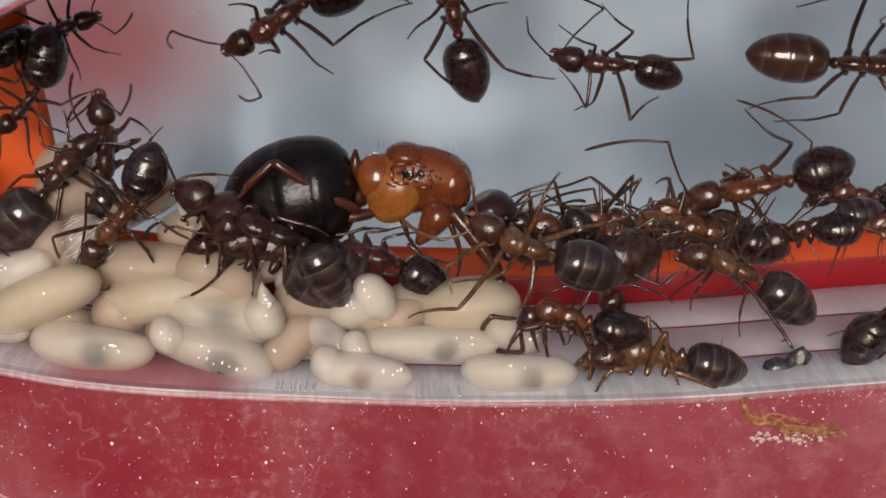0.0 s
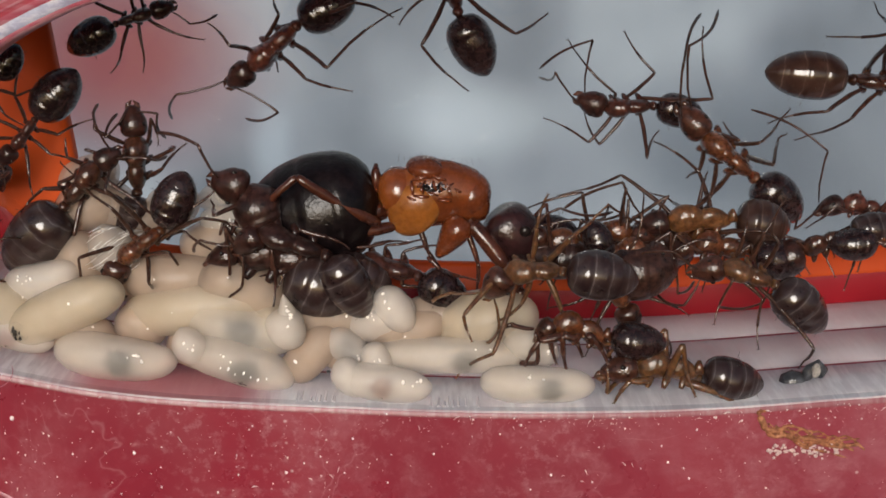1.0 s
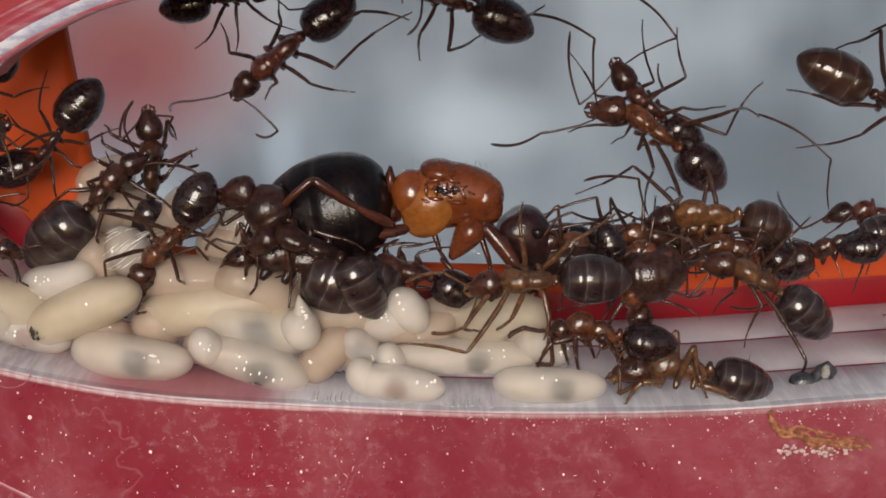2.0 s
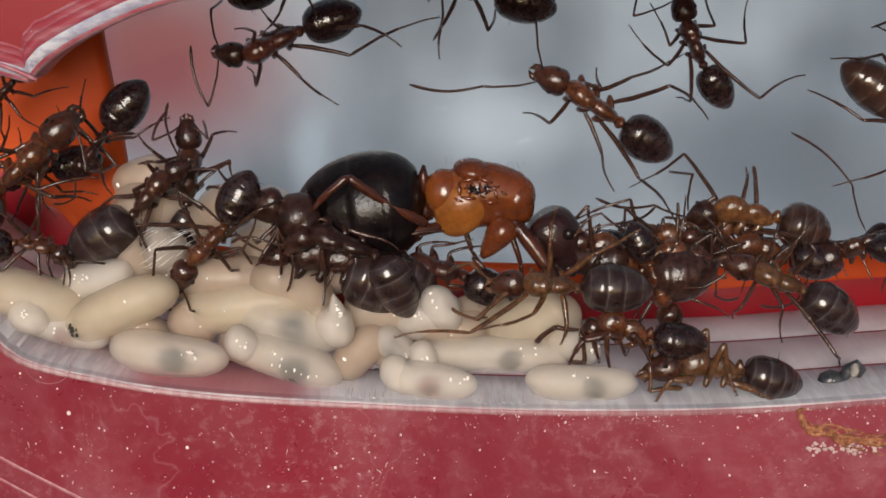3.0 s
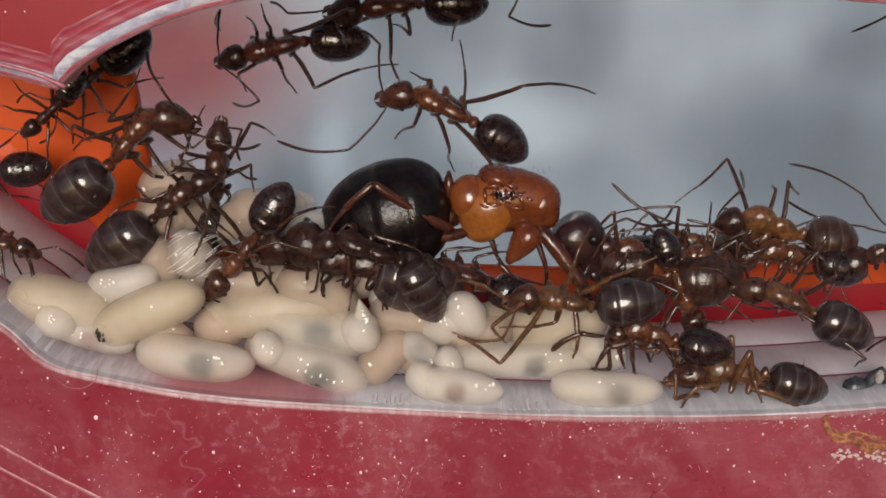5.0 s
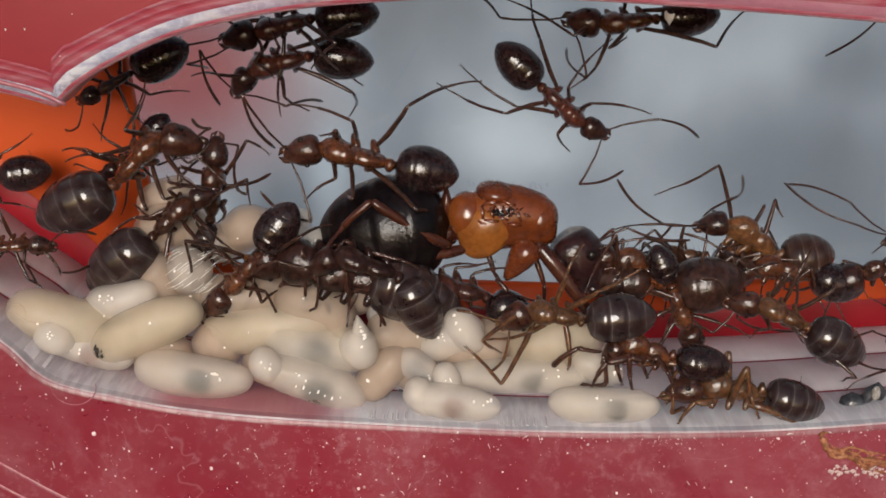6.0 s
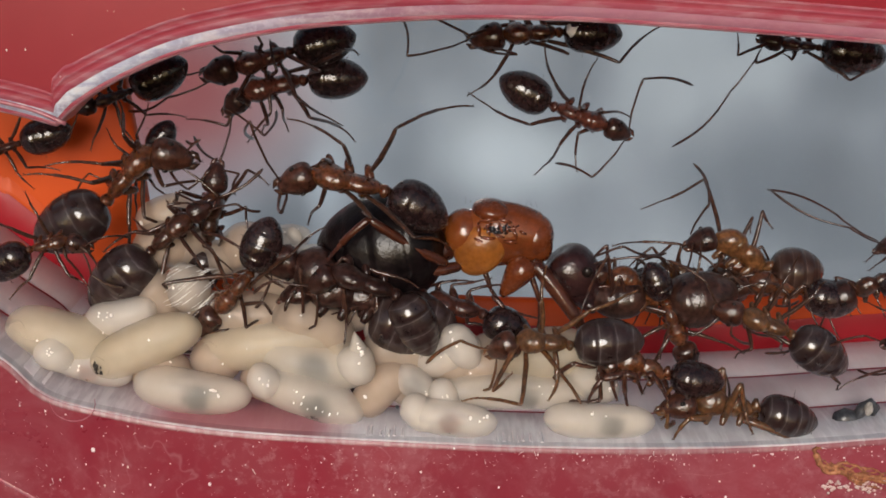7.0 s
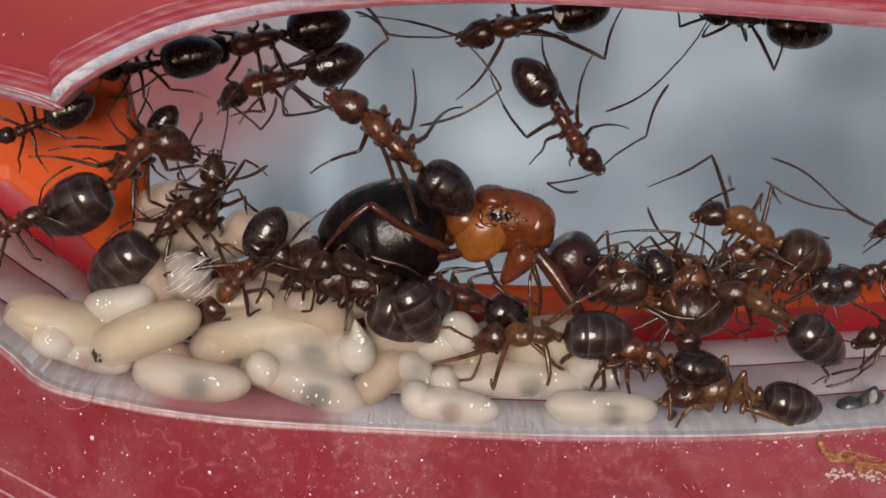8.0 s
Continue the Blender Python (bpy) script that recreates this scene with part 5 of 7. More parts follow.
worker_ant('dark red-brown worker ant clinging to the clear back pane', (3.02, 1.84, 3.19), 0, 'reddish',
    [(0, -4.11, 11, 7.43, -147, -7, -22),
     (0.5, -4.58, 11, 7.47, -149, 6, -22),
     (1, -5.41, 11, 6.9, -138, -5, -16),
     (1.5, -5.59, 11, 6.5, -137, 6, -9),
     (2.8, -6.98, 11, 6.99, -152, -4, -1),
     (3, -7.96, 11, 7.32, -155, -32, -8),
     (3.5, -8.27, 11, 7.32, -162, -23, -1),
     (4, -9.43, 11, 7.93, -171, -40, -11),
     (4.5, -9.09, 11, 7.53, -169, -30, -8),
     (5.8, -9.04, 11, 7.19, -167, 66, -24),
     (6, -8.77, 11, 7.42, -167, 44, -19),
     (6.5, -8.84, 11, 7.32, -166, 58, -27),
     (7, -8.95, 11, 7.16, -168, 35, -11),
     (7.5, -9.28, 11, 6.91, -171, 28, -3),
     (8, -9.04, 11, 6.75, -168, 27, 5)],
    feet=joined({3: [(1.10, 1.10, 1.70, 0.62), (-0.68, 2.27, -1.57, 4.27), (-3.49, 2.22, -8.13, 2.62), (0.29, -0.86, 1.45, -1.57), (-1.04, -0.60, -0.57, -1.86), (-4.77, 0.96, -5.97, 2.77)],
        4: [(1.10, 0.76, 1.68, 0.43), (-0.64, 1.10, -0.33, 2.17), (-2.23, 2.04, -6.46, 1.81), (0.81, -1.52, 1.65, -1.31), (-0.71, -1.07, -0.59, -1.23), (-1.81, -0.75, -2.73, -0.94)],
        6: [(2.67, -0.24, 4.49, -0.27), (-0.08, 1.60, -0.74, 2.75), (-3.42, 2.36, -2.97, 3.17), None, None, None]},
        {0: [(0.53, 0.95, 1.83, 0.84), (-0.44, 2.24, -0.58, 3.68), (-1.7, 1.89, -5.1, 2.93), (0.33, -1.01, 1.61, -2.06), None, None],
        0.5: [(0.5, 1.01, 1.25, 1.38), (-0.48, 2.09, -1.11, 3.98), (-1.82, 2.08, -5.56, 3.11), (0.72, -0.93, 1.79, -1.58), None, None],
        1: [(-0.07, 0.34, 0.77, 1.12), (-0.23, 2.21, -1.37, 4.21), (-1.45, 1.97, -5.73, 2.98), (1, -1.19, 1.39, -3.06), (-1.55, -0.97, -1.82, -1.84), None]},
        {1.5: [(0.38, 0.72, 2.03, 1.14), (-0.46, 2.1, -1.64, 4.08), (-1.75, 1.81, -6.06, 2.95), (1.11, -1.34, 0.82, -3.19), (-1.84, -1.27, -2.23, -2.05), None],
        2.8: [(0.31, 0.82, 1.17, 1.68), (-0.14, 2.06, -0.8, 3.53), (-2.76, 1.89, -7.89, 2.33), (1.55, -1.33, 2.24, -2.68), (-1.37, -0.89, -2.32, -1.66), None],
        3.5: [(0.47, 0.64, 1.28, 1.13), (-0.78, 2.28, -2.38, 4.12), (-1.15, 1.54, -5.18, 1.9), (0.21, -0.86, 1.31, -1.22), (-0.84, -1.2, -0.38, -2.4), (-2.9, -0.97, -3.69, -1.89)]},
        {4.5: [(1.7, 0.4, 2.34, 1.17), (-0.29, 0.79, 0.05, 1.97), (-1.74, 1.96, -6.1, 1.68), (0.65, -0.86, 1.29, -1.85), (-0.33, -1.25, -0.11, -2.15), (-2.93, -1.03, -4.61, -0.7)],
        5.8: [(0.4, 0.91, 0.66, 2.98), (-0.31, 1.68, -1.03, 3.52), (-1.64, 1.22, -3.79, 3.69), (0.43, -1.18, 1.12, -1.93), (-0.7, -0.92, -0.8, -2.37), None],
        6.5: [(0.81, 1.19, 2.1, 3.65), (-0.02, 2.01, 0.48, 3.74), (-1.59, 1.34, -3.58, 3.77), None, None, None]},
        {7: [(0.49, 1.26, 1.21, 2.34), (-0.45, 1.15, -0.19, 2.47), (-1.49, 1.21, -2.83, 3.32), (2.85, 1.55, 4.8, 0.84), None, None],
        7.5: [(3.6, 1.19, 4.14, 2.34), (-1.02, 0.83, -0.74, 2.62), (-1.75, 0.95, -3.04, 2.97), (0.51, 0.9, 1.98, 2.21), None, None],
        8: [(0.5, 0.95, 2.74, 1.38), (-0.58, 0.88, -0.38, 1.9), (-1.73, 1.12, -3.03, 2.62), (2.22, 0.58, 3.13, 1.14), None, None]}),
    feelers={3: [(3.54, 0.65, 3.43, -2.51), (2.08, -1.61, 1.34, -3.15)],
        4: [(2.83, -0.34, 4.09, -0.02), (2.48, -1.01, 1.76, -1.61)],
        6: [(0.53, 1.85, -1.38, 2.65), (3.12, -0.79, 3.30, 2.25)],
        0: [(2.67, 2.26, 4, 2.18), (4.21, -2.26, 5.43, -1.79)],
        0.5: [(2.36, 2.54, 4.28, 1.21), (4.65, -1.85, 6.78, -2.48)],
        1: [(2, 2.34, 3.95, 1.77), (4.98, -1.52, 6.83, -0.84)],
        1.5: [(1.65, 2.7, 2.94, 3.73), (5.29, -0.91, 6.75, 0.35)],
        2.8: [(3.76, 1.29, 4.8, -1.45), (2.69, -1.95, 3.9, -4.07)],
        3.5: [(4.11, 0.36, 4.87, -2.4), (2.64, -1.6, 2.49, -2.9)],
        4.5: [(2.29, 1.93, 4.11, 2.78), (1.85, -1.96, 2.13, -3.16)],
        7: [(3.03, 2.28, 5.07, 1.86), (1.61, 1.49, 0.42, 1.58)]}, wide=1.15)
worker_ant('dark brown worker ant with a round gaster on the pane', (2.8, 1.74, 3.05), 0, 'reddish',
    [(0, 6.35, 11, 15.24, -55, 12, 6),
     (4.7, 2.13, 11, 15.18, -55, 12, 6),
     (5.8, 4.64, 11, 5.57, -54, 7, 4),
     (6, 6.00, 11, 5.18, -42, 16, -2),
     (6.5, 6.99, 11, 5.82, -24, 5, -8),
     (7, 7.17, 11, 5.62, -20, -2, -8),
     (7.5, 7.32, 11, 5.04, -18, 14, -18),
     (8, 6.52, 11, 4.15, -58, 10, 11)],
    feet=joined({6: [(0.82, 1.19, 3.45, 2.74), (-0.71, 1.02, -0.65, 4.10), (-3.30, 1.74, -4.91, 2.97), (0.67, -1.21, 1.99, -1.54), (-1.78, -1.60, -5.29, -1.96), (-2.06, -2.17, -4.74, -3.36)]},
        {5.8: [(0.67, 0.82, 1.24, 0.61), (-1.1, 1.12, -3.3, 2.96), (-2.56, 1.06, -4.44, 2.34), (1.01, -1.01, 2.39, -0.87), (-0.73, -2.31, -2.46, -3.07), (-1.75, -2.32, -5.82, -2.29)],
        6.5: [(0.88, 1.2, 2.82, 0.92), (-0.58, 0.87, -0.06, 3.01), (-1.51, 1.11, -2.83, 2.42), (0.71, -1.48, 1.28, -2.55), (-0.56, -1.22, -0.61, -3.55), (-2.3, -1.34, -4.83, -1.32)],
        7: [(0.9, 0.73, 2.38, 0.64), (-0.46, 0.55, -0.19, 2.82), (-1.82, 1.15, -3.07, 2.72), (0.1, -0.84, 0.86, -2.74), (-0.71, -1.62, -0.88, -3.38), (-2.49, -1.16, -4.63, -1.14)]},
        {7.5: [(-0.19, 1.36, 1.73, 0.9), (-0.81, 1.31, -0.49, 2.98), (-2.24, 1.78, -3.4, 3.24), (0.03, -0.95, 0.47, -3.01), (-1.05, -1.47, -1.31, -2.95), (-2.78, -1.09, -4.71, -0.56)],
        8: [(0.31, 1.1, 1.74, 2.5), (-1.17, 1.1, -2.33, 2.85), (-3.47, 0.74, -4.67, 1.28), (1.15, -0.58, 1.84, -0.91), (-0.48, -1.18, 0.39, -2.38), (-1.15, -1.99, -3.21, -2.07)]}),
    feelers={6: [(3.79, 2.64, 6.58, 3.52), (3.38, -2.35, 4.94, -0.39)],
        5.8: [(2.77, 2.76, 4.84, 4.64), (3.95, -2.1, 5.78, -0.87)],
        6.5: [(3.7, 2.44, 6.98, 2.6), (2.35, -1.48, 0.39, -2.88)],
        7: [(2.21, 2.95, 5.15, 3.4), (1.85, -1.98, 0, -2.99)],
        7.5: [(1.89, 2.53, 4.84, 3.51), (1.83, -1.48, -0.31, -3.07)],
        8: [(2.21, 2.57, 1.03, 5.32), (1.73, -2.13, 3.51, -1.26)]})
worker_ant('small dark worker ant turning on the clear back pane', (2.34, 1.83, 2.57), 0, 'dark',
    [(0, 12.31, 11, 5.22, 175, -10, -11),
     (0.5, 12.47, 11, 4.61, 174, -20, -5),
     (1, 12.61, 11, 3.83, 183, -21, -17),
     (1.5, 12.52, 11, 3.52, 165, -25, -1),
     (2.8, 13.77, 11, 6.81, 111, -4, 9),
     (3, 13.75, 11, 7.45, 115, -14, 9),
     (3.5, 13.93, 11, 8.68, 129, -12, -11),
     (4.5, 15.11, 11, 12.16, 127, -7, -19),
     (5.8, 14.27, 11, 19.14, 121, 0, -14),
     (8, 14.84, 11, 20.64, 121, 0, -14)],
    feet=joined({3: [(0.63, 1.17, 2.55, 1.23), (-0.29, 1.67, 1.97, 2.56), (-2.03, 1.20, -2.49, 1.61), (0.33, -1.28, 1.51, -1.78), (-0.74, -1.89, 0.79, -3.31), (-3.23, -1.56, -4.23, -4.11)]},
        {0: [(0.73, 2.33, 1.91, 0.98), (0.54, 1.59, 0.88, 2.34), (-1.29, 2.3, -2.93, 1.58), (0.73, -0.97, 1.47, -1.19), (-0.62, -1.51, 0.56, -2.94), (-3.16, -0.74, -3.93, -3.47)],
        0.5: [(1.26, 1.77, 3.5, 0.26), (0.64, 2, 1.06, 2.1), (-1.11, 1.96, -2.21, 1.55), (0.69, -1.19, 1.14, -1.29), (-0.77, -1.92, 0.91, -3.57), (-3.13, -0.74, -3.82, -4.49)],
        1: [(2.06, 1.72, 4.07, 0.7), (1.48, 1.9, 1.76, 0.99), (-0.7, 1.89, -1.67, 1.51), (0.71, -0.85, 2.93, -3.57), (-0.88, -1.61, 0.15, -3.82), (-3.03, -0.47, -3.96, -3.7)]},
        {2.8: [(1.83, 1.12, 3.23, 0.81), (-0.58, 1.3, -0.86, 3.4), (-1.63, 1.03, -2.79, 1.72), (0.89, -1.3, 2.24, -1.73), (-0.22, -2.16, 1.3, -3.53), (-2.94, -1.92, -3.21, -4.79)],
        3.5: [None, (0.01, 2.04, 2.4, 3.14), (-2.05, 2.28, -4.45, 2.39), None, (-1.97, -1.5, -0.89, -2.43), (-3.27, -0.59, -3, -3.65)],
        4.5: [None, None, (-1.8, 2.69, -2.44, 4.67), None, None, (-3.96, 1.03, -3.4, -0.34)]}),
    feelers={0: [(3.24, -0.62, 4.05, -1.53), (0.66, -2.66, 2.39, -2.92)],
        0.5: [(2.99, -0.23, 3.69, -0.73), (2.57, -3.25, 5.58, -2.51)],
        1: [(3.14, -1.29, 4.04, -1.69), (1.95, -2.8, 4.26, -2.08)],
        1.5: [(2.62, 2.06, 4.84, -0.4), (1.44, -3.01, 4.5, -3.29)]}, wide=1.15)
worker_ant('red-brown worker ant with a large dark gaster near the plate edge', (2.74, 2.14, 3.35), 0, 'reddish',
    [(0, 4.55, 10.5, 8.3, 102, -7, 3),
     (0.5, 4.38, 10.5, 9.16, 106, -7, 3),
     (1, 3.58, 10.5, 10.2, 102, -3, 15),
     (1.5, 2.7, 10.5, 9.43, 152, 5, 7),
     (2.8, 1.97, 10.5, 10.43, 166, 6, -6),
     (3.5, 1.07, 10.5, 9.89, 173, -1, 0),
     (4.5, -0.33, 10.5, 9.53, 178, 2, 0),
     (5.8, -8.17, 10.5, 9.52, 194, 7, -11),
     (6.5, -8.93, 10.5, 8.81, 194, -11, -3),
     (7, -9.37, 10.5, 8.62, 196, -1, -3),
     (7.5, -9.68, 10.5, 8.75, 197, -11, -4),
     (8, -9.71, 10.5, 8.85, 194, -4, -2)],
    feet=joined({0: [None, (-0.17, 1.1, -1.14, 2.45), (-1.89, 1.62, -5.02, -0.29), None, (-0.54, -0.8, -0.51, -2.56), (-3.06, -1.7, -4.36, -3.88)],
        0.5: [None, None, (-2.78, 2.27, -5.94, 0.18), None, None, (-2.08, -1.72, -2.28, -3.39)],
        1: [None, None, (-2.64, 2.09, -5.41, 0.47), None, None, (-2.76, -2.33, -2.61, -4.22)]},
        {1.5: [None, None, (-0.97, 2, -2.41, 1.4), None, None, (-4.24, -0.82, -5.36, -1.82)],
        4.5: [(2.33, 0.46, 2.03, 1.01), None, (-1.38, 0.89, -0.8, 0.63), None, None, None],
        6.5: [(2.02, 1.42, 1.71, 2.41), (0.58, 2.7, 0.81, 4.47), (-1.04, 1.31, -2.47, 4.24), (1.98, -0.66, 2.28, -1.62), None, (-2.41, 0.76, -1.42, 2.6)]},
        {7: [(1.75, 1.4, 1.37, 2.12), (0.33, 2.71, 1.92, 3.82), (-1.24, 1.62, -2.6, 4.14), (1.58, -0.96, 2.23, -1.74), None, (-2.42, 0.74, -1.52, 1.7)]}),
    feelers={4.5: [(2.04, 0.45, 0.55, 2.96), (4.89, -0.01, 6.02, -0.81)],
        7: [(5.12, 0.47, 7.86, 0.79), (4.46, -0.56, 5.76, -1.22)]}, wide=1.15)
worker_ant('brown worker ant with pale bands across its gaster', (2.95, 2.29, 4.33), 0, 'banded',
    [(0, 25.4, 11, 5.12, -4, 8, -2),
     (0.5, 25.48, 11, 5.02, -4, 7, -2),
     (1, 25.59, 11, 5.02, -7, 7, 1),
     (1.5, 25.92, 11, 4.52, -20, -2, 1),
     (2.8, 26.48, 11, 3.27, -31, -2, -2),
     (3.5, 27.42, 11, 2.49, -31, -2, 2),
     (4.5, 30.09, 11, 2.21, -30, -1, 4),
     (8, 36.07, 11, 3.48, -30, -1, 4)],
    feet=joined({0: [None, (-0.27, 1.47, 0.66, 2.37), (-1.15, 2.4, -4.77, 2.45), None, (-1.34, -2.33, -2.95, -3.16), (-2.39, -1.23, -5.28, -2.28)],
        1: [None, (-0.64, 1.8, -1.06, 3.59), (-1, 1.47, -4.65, 1.9), None, (-1.73, -1.82, -2.83, -3.14), (-2.72, -1.34, -5.1, -2.65)],
        1.5: [None, (0.16, 1.6, 0.46, 2.93), (-1.52, 1.76, -3.67, 1.28), None, (-1.34, -1.89, -2.26, -3.33), (-3.35, -1.05, -5.59, -1.71)]},
        {3.5: [None, (-3.05, 2.51, -6.4, 2.55), (-5.68, 0.96, -8.36, 0.22), None, (-1.28, -2.7, -3.1, -5.74), (-3.32, -1.95, -5.9, -1.91)]}), deep=0.86)
worker_ant('amber worker ant carrying a whitish scrap under the plate edge', (2.65, 2.07, 3.05), 0, 'amber',
    [(0, 24.64, 10, 14.83, -174, -13, -1),
     (4.7, 18.25, 10, 15.08, -174, -13, -1),
     (5.8, 10.41, 10, 9.68, -174, -13, -1),
     (6.5, 6.05, 10, 9.75, -175, -15, 0),
     (7, 4.32, 10, 10.07, -178, 11, -4),
     (7.5, 4.29, 10, 10.18, -174, 14, -6),
     (8, 3.68, 10, 9.77, -168, 7, 0)],
    feet={5.8: [None, (1.04, 0.87, -0.12, 0.43), (-2.49, 1.12, -5.47, 0.32), (2.43, 0.44, 3.48, -0.67), None, None],
        6.5: [None, (-0.1, 0.75, -1.37, 1), (-4.07, 1.33, -6.17, -0.08), (2.99, -0.09, 7.83, -1.79), None, (-3.3, -0.67, -4.72, -0.82)],
        7: [None, (-1.78, 0.93, -1.92, 1.08), (-4.36, 1.47, -6.59, 0.13), None, None, None],
        7.5: [None, (-2.08, 1.21, -1.51, 1.07), (-2.87, 2.3, -5.53, 1.27), None, None, None],
        8: [None, None, (-3.19, 1.97, -5.44, 0.28), None, None, None]},
    feelers={6.5: [(2.62, 0.79, 2.72, 1.36), (5.49, -0.88, 7.83, -1.79)],
        7: [(2.23, 0.62, 3.08, 0.21), (3.94, 0.26, 6.52, -0.84)],
        7.5: [(2.25, 1.07, 0.46, 2.26), (5.91, -0.01, 7.86, -1.21)],
        8: [(1.5, 2.89, 6.02, 4.04), (6.41, -0.91, 7.79, -1.92)]}, wide=1.15, scrap=True)
worker_ant('dark worker ant creeping along under the plate edge', (1.8, 1.4, 3.43), 0, 'dark',
    [(0, 33.42, 10, 12.75, 171, -4, 2),
     (6.5, 24.86, 10, 13.05, 171, -4, 2),
     (7, 17.97, 10, 9.48, 174, -6, -4),
     (7.5, 16.9, 10, 9.02, 230, 2, -54),
     (8, 14.96, 10, 10.06, 173, 3, -2)],
    feet={7: [(2.21, 1.05, 2.03, 0.46), (0.37, 0.72, 0.54, 0.59), (-2.21, 1.17, -4.56, 0.05), (3.15, 0.72, 3.32, -0.26), None, None],
        7.5: [None, (0.04, 0.81, 0.66, 1.42), (-1.19, 2.84, -2.64, 2.69), None, None, None],
        8: [None, (-0.36, 1.09, -0.42, 0.66), (-1.35, 1.69, -2.28, -0.14), None, None, None]},
    feelers={7.5: [(3.13, 2.6, 5.38, 5.69), (4, -1.01, 6.93, -1.29)]})
worker_ant('dark worker ant crossing the orange side panel', (1.8, 1.4, 3.19), 0, 'dark',
    [(0, -16.1, 8.5, 3.84, -132, -13, 26),
     (0.5, -17.28, 8.5, 3.31, -138, 4, 20),
     (1, -17.45, 8.5, 3.04, -129, -11, -5),
     (1.5, -17.28, 8.5, 2.73, -129, -8, -3),
     (2.8, -16.8, 8.5, 2.47, -129, -16, 0),
     (3.5, -16.14, 8.5, 3.2, -114, -11, -22),
     (4.5, -18.85, 8.5, 5.24, -134, -12, 0),
     (5.8, -16.59, 8.5, 6.77, -150, -1, -4),
     (6.5, -16.62, 8.5, 6.89, -152, -14, -2),
     (7, -16.64, 8.5, 6.99, -160, -6, 8),
     (7.5, -16.48, 8.5, 7.32, -164, -5, 8),
     (8, -15.19, 8.5, 7.86, -169, 0, 0)])
worker_ant('dark worker ant climbing out under the plate lip', (1.74, 1.36, 2.63), 0, 'dark',
    [(0, -14.24, 9, 7.41, 18, 0, 0),
     (0.5, -13.85, 9, 7.66, 19, 0, -1),
     (1, -11.72, 9, 8.66, 18, -1, 10),
     (1.5, -8.38, 9, 9.4, 5, 1, 1),
     (2.8, -6.6, 9, 10.44, 18, -4, 2),
     (3.5, -5.23, 9, 12.61, 18, -9, 0),
     (8, -5.86, 9, 17.98, 17, -8, 0)])
worker_ant('worker ant with a pale-banded gaster beside the orange panel', (3.3, 2.45, 4.2), 0, 'amberband',
    [(0, -24.58, 6, 0.26, 46, -9, -4),
     (1.5, -21.59, 6, 1.46, 47, 0, -5),
     (2.8, -20.06, 6, 1.92, 43, 4, 0),
     (3.5, -17.2, 6, 3.5, 37, -13, -3),
     (4.5, -15.8, 6, 3.92, 51, -68, -7),
     (5.8, -14.89, 6, 3.61, 45, -62, -21),
     (6.5, -15.37, 6, 3.59, 50, -67, -21),
     (7, -15.34, 6, 3.74, 48, -66, -16),
     (7.5, -15.06, 6, 3.79, 45, -71, -12),
     (8, -15.06, 6, 3.88, 48, -80, -19)],
    feet={3.5: [(-0.49, 1.12, 0.83, 2.18), (-0.96, 1.81, -1.52, 2.4), (-2.21, 2.05, -3.69, 2.46), (-0.5, -1.32, 1.48, -2.8), (-0.85, -2.12, -2.28, -2.48), None],
        4.5: [(0.25, 1.23, 3.23, 1.65), (-1.35, 1.45, -3.38, 1.72), (-0.77, 2.48, -1.87, 2.08), (1.12, -2.45, 2.25, -1.65), (0.09, -2.52, 1.47, -2.87), (-0.66, -2.04, -0.75, -3.28)],
        7: [(1.69, 1.36, 2, 2.65), (-0.15, 1.3, -2.23, 3.15), (-1.01, 0.98, -3.01, 3.59), (1.01, -1.63, 2.28, -3.44), (-1.08, -1.89, -1.24, -3.44), (-2.1, -1.64, -4.1, -2.5)]},
    feelers={3.5: [(3.54, -0.86, 4.53, -1.77), (2.7, -1.61, 3.36, -3.14)],
        4.5: [(2.96, 0.49, 3.24, 1.72), (2.89, -2.86, 3.15, -3.83)],
        5.8: [(3.22, -1.46, 2.97, -0.42), (2.11, -3.91, 3.88, -5.28)]}, wide=0.98, deep=1.05)
worker_ant('dark worker ant resting over the orange panel', (1.59, 1.24, 2.03), 0, 'dark',
    [(0, -17.92, 8, 5.18, -138, 0, 10),
     (4.5, -21.55, 8, 5.33, -138, 0, 17),
     (5.8, -16.18, 8, 3.08, -140, -11, 9),
     (6.5, -15.54, 8, 3.55, -140, -16, 17),
     (8, -15.37, 8, 3.76, -140, -11, 12)])
worker_ant('dark worker ant at the cavity end near the orange panel', (1.63, 1.27, 2.77), 0, 'dark',
    [(0, -22.7, 9, -0.34, 180, 0, 7),
     (1.5, -21.73, 9, 0.68, 180, 0, 18),
     (2.8, -20.37, 9, 1.11, 191, 10, 1),
     (3.5, -19.57, 9, 0.36, 216, 0, -14),
     (4.5, -23.65, 9, 1.2, 191, -2, -4),
     (5.8, -24.47, 9, 1.04, 186, 4, 1),
     (6.5, -21.87, 9, 4.72, 189, 0, 8),
     (7, -22.52, 9, 4.28, 198, -3, -3),
     (7.5, -25.43, 9, 4.09, 189, 0, 6),
     (8, -21.11, 9, 4.7, 202, -4, 1)])
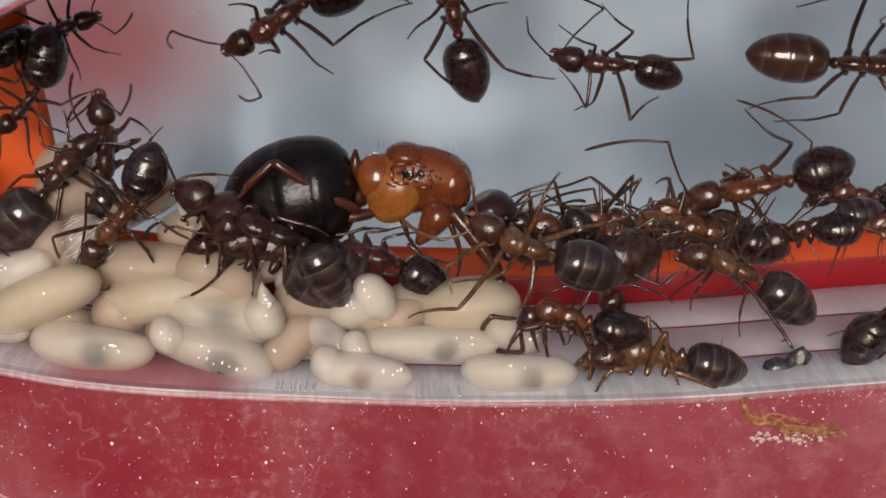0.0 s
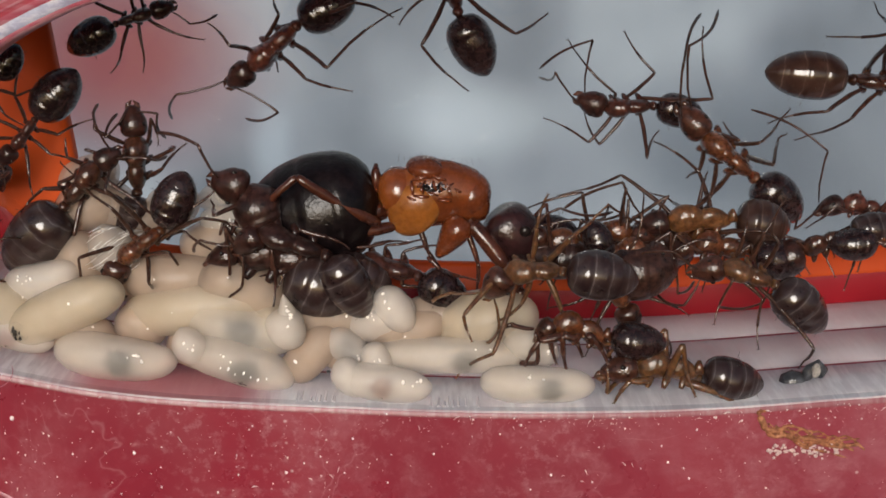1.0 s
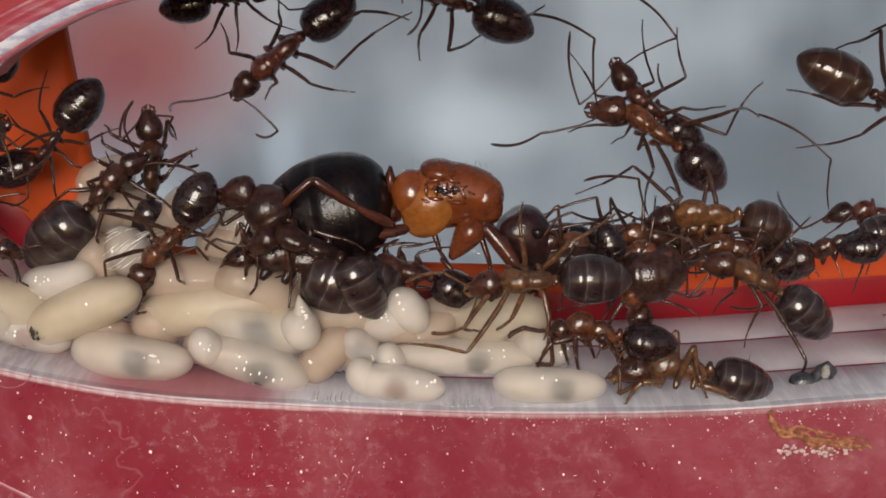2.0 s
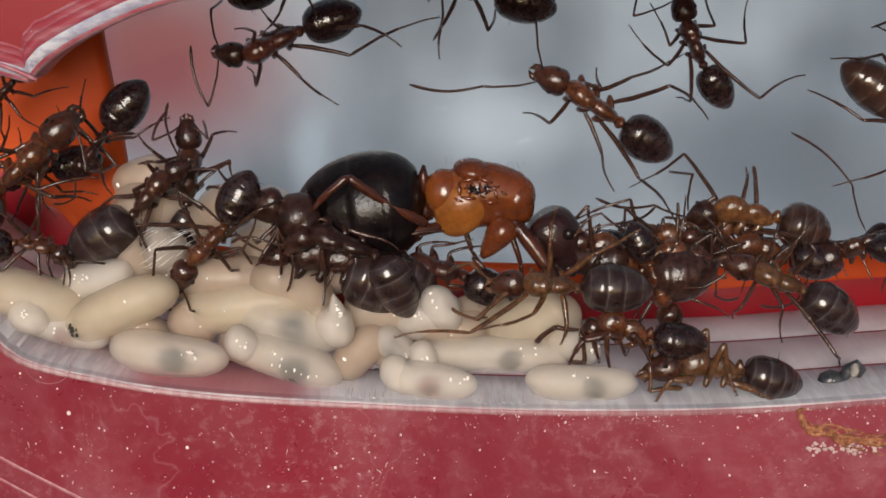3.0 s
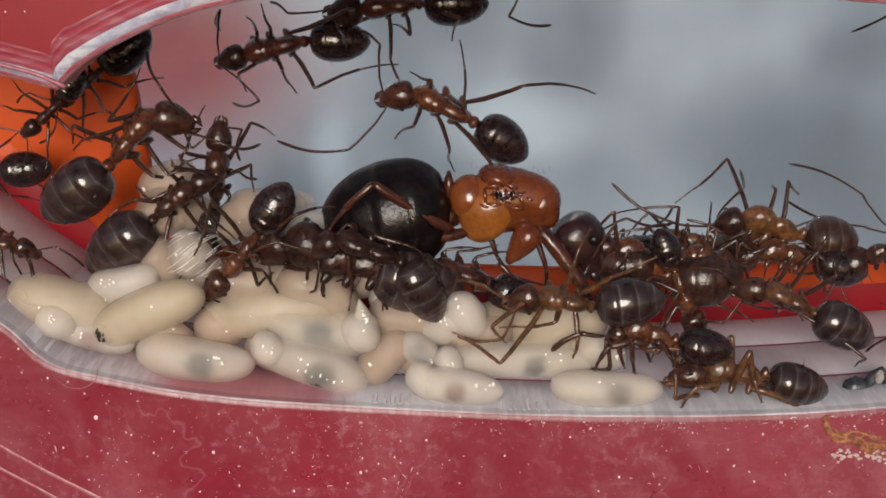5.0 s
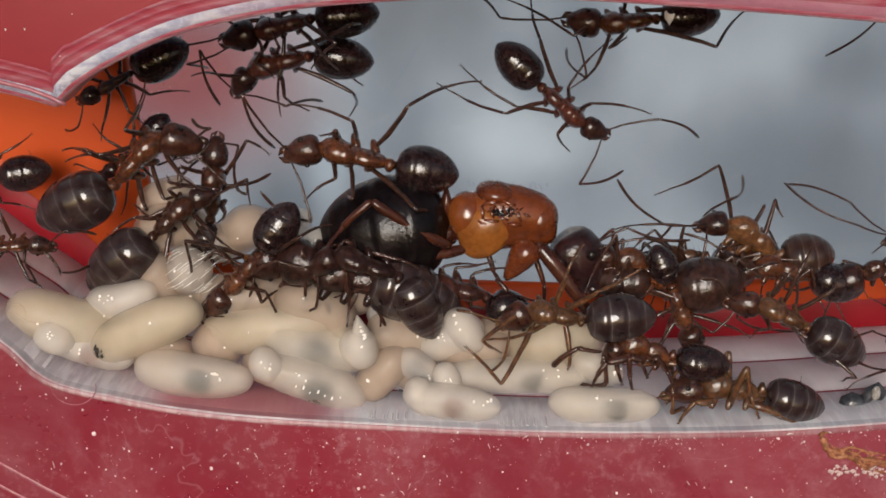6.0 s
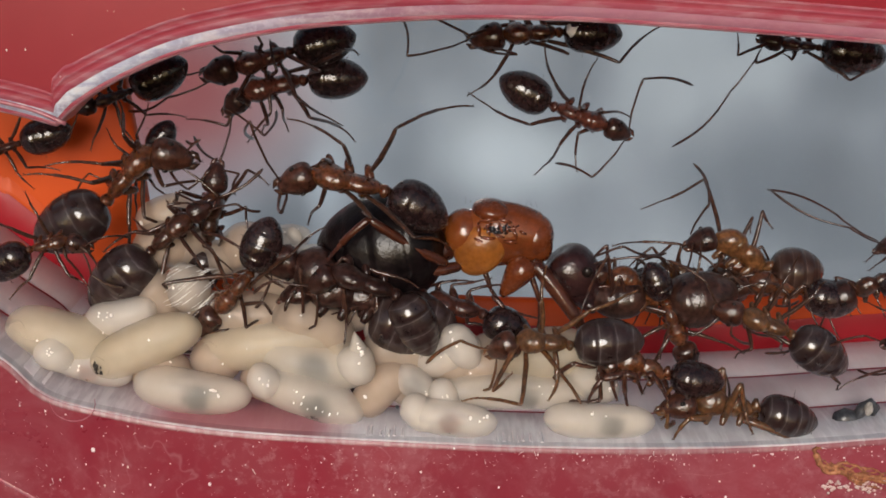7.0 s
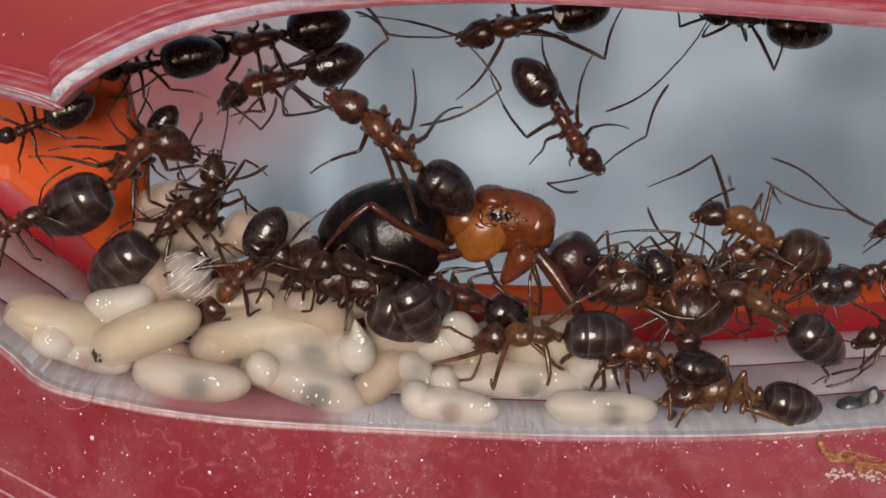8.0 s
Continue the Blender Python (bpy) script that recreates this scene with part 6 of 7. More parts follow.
worker_ant('brown worker ant with a dark glossy gaster on the brood pile', (2.49, 1.49, 4.12), 0, 'brown',
    [(0, -13.47, 4.5, 1.61, 50, -14, -7),
     (1, -13.67, 4.5, 1.59, 50, -21, -3),
     (1.5, -13.58, 4.5, 1.7, 47, -25, -1),
     (2.8, -12.93, 4.5, 1.24, 49, -25, -12),
     (3.5, -13.25, 4.5, 1.19, 46, -17, -6),
     (4.5, -13.2, 4.5, 1.07, 39, -30, 1),
     (5.8, -13.16, 4.5, 1.05, 44, -22, -5),
     (6.5, -13.2, 4.5, 1.13, 39, -33, 3),
     (7, -13.18, 4.5, 1.15, 41, -11, 2),
     (7.5, -13.14, 4.5, 1.08, 44, -22, -3),
     (8, -13.04, 4.5, 1.14, 42, -20, 0)],
    feet={0: [(0.37, 1.32, 1.08, 2.1), (-0.68, 0.92, -1.63, -0.03), None, None, (0.47, -1.7, -0.13, -3.54), (-2.35, -1.3, -3.59, -3.73)],
        3.5: [(1.23, 1.02, 0.83, 1.04), (-0.39, 0.72, -1.6, -0.46), (-1.26, 1.22, -3.39, 1.4), (1, -2.34, 0.84, -4.63), (1.05, -1.58, 0.75, -2.9), (-2.17, -1.1, -3.66, -2.88)],
        4.5: [(0.92, 1.1, 1.74, 0.42), (-0.87, 0.77, -1.4, 1.57), None, (1.22, -1.31, 0.91, -3.24), (0.23, -1.59, -0.26, -4.52), (-2.11, -1.5, -3.23, -3.59)]},
    feelers={3.5: [(2.81, 0.96, 3.55, 1.93), (3.04, -1.65, 3.18, -2.59)],
        4.5: [(1.91, 0.99, 1.11, 1.3), (3.39, -0.94, 3.45, -2.06)]}, wide=1.15)
worker_ant('dark brown worker ant facing up with bent feelers', (2.6, 1.75, 2.6), 0, 'brown',
    [(0, -11.77, 6, 2.14, 88, 7, -14),
     (1, -11.44, 6, 2.21, 88, 5, -13),
     (1.5, -11.52, 6, 2.24, 88, 5, -13),
     (3.5, -11.45, 6, 1.64, 83, 10, -6),
     (4.5, -11.34, 6, 1.76, 84, 2, -8),
     (5.8, -11.45, 6, 2.07, 84, -4, -7),
     (6.5, -11.64, 6, 1.43, 80, 1, -4),
     (7, -11.53, 6, 1.52, 80, 2, -3),
     (7.5, -11.56, 6, 1.37, 83, 1, -5),
     (8, -11.55, 6, 1.29, 82, 1, -4)],
    feet=joined({0: [(0.72, 1.35, 2.05, 1.51), (0.16, 2.04, -0.93, 2.39), None, (1.85, -1.45, 1.06, -2.19), (0.78, -1.79, 0.36, -0.85), (-0.03, -1.74, 0.79, -2.31)],
        1.5: [(1.89, 1.87, 2.15, 2.25), (0.79, 2.33, 0.78, 2.59), None, (2.5, -0.93, 1.15, -1.01), (0.91, -1.93, 0.62, -1.65), None],
        3.5: [(0.62, 1.32, 0.21, 2.33), (1.15, 1.62, 1.6, 2.46), None, (2.22, -1.32, 2.35, -2.32), (1.03, -1.95, -0.1, -2.03), (-0.27, -0.67, 0.75, -1.97)]},
        {4.5: [(1.34, 1.45, 0.47, 1.69), (0.44, 1.96, 0.41, 2.23), None, (2.75, -1.48, 2.07, -2.47), (0.96, -1.71, -0.3, -1.91), (-0.7, -0.83, -1.62, -0.32)]}),
    feelers={0: [(1.93, 1, 2.91, 0.55), (1.83, -0.86, 2.68, -0.86)],
        1.5: [(1.78, 0.82, 2.86, 0.58), (2.64, -1.07, 0.46, -0.63)],
        3.5: [(2.03, 1.26, 3.12, 1.46), (2, -0.65, 3.06, -0.71)],
        4.5: [(1.37, 1.17, 2.26, 2.02), (2.55, -0.81, 0.44, -0.78)]}, wide=1.2)
worker_ant('amber worker ant bending over the pale brood', (2.4, 1.87, 2.9), 0, 'amber',
    [(0, -10.91, 3.4, -0.56, -134, 15, 22),
     (1, -10.96, 3.4, -1.09, -144, 30, 30),
     (1.5, -10.86, 3.4, -1.12, -138, 29, 22),
     (2.8, -10.38, 3.4, -1.09, -135, 19, 18),
     (3.5, -10.23, 3.4, -1.22, -135, 5, 26),
     (4.5, -10.15, 3.4, -1.36, -127, -5, 6),
     (5.8, -9.64, 3.4, -1.42, -131, -1, 6),
     (6.5, -10.26, 3.4, -1.65, -128, -5, 12),
     (7, -10.16, 3.4, -1.57, -131, -1, 20),
     (7.5, -9.95, 3.4, -1.88, -128, -7, 10),
     (8, -10.06, 3.4, -1.64, -129, 2, 10)],
    feet=joined({0: [(-0.55, 0.78, 0.99, 3.35), (0.2, 2.38, 1.21, 0.88), (-3.97, 0.94, -5.15, 2.59), (1.73, -1.46, 3.48, -0.34), (-0.63, -1.86, 3.1, 0.08), (-1.36, -1.47, -0.25, -1.88)],
        1: [(-1.06, 0.96, 0.23, 3.48), (0.29, 1.33, 1.13, 2.1), (-3.16, 0.49, -4.47, 2.14), (1.76, -1.14, 4.1, 1.3), (-0.41, -2.23, 0.49, -3.91), (-1, -2.13, -1.47, -3.43)],
        3.5: [(-1.04, 1.23, 0.59, 4.12), (-0.43, 1.42, -0.3, 2.09), (-3.05, 0.47, -4.38, 1.4), (0.93, -1.32, 4.43, 1.06), (-0.8, -2.14, -1.23, -2.88), (1.33, -3.09, 3.69, -0.86)]},
        {4.5: [(-0.5, 1.12, 1.27, 3.67), (0.13, 1.23, -0.36, 1.87), (-3.42, 0.7, -4.51, 2.03), (3.12, -0.32, 4.08, 1.63), (-0.67, -1.42, -1.25, -2.93), (-1.75, -1.83, 3.5, -1.53)],
        7: [(-0.81, 1.35, 0.93, 3.71), (0.41, 1.28, 0.09, 2.08), (-3.68, 0.76, -5.21, 1.23), (3.02, -0.82, 3.84, 0.92), (-1.12, -2.17, -0.76, -3.42), (1.73, -2.85, 2.92, -1.59)]}),
    feelers={4.5: [(2.45, 1.02, 2.36, 2.11), (3.97, -0.24, 4.12, 1.73)],
        7: [(1.58, 0.82, 1.45, 1.42), (3.14, -0.73, 3.97, 0.78)]}, wide=1.12)
worker_ant('dark brown worker ant pressed against the large ant', (3.9, 2.1, 3.9), 0, 'darkband',
    [(0, -5.13, 3.6, -0.95, 137, 24, 19),
     (0.5, -5.17, 3.6, -0.21, 119, 41, 29),
     (1, -5.15, 3.6, -0.23, 109, 57, 49),
     (1.5, -5.26, 3.6, -0.04, 112, 75, 47),
     (2.8, -5.37, 3.6, -0.4, 125, 67, 34),
     (3.5, -5.47, 3.6, -0.59, 136, 80, 24),
     (4.5, -5.68, 3.6, -1.28, 150, 71, 11),
     (5.8, -6.21, 3.6, -1.05, 168, 39, -6),
     (6.5, -5.88, 3.6, -1.5, 149, 39, 19),
     (7, -5.48, 3.6, -1.06, 139, 58, 23),
     (7.5, -5.36, 3.6, -1.15, 126, 71, 34),
     (8, -5.71, 3.6, -1.28, 144, 56, 18)],
    feet={0: [(1.61, 1.29, 1.19, 2.01), (-0.39, 1.68, -0.79, 3.4), None, (2.5, 1, 2.08, 1.72), (-0.6, -1.3, -1.9, -1.7), (-1.4, -1.2, -2.8, -1.3)],
        1.5: [(-0.18, 1.94, -1.85, 3), (-1.83, 1.55, -3.07, 2.98), None, (1.26, 1.86, 1.53, 2.16), None, None],
        4.5: [(1.53, 2.71, 0.18, 4.1), (-0.45, 1.55, -1.24, 2.43), None, (0.95, 2.37, 1.01, 3.41), None, None],
        7: [(0.26, 2.5, 0.02, 3.46), (-1.26, 1.97, -1.71, 2.75), None, (1.01, 2, 0.15, 3.96), None, None]}, wide=1.55, deep=1.2)
worker_ant('dark worker ant with a banded gaster under the large ant', (3.0, 1.9, 3.4), 0, 'darkband',
    [(4.5, -3.83, 2.6, -0.68, 158, 58, -41)],
    feet={4.5: [(1.5, 0.8, 2.2, 1.6), (-0.08, 0.11, -0.13, 2.51), (-1.37, 2.02, -3.49, 3.8), (1.3, -0.6, 1.8, 0.4), (-1.45, -0.73, -2.51, -0.56), (-0.62, 0.8, 0.81, 2.28)]}, wide=0.95)
worker_ant('dark red-brown worker ant feeding beneath the large ant', (2.7, 1.75, 2.9), 0, 'dark',
    [(4.5, 0.44, 4.2, -2.48, 166, 4, -25)],
    feet={4.5: [(0.9, -0.9, -0.5, -1.3), (0.3, -1.0, -1.4, -1.7), (-0.6, -0.9, -2.2, -1.5), (0.7, 0.9, 0.1, 1.5), (-0.2, 0.9, -1.2, 1.2), (-0.9, 0.8, -2.1, 0.8)]},
    feelers={4.5: [(2.2, -1.0, 0.4, -1.5), (2.4, -0.6, 0.7, -1.2)]}, wide=1.2)
# extra ant, added to darken the gap beneath the large ant
worker_ant('dark worker ant wedged beneath the large ant', (3.7, 1.9, 3.2), -90, 'darkband',
    [(4.5, -4.6, 3.6, -1.75, 172, 20, -14)], wide=1.5)
worker_ant('worker ant feeding brood, its large black gaster shiny and banded', (2.4, 1.87, 3.4), 0, 'golden',
    [(0, 7.61, 1.9, -1.31, 157, -9, 6),
     (0.5, 7.54, 1.9, -1.76, 173, 46, -2),
     (1, 7.15, 1.9, -1.91, 180, 50, -9),
     (1.5, 6.74, 1.9, -2.12, 183, 28, -3),
     (2.8, 5.81, 1.9, -2.51, 177, 10, 1),
     (3.5, 5.88, 1.9, -2.7, 169, 18, 8),
     (4.5, 5.63, 1.9, -3.08, 167, 24, 22),
     (5.8, 4.89, 1.9, -2.9, 165, 49, 24),
     (6.5, 5.32, 1.9, -3.04, 174, 21, 1),
     (7, 4.64, 1.9, -3.45, 174, 35, 10),
     (7.5, 4.29, 1.9, -3.41, 168, 50, 14),
     (8, 4.03, 1.9, -3.73, 177, 26, 3)],
    feet=joined({1: [(1.56, 2.62, 3.22, 5.31), (0.55, 1.09, 1.81, 2.75), None, None, None, None],
        1.5: [(2.39, 3.13, 5.74, 3), (1.03, 1.8, 1.59, 2.89), None, (2.57, 1.3, 2.38, 2.85), None, None],
        2.8: [(2.77, 1.9, 6.12, 2.93), (0.71, 1.08, 2.99, 2.62), None, (2.68, 1.19, 2.64, 1.89), None, None]},
        {3.5: [(4.02, 2.06, 7.02, 3.36), (0.76, 0.86, 2.6, 2.66), (-1.11, 1.94, -1.03, 2.83), (3.93, 1.18, 3.76, 2.01), None, None],
        4.5: [(2.24, 2.59, 5.42, 3.24), (0.06, 0.59, 2.11, 2.21), None, (2.64, 1.16, 2.25, 2.54), None, None],
        6.5: [(1.41, 2.23, 4.58, 2.32), (1.04, 0.82, 2.23, 2.09), None, (2.23, 0.94, 1.28, 2.13), None, None]},
        {7: [(0.82, 1.09, 3.57, 3.26), (-0.79, 0.93, -2.65, 3.7), None, (1.64, 1.02, 0.8, 1.23), None, None],
        8: [(3.68, 0.98, 4.42, 2.18), (-1.33, 1.58, -3.13, 3.6), None, (1.28, 0.86, 1.73, 2.04), None, None]}), wide=1.3, stout=1.25)
worker_ant('amber worker ant with a dark domed gaster over the brood', (2.4, 1.4, 2.7), -90, 'amber',
    [(4.5, 9.3, 1.7, -4.63, 164, 54, 7)],
    feet={4.5: [(1.67, 0.86, 1.94, 2.14), (0.74, 0.29, 0.05, 1.89), (-0.4, -0.04, -1.65, 1.09), (1.16, 0.71, 0.43, 2), (0.27, 0.45, -0.62, 1.39), (-1.01, 0.07, -2, 1.28)]}, wide=1.15, stout=2.0)
worker_ant('golden-brown worker ant crouched low on the milky floor', (2.7, 2.11, 3.0), -90, 'golden',
    [(4.5, 13.38, 1.4, -6.52, 177, 8, -13)],
    feet={4.5: [(1.73, 0.44, 2.34, 1.52), (-0.44, -1.53, -1.27, 0.89), (-2.34, 0.84, -3.52, 1.61), (2.23, 0.76, 2.74, 1.07), (0.1, -1.65, 1.13, 1), (-3.68, 0.78, -4.91, 1.45)]},
    feelers={4.5: [(2.74, 1.07, 1.67, 1.02), (2.42, -0.97, 3.72, -0.76)]}, wide=1.05, stout=1.7)
worker_ant('golden-brown worker ant with glossy black gaster by the red bar', (2.5, 1.8, 3.3), 0, 'golden',
    [(0, 17.55, 3.6, -3.02, 154, 25, -13),
     (1, 17.41, 3.6, -2.7, 160, 33, -24),
     (1.5, 17.49, 3.6, -2.68, 144, 48, -6),
     (2.8, 16.92, 3.6, -2.83, 156, 5, -13),
     (3.5, 16.89, 3.6, -3.11, 158, 30, -14),
     (4.5, 16.33, 3.6, -3.57, 153, 34, 0),
     (5.8, 16.23, 3.6, -3.56, 153, 27, -2),
     (6.5, 15.73, 3.6, -3.29, 159, 24, -13),
     (7, 15.65, 3.6, -3.15, 158, 12, -13),
     (7.5, 15.88, 3.6, -3.03, 153, 20, -13),
     (8, 15.54, 3.6, -2.93, 149, 23, -8)],
    feet=joined({0: [(1.38, 1.19, 0.65, 2.74), (-1.22, 0.91, -2.41, 3.05), (-2.77, 1.44, -4.06, 2.28), (0.96, -1.77, 1, -2.35), None, None],
        1: [(1, 0.21, 0.82, 2.57), (-1.22, 0.91, -2.19, 3.33), (-2.6, 1.33, -3.98, 3), None, None, (-0.42, -2.08, 0.06, -2.49)],
        3.5: [(1.23, 2.12, 0.64, 2.84), (-0.67, 1.05, -2.16, 2.68), (-2.73, 1.49, -4.57, 2.36), None, None, (-0.89, -2.12, -0.38, -2.52)]},
        {4.5: [(0.44, 0.06, -0.29, 0.99), (-0.44, -0.06, -1.55, 0.68), (-3.73, 0.56, -4.91, 1.47), None, None, None],
        7: [(0.54, 1.09, 0.28, 2.26), (-1, 0.47, -2.05, 1.33), (-4.53, 1.31, -5.41, 2.1), None, None, (-1.48, -2.24, -1.72, -2.95)]}), wide=1.15)
worker_ant('dark worker ant climbing over the orange back bar', (2.15, 2.2, 2.44), -50, 'brown',
    [(4.5, 21.66, 6, -1.90, 203, -5, -12)], wide=1.15)
worker_ant('pale amber worker ant reaching out over the red bar', (3.0, 1.85, 2.75), -60, 'pale',
    [(0, 14.91, 7, -2.09, 179, 21, -14),
     (1, 15.69, 7, -1.01, 183, 5, -14),
     (1.5, 15.34, 7, -0.8, 182, 8, -22),
     (2.8, 15.85, 7, -0.49, 172, 31, -11),
     (3.5, 16.12, 7, -0.79, 167, 28, 4),
     (4.5, 16.25, 7, -0.92, 166, 40, 7),
     (6, 15.28, 7, -0.73, 146, 34, 39),
     (6.5, 15.03, 7, -0.70, 147, 33, 40),
     (7, 15.02, 7, -0.51, 148, 46, 32),
     (7.5, 14.94, 7, -0.19, 149, 37, 17),
     (8, 15.29, 7, 0.06, 149, 32, 17)],
    feet={1: [None, None, None, (3.45, -1.88, 6.38, -0.63), None, (-0.41, -1.92, -0.13, -1.36)],
        4.5: [None, None, None, (2.17, -1.31, 4.08, 1.2), (-0.36, -1.53, -0.6, -1.72), None],
        6.5: [(0.87, 0.55, 0.59, 2.59), (0.02, 0.96, -2.64, 0.79), (-2.66, 0.34, -4.16, 2.18), None, (0.17, -1.66, -0.28, -0.90), (-0.28, -2.20, -1.52, -1.70)]},
    feelers={1: [(4.29, -1.08, 4.87, 0.05), (3.59, -1.89, 6.53, -0.5)],
        5.8: [(4.26, 1.4, 7.8, 1.31), (2.53, -0.27, 1.61, -1.82)],
        6.5: [(2.28, 1.46, 1.72, 2.35), (2.95, -0.31, 3.61, -1.76)],
        8: [(2.26, 2.69, 3.61, 2.36), (2.52, -0.37, 1.75, -1.43)]}, wide=1.15, deep=1.3)
worker_ant('pale amber worker ant lying among the cluster', (2.4, 1.6, 2.6), -90, 'pale',
    [(3.5, 11.88, 7.5, -1.97, 180, 15, -28)],
    feelers={3.5: [(2.53, -0.45, 3.65, 0.15), (1.68, -0.75, -0.01, -1.05)]}, wide=1.15)
worker_ant('amber worker ant climbing head down over the red bar', (2.3, 1.79, 2.1), 0, 'amber',
    [(4.5, 11.35, 4.4, -3.5, -67, 1, 1)], wide=1.15)
worker_ant('reddish-brown worker ant packed into the cluster', (2.9, 1.8, 3.7), -90, 'crowd',
    [(0, 9.29, 5, -1.96, 145, 34, 40),
     (4.5, 9.2, 5, -2.18, 148, 32, 37),
     (6.5, 9.44, 5, -1.67, 151, 22, 38),
     (7, 9.33, 5, -1.81, 153, 13, 38),
     (8, 9.24, 5, -2.33, 140, 28, 40)],
    feelers={7: [(0.88, -1.52, -0.9, -1.78), (1.76, -1.39, -0.95, -1.97)]}, deep=1.15)
worker_ant('amber worker ant crowded behind the cluster', (2.4, 1.7, 2.8), 90, 'amber',
    [(0, 10.88, 7, -1.84, 14, -27, -23),
     (1, 11.2, 7, -1.79, 9, -28, -28),
     (2.8, 11.68, 7, -1.88, 14, -29, -14),
     (4.5, 12.13, 7, -2.24, 0, -14, 0),
     (7, 12.5, 7, -2.63, -9, -3, 16),
     (8, 12.22, 7, -2.7, -9, 4, 16)],
    feet={0: [(1.97, 1.33, 2.27, 0.07), (3.15, 1.61, 2.36, 0.49), (-0.88, 2.38, -4.12, 1.76), (1.21, 1.68, 1.07, 0.39), None, None],
        4.5: [(-2.38, 2.07, -3.44, 0.6), None, None, None, None, None]}, wide=1.15)
worker_ant('brown worker ant buried in the crowd', (2.5, 1.8, 3.0), 90, 'crowd',
    [(3.5, 11.59, 5, -2.09, 7, -30, -7)], wide=1.15)
worker_ant('amber-red worker ant buried in the crowd behind', (2.5, 1.8, 2.9), -90, 'amber',
    [(3.5, 16.61, 6.2, -2.16, 171, 28, -5)],
    feelers={3.5: [(3.25, 0.09, 4.57, 0.6), (3.11, -0.53, 4.55, -0.59)]}, wide=1.15)
worker_ant('amber worker ant with folded legs in the crowd', (2.5, 1.8, 2.8), 90, 'amber',
    [(3.5, 14.7, 8, -1.83, 18, -42, -6)], wide=1.15)
worker_ant('brown worker ant coming over the back bar', (2.1, 1.64, 3.04), -90, 'reddish',
    [(0, 24.38, 8, -0.88, 172, 25, -3),
     (1.5, 24.07, 8, -0.66, 166, 26, 2),
     (3.5, 24.92, 8, -2.15, 172, 26, -3),
     (7, 24.61, 8, -0.5, 172, 18, -3),
     (8, 24.21, 8, -0.29, 172, 19, -3)],
    feelers={1.5: [(2.75, 0.94, 3.11, 1.63), (2.56, -1.51, 5.75, -3.52)],
        7: [(4.01, -0.48, 7.8, -1.44), (4.73, -0.99, 6.08, -1.03)]}, wide=1.15)
worker_ant('amber worker ant resting on the red back bar', (2.3, 1.79, 2.4), 90, 'amber',
    [(1.5, 25.5, 5.5, -1.5, 8, -4, -3)], wide=1.15)
worker_ant('glossy black-gastered worker ant on the milky floor', (1.93, 1.51, 2.98), 0, 'dark',
    [(0, 25.47, 2.4, -4.61, 22, -12, 37),
     (0.5, 26.34, 2.4, -4.48, 21, -6, 36),
     (1, 27.82, 2.4, -4.08, 22, -6, 35),
     (6, 23.1, 2.4, -3.53, -158, 8, -9),
     (7, 23.08, 2.4, -2.85, -160, 11, -8),
     (8, 21.48, 2.4, -3.36, -159, 16, -9)],
    feet={0: [None, None, (-1.98, 0.29, -3.72, -0.07), None, None, None],
        7: [None, (2.54, 0.99, 4.7, 1.76), None, None, None, None]})
worker_ant('amber worker ant nosing along the brood pile', (1.76, 1.37, 2.6), 0, 'amber',
    [(0, -19.82, 3, -1.29, -1, -20, 7),
     (1.5, -19.54, 3, -0.69, 0, -20, 7),
     (2.8, -18.12, 3, -0.95, -9, -44, 22),
     (3.5, -19.04, 3, -0.86, -4, -38, 19),
     (4.5, -21.24, 3, -0.7, -2, -38, 8),
     (5.8, -21.33, 3, -0.2, 0, -24, 18),
     (6.5, -17.28, 3, 0.99, 34, -1, 9),
     (7, -18.62, 3, 1.02, 16, -39, 15),
     (7.5, -20, 3, 0.32, 0, -24, 20),
     (8, -20.39, 3, 1.15, 28, -4, 10)],
    feet={3.5: [(1.7, -0.8, 1.67, -1.65), None, None, (0.63, -0.87, 0.96, -2.99), (0.33, -1.74, 0.58, -2.29), None]})

# ---------------------------------------------------------------- small things on the plates and the floor
CRUMB = chitin("dark_debris", (0.018, 0.020, 0.026), (0.07, 0.072, 0.08), 0.3)
CRUMB_PALE = chitin("pale_debris", (0.13, 0.12, 0.11), (0.38, 0.35, 0.32), 0.5)
DUST, dust_node = shader("white_dust", 0.7)
dust_node.inputs["Base Color"].default_value = (0.78, 0.66, 0.66, 1)
CRUST, crust_node = shader("grainy_crust", 0.7)
crust_node.inputs["Base Color"].default_value = (0.56, 0.42, 0.40, 1)
FIBRE_MAT = chitin("tan_fibre", (0.27, 0.10, 0.05), (0.42, 0.19, 0.10), 0.6, coat=-0.4)


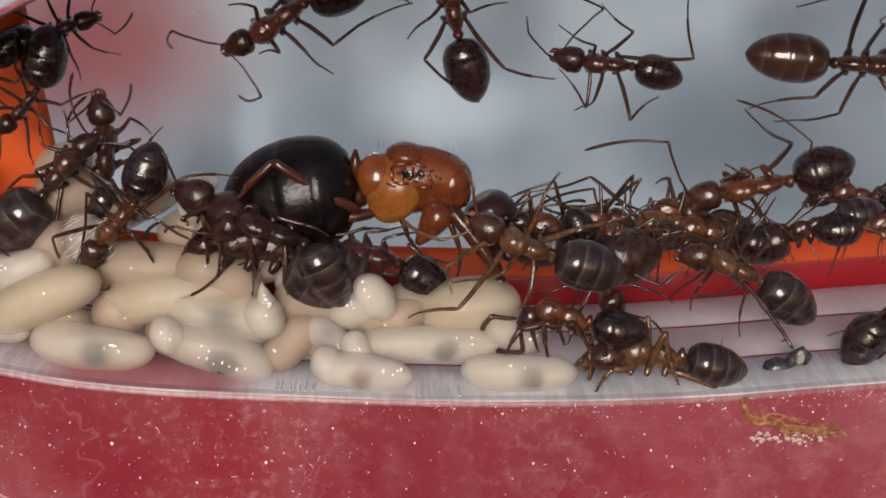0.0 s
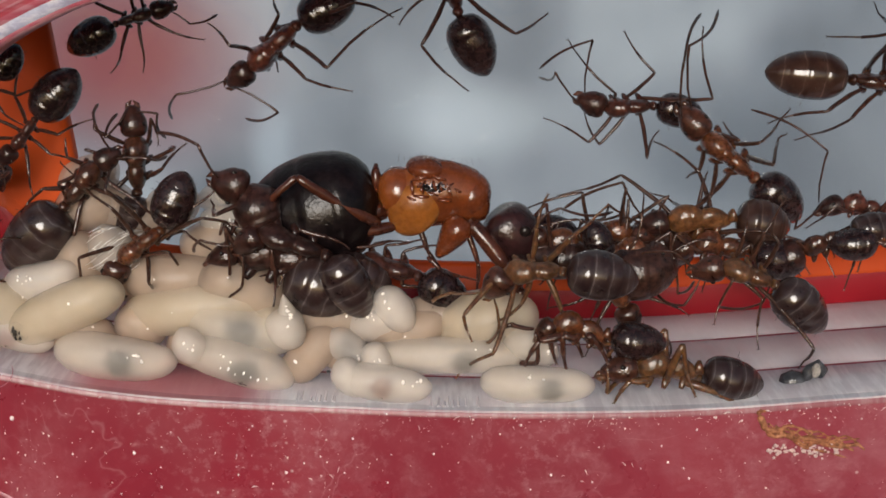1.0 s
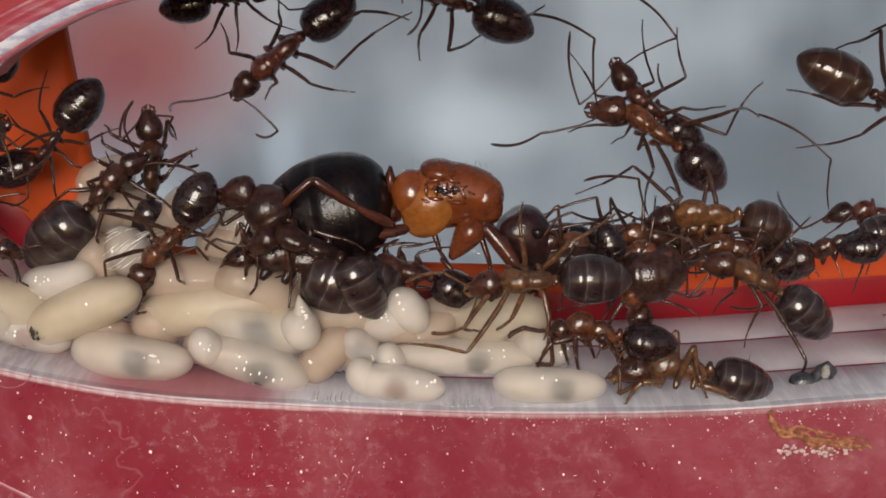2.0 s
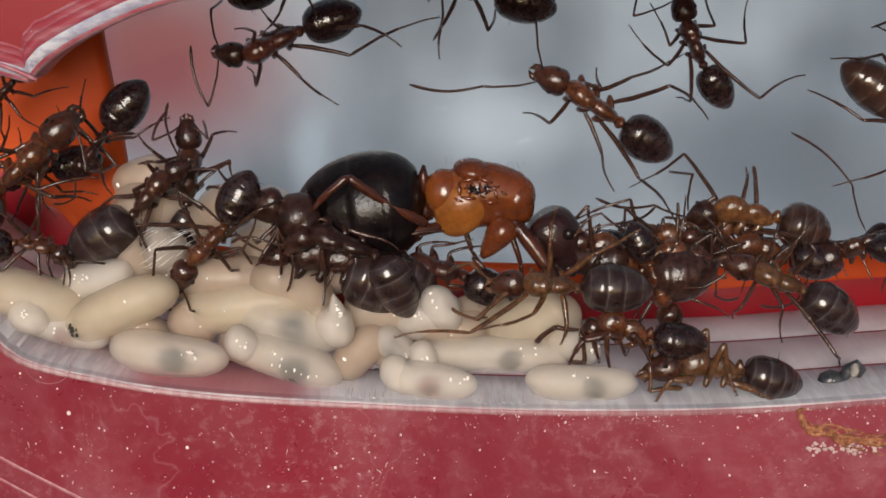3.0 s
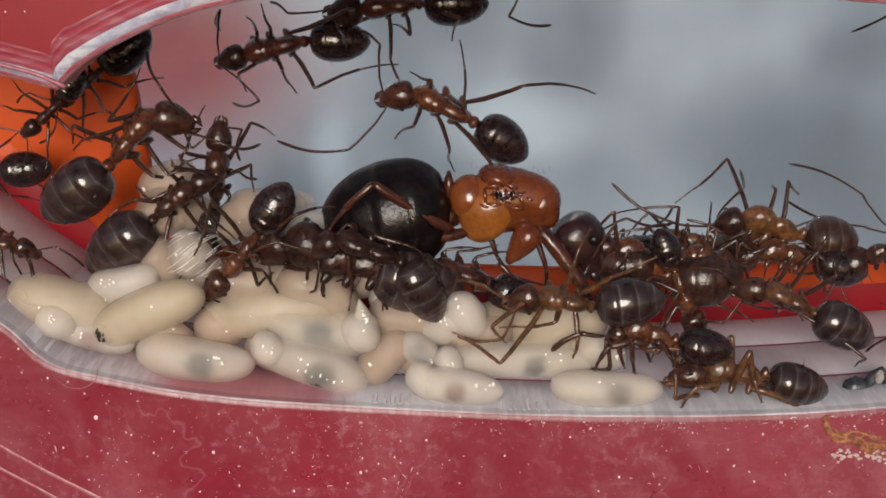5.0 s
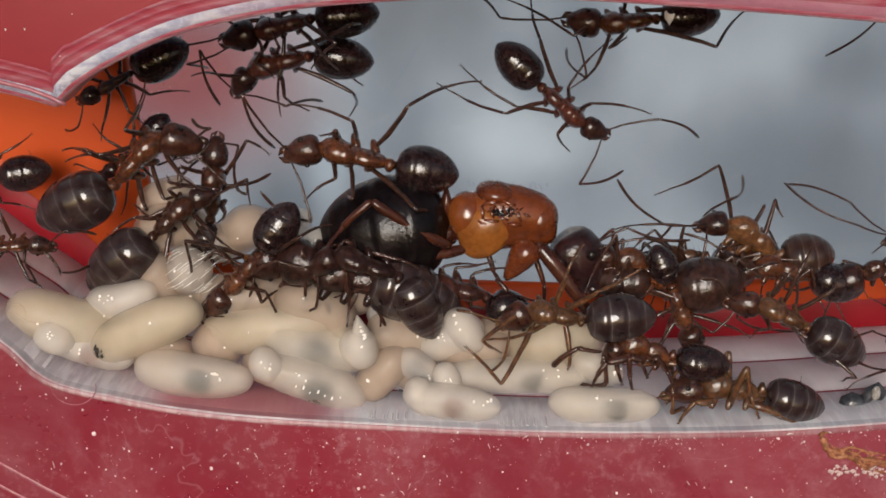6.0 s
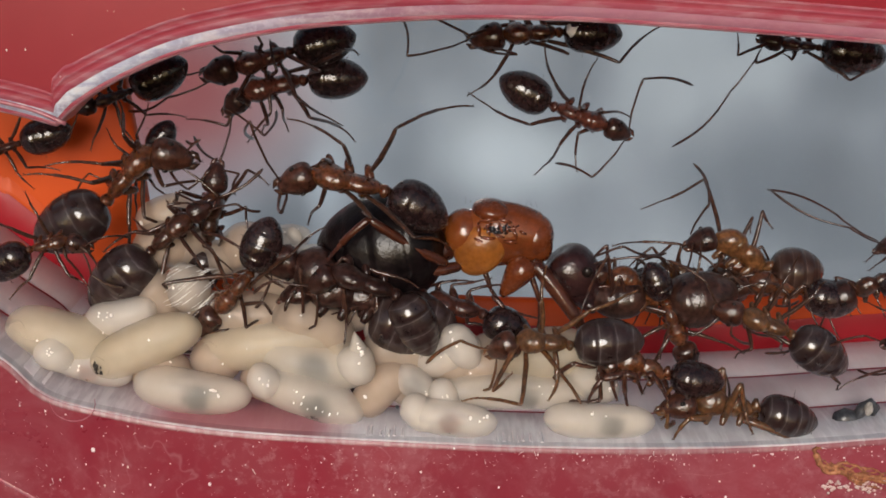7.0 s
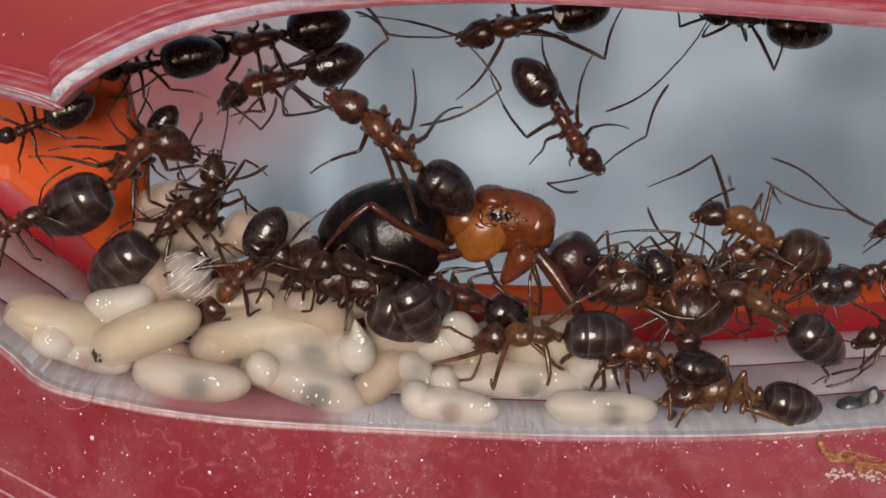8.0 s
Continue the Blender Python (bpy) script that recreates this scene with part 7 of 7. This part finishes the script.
def debris():
    (ax, az), (bx, bz) = [(19.64, -7.77), (20.54, -7.27)]
    root = tagged(new("debris"), "small grey-black curled scrap lying on the milky floor", "debris")
    root.matrix_basis = at(ax, 2.4, az) @ Matrix.Diagonal((1.15, 1.15, 1.3, 1))
    bm = turned([(-0.62, 0.10, 0.0), (-0.5, 0.38, 0.0), (-0.1, 0.52, 0.02), (0.3, 0.45, 0.0), (0.62, 0.15, 0.05)], 0.8, 1.0, 14)
    part("husk", bm, CRUMB, root, "dark grey husk")
    bm = tube([(0.35, 0, 0.15), (0.6, -0.1, 0.55), (0.95, -0.1, 0.75), (1.15, 0, 0.55), (1.1, 0.1, 0.2)], [0.2, 0.26, 0.24, 0.22, 0.12], 10)
    part("curl", bm, CRUMB, root, "dark curled end")
    part("tip", ball(0.78, -0.30, 0.62, 0.20, sy=0.5, sz=1.5), CRUMB_PALE, root, "pale flaky patch")


def crumb(x, y, z, r, seed):
    rnd = random.Random(seed)
    bm = ball(0, 0, 0, r, sz=0.7)
    for v in bm.verts:
        v.co *= rnd.uniform(0.75, 1.25)
    tagged(part("crumb", bm, CRUMB, m=at(x, y, z)), "tiny dark crumb on the milky floor", "crumb", "floor crumbs")


def fibre():
    root = tagged(new("fibre"), "tan frayed fibre stuck to the red plate", "fibre")
    root.matrix_basis = at([(17.49, -8.31), (18.1, -9.13), (19.46, -9.56), (20.78, -10)][0][0], -0.05, [(17.49, -8.31), (18.1, -9.13), (19.46, -9.56), (20.78, -10)][0][1])
    paths = ([(0, 0), (0.25, -0.55), (0.9, -0.75), (1.5, -1.05), (2.4, -1.1), (3.4, -1.5), (4.6, -1.4)], [(0.1, -0.2), (0.6, -0.95), (1.4, -0.9), (2.2, -1.45), (3.1, -1.2), (4.4, -1.7)],
             [(0, 0), (-0.1, 0.25), (0.2, 0.3)], [(0.9, -0.75), (1.3, -0.45), (1.9, -0.6), (2.6, -0.8)], [(1.5, -1.05), (2.0, -1.5), (3.0, -1.75), (4.2, -2.1)])
    for n, path in enumerate(paths):
        line = smooth_curve(path, 5)
        part("strand", tube([(p.x, 0.03 * math.sin(3 * k), p.y) for k, p in enumerate(line)], [0.15 - 0.02 * n - 0.05 * k / len(line) + 0.03 * math.sin(1.7 * k + n) for k in range(len(line))], 6), FIBRE_MAT, root)
    rnd = random.Random(8)
    for n in range(6):
        a, b = rnd.uniform(0.2, 1.6), rnd.uniform(2.8, 5.0)
        path = [(a + (b - a) * f / 5, -0.55 - 0.95 * (a + (b - a) * f / 5) / 5 + rnd.uniform(-0.32, 0.32)) for f in range(6)]
        line = smooth_curve(path, 5)
        part("strand", tube([(p.x, 0.02 * math.sin(2 * k + n), p.y) for k, p in enumerate(line)], [0.03 + rnd.random() * 0.035 for k in line], 6), FIBRE_MAT, root)
    bm = bmesh.new()
    for k in range(110):
        ball(0.5 + rnd.random() * 3.4, rnd.uniform(-0.01, 0.03), -1.65 + rnd.gauss(0, 0.2), rnd.uniform(0.02, 0.11), bm, sy=0.4, sub=1)
    part("crust", bm, CRUST, root, "whitish grainy crust")


BIG_SPECKS = ((-16.49, -8.17, 0.10), (-11.11, -9.95, 0.08), (8.02, -11.21, 0.06), (-4.2, -11.0, 0.07), (2.6, -10.1, 0.05), (13.4, -10.6, 0.06), (-7.4, -12.0, 0.06), (-1.1, -9.3, 0.05))


def plate_dust():
    """Loose specks of dust on the red plates, thickest along the cavity edge."""
    rnd = random.Random(21)
    for name, count, low in (("plate_dust", 800, True), ("lip_dust", 60, False)):
        bm = bmesh.new()
        for k in range(count):
            x = rnd.uniform(-24, 25)
            line = rim if low else lip
            edge = min(line, key=lambda p: abs(p.x - x)).y
            far = abs(rnd.gauss(0, 0.45)) + 0.25 if rnd.random() < 0.55 and low and x > 0 else rnd.uniform(0.3, 7 if low else 6)
            z = edge - far if low else edge + 1.6 + far * 0.6
            r = 0.014 + 0.042 * rnd.random() ** 4
            if rnd.random() < 0.04:
                a, l = rnd.uniform(0, 3.1), rnd.uniform(0.1, 0.35)
                tube([(x, -0.015, z), (x + l * math.cos(a) * 0.5, -0.02, z + l * math.sin(a) * 0.5 + 0.04), (x + l * math.cos(a), -0.015, z + l * math.sin(a))], [0.012, 0.016, 0.008], 4, bm)
            else:
                ball(x, -0.01, z, r, bm, sy=0.5, sz=rnd.uniform(0.7, 1.5), sub=1)
        for x, z, r in BIG_SPECKS if low else ():
            ball(x, -0.015, z, r, bm, sy=0.5, sz=1.2, sub=2)
        tagged(part(name, bm, DUST), "fine white dust specks on the red plate", kind="stuff")


def scratches():
    """Shallow grooves milled into the red plate."""
    for n, (line, r) in enumerate((([(-21.75, -9.27), (-19.28, -10.89), (-17.01, -12.24), (-14.7, -13.61)], 0.17), ([(-21.89, -10.45), (-19.65, -11.85), (-18.14, -12.85)], 0.15), ([(-19.66, 8.43), (-17.8, 7.95), (-16.43, 7.35)], 0.10))):
        pts = smooth_curve(line, 6)
        tagged(part("groove", tube([(p.x, r * 0.82, p.y) for p in pts], [r] * len(pts), 12), PLATE_RIDGE), "pale ridge line on the red plate", "scratch", "plate scratches")
    pts = [Vector((-17.25 + 1.05 * math.cos(a), -5.75 + 0.95 * math.sin(a))) for a in (3.1 + 0.16 * k for k in range(22))]
    tagged(part("water_mark", tube([(p.x, 0.0, p.y) for p in pts], [0.012 + 0.02 * math.sin(0.15 * k) for k in range(22)], 6), PLATE_RIDGE), "dried round water mark on the red plate", "stain")


debris()
for n, (x, z) in enumerate([(19.34, -8.01), (1.63, -8.25), (10.9, -6.5), (-2.23, -6.5)]):
    crumb(x, 1.2, z, 0.10 + 0.03 * (n % 3), n)
fibre()
plate_dust()
scratches()



def motions():
    for thing, rows in MOVES:
        walk(thing, rows)


motions()
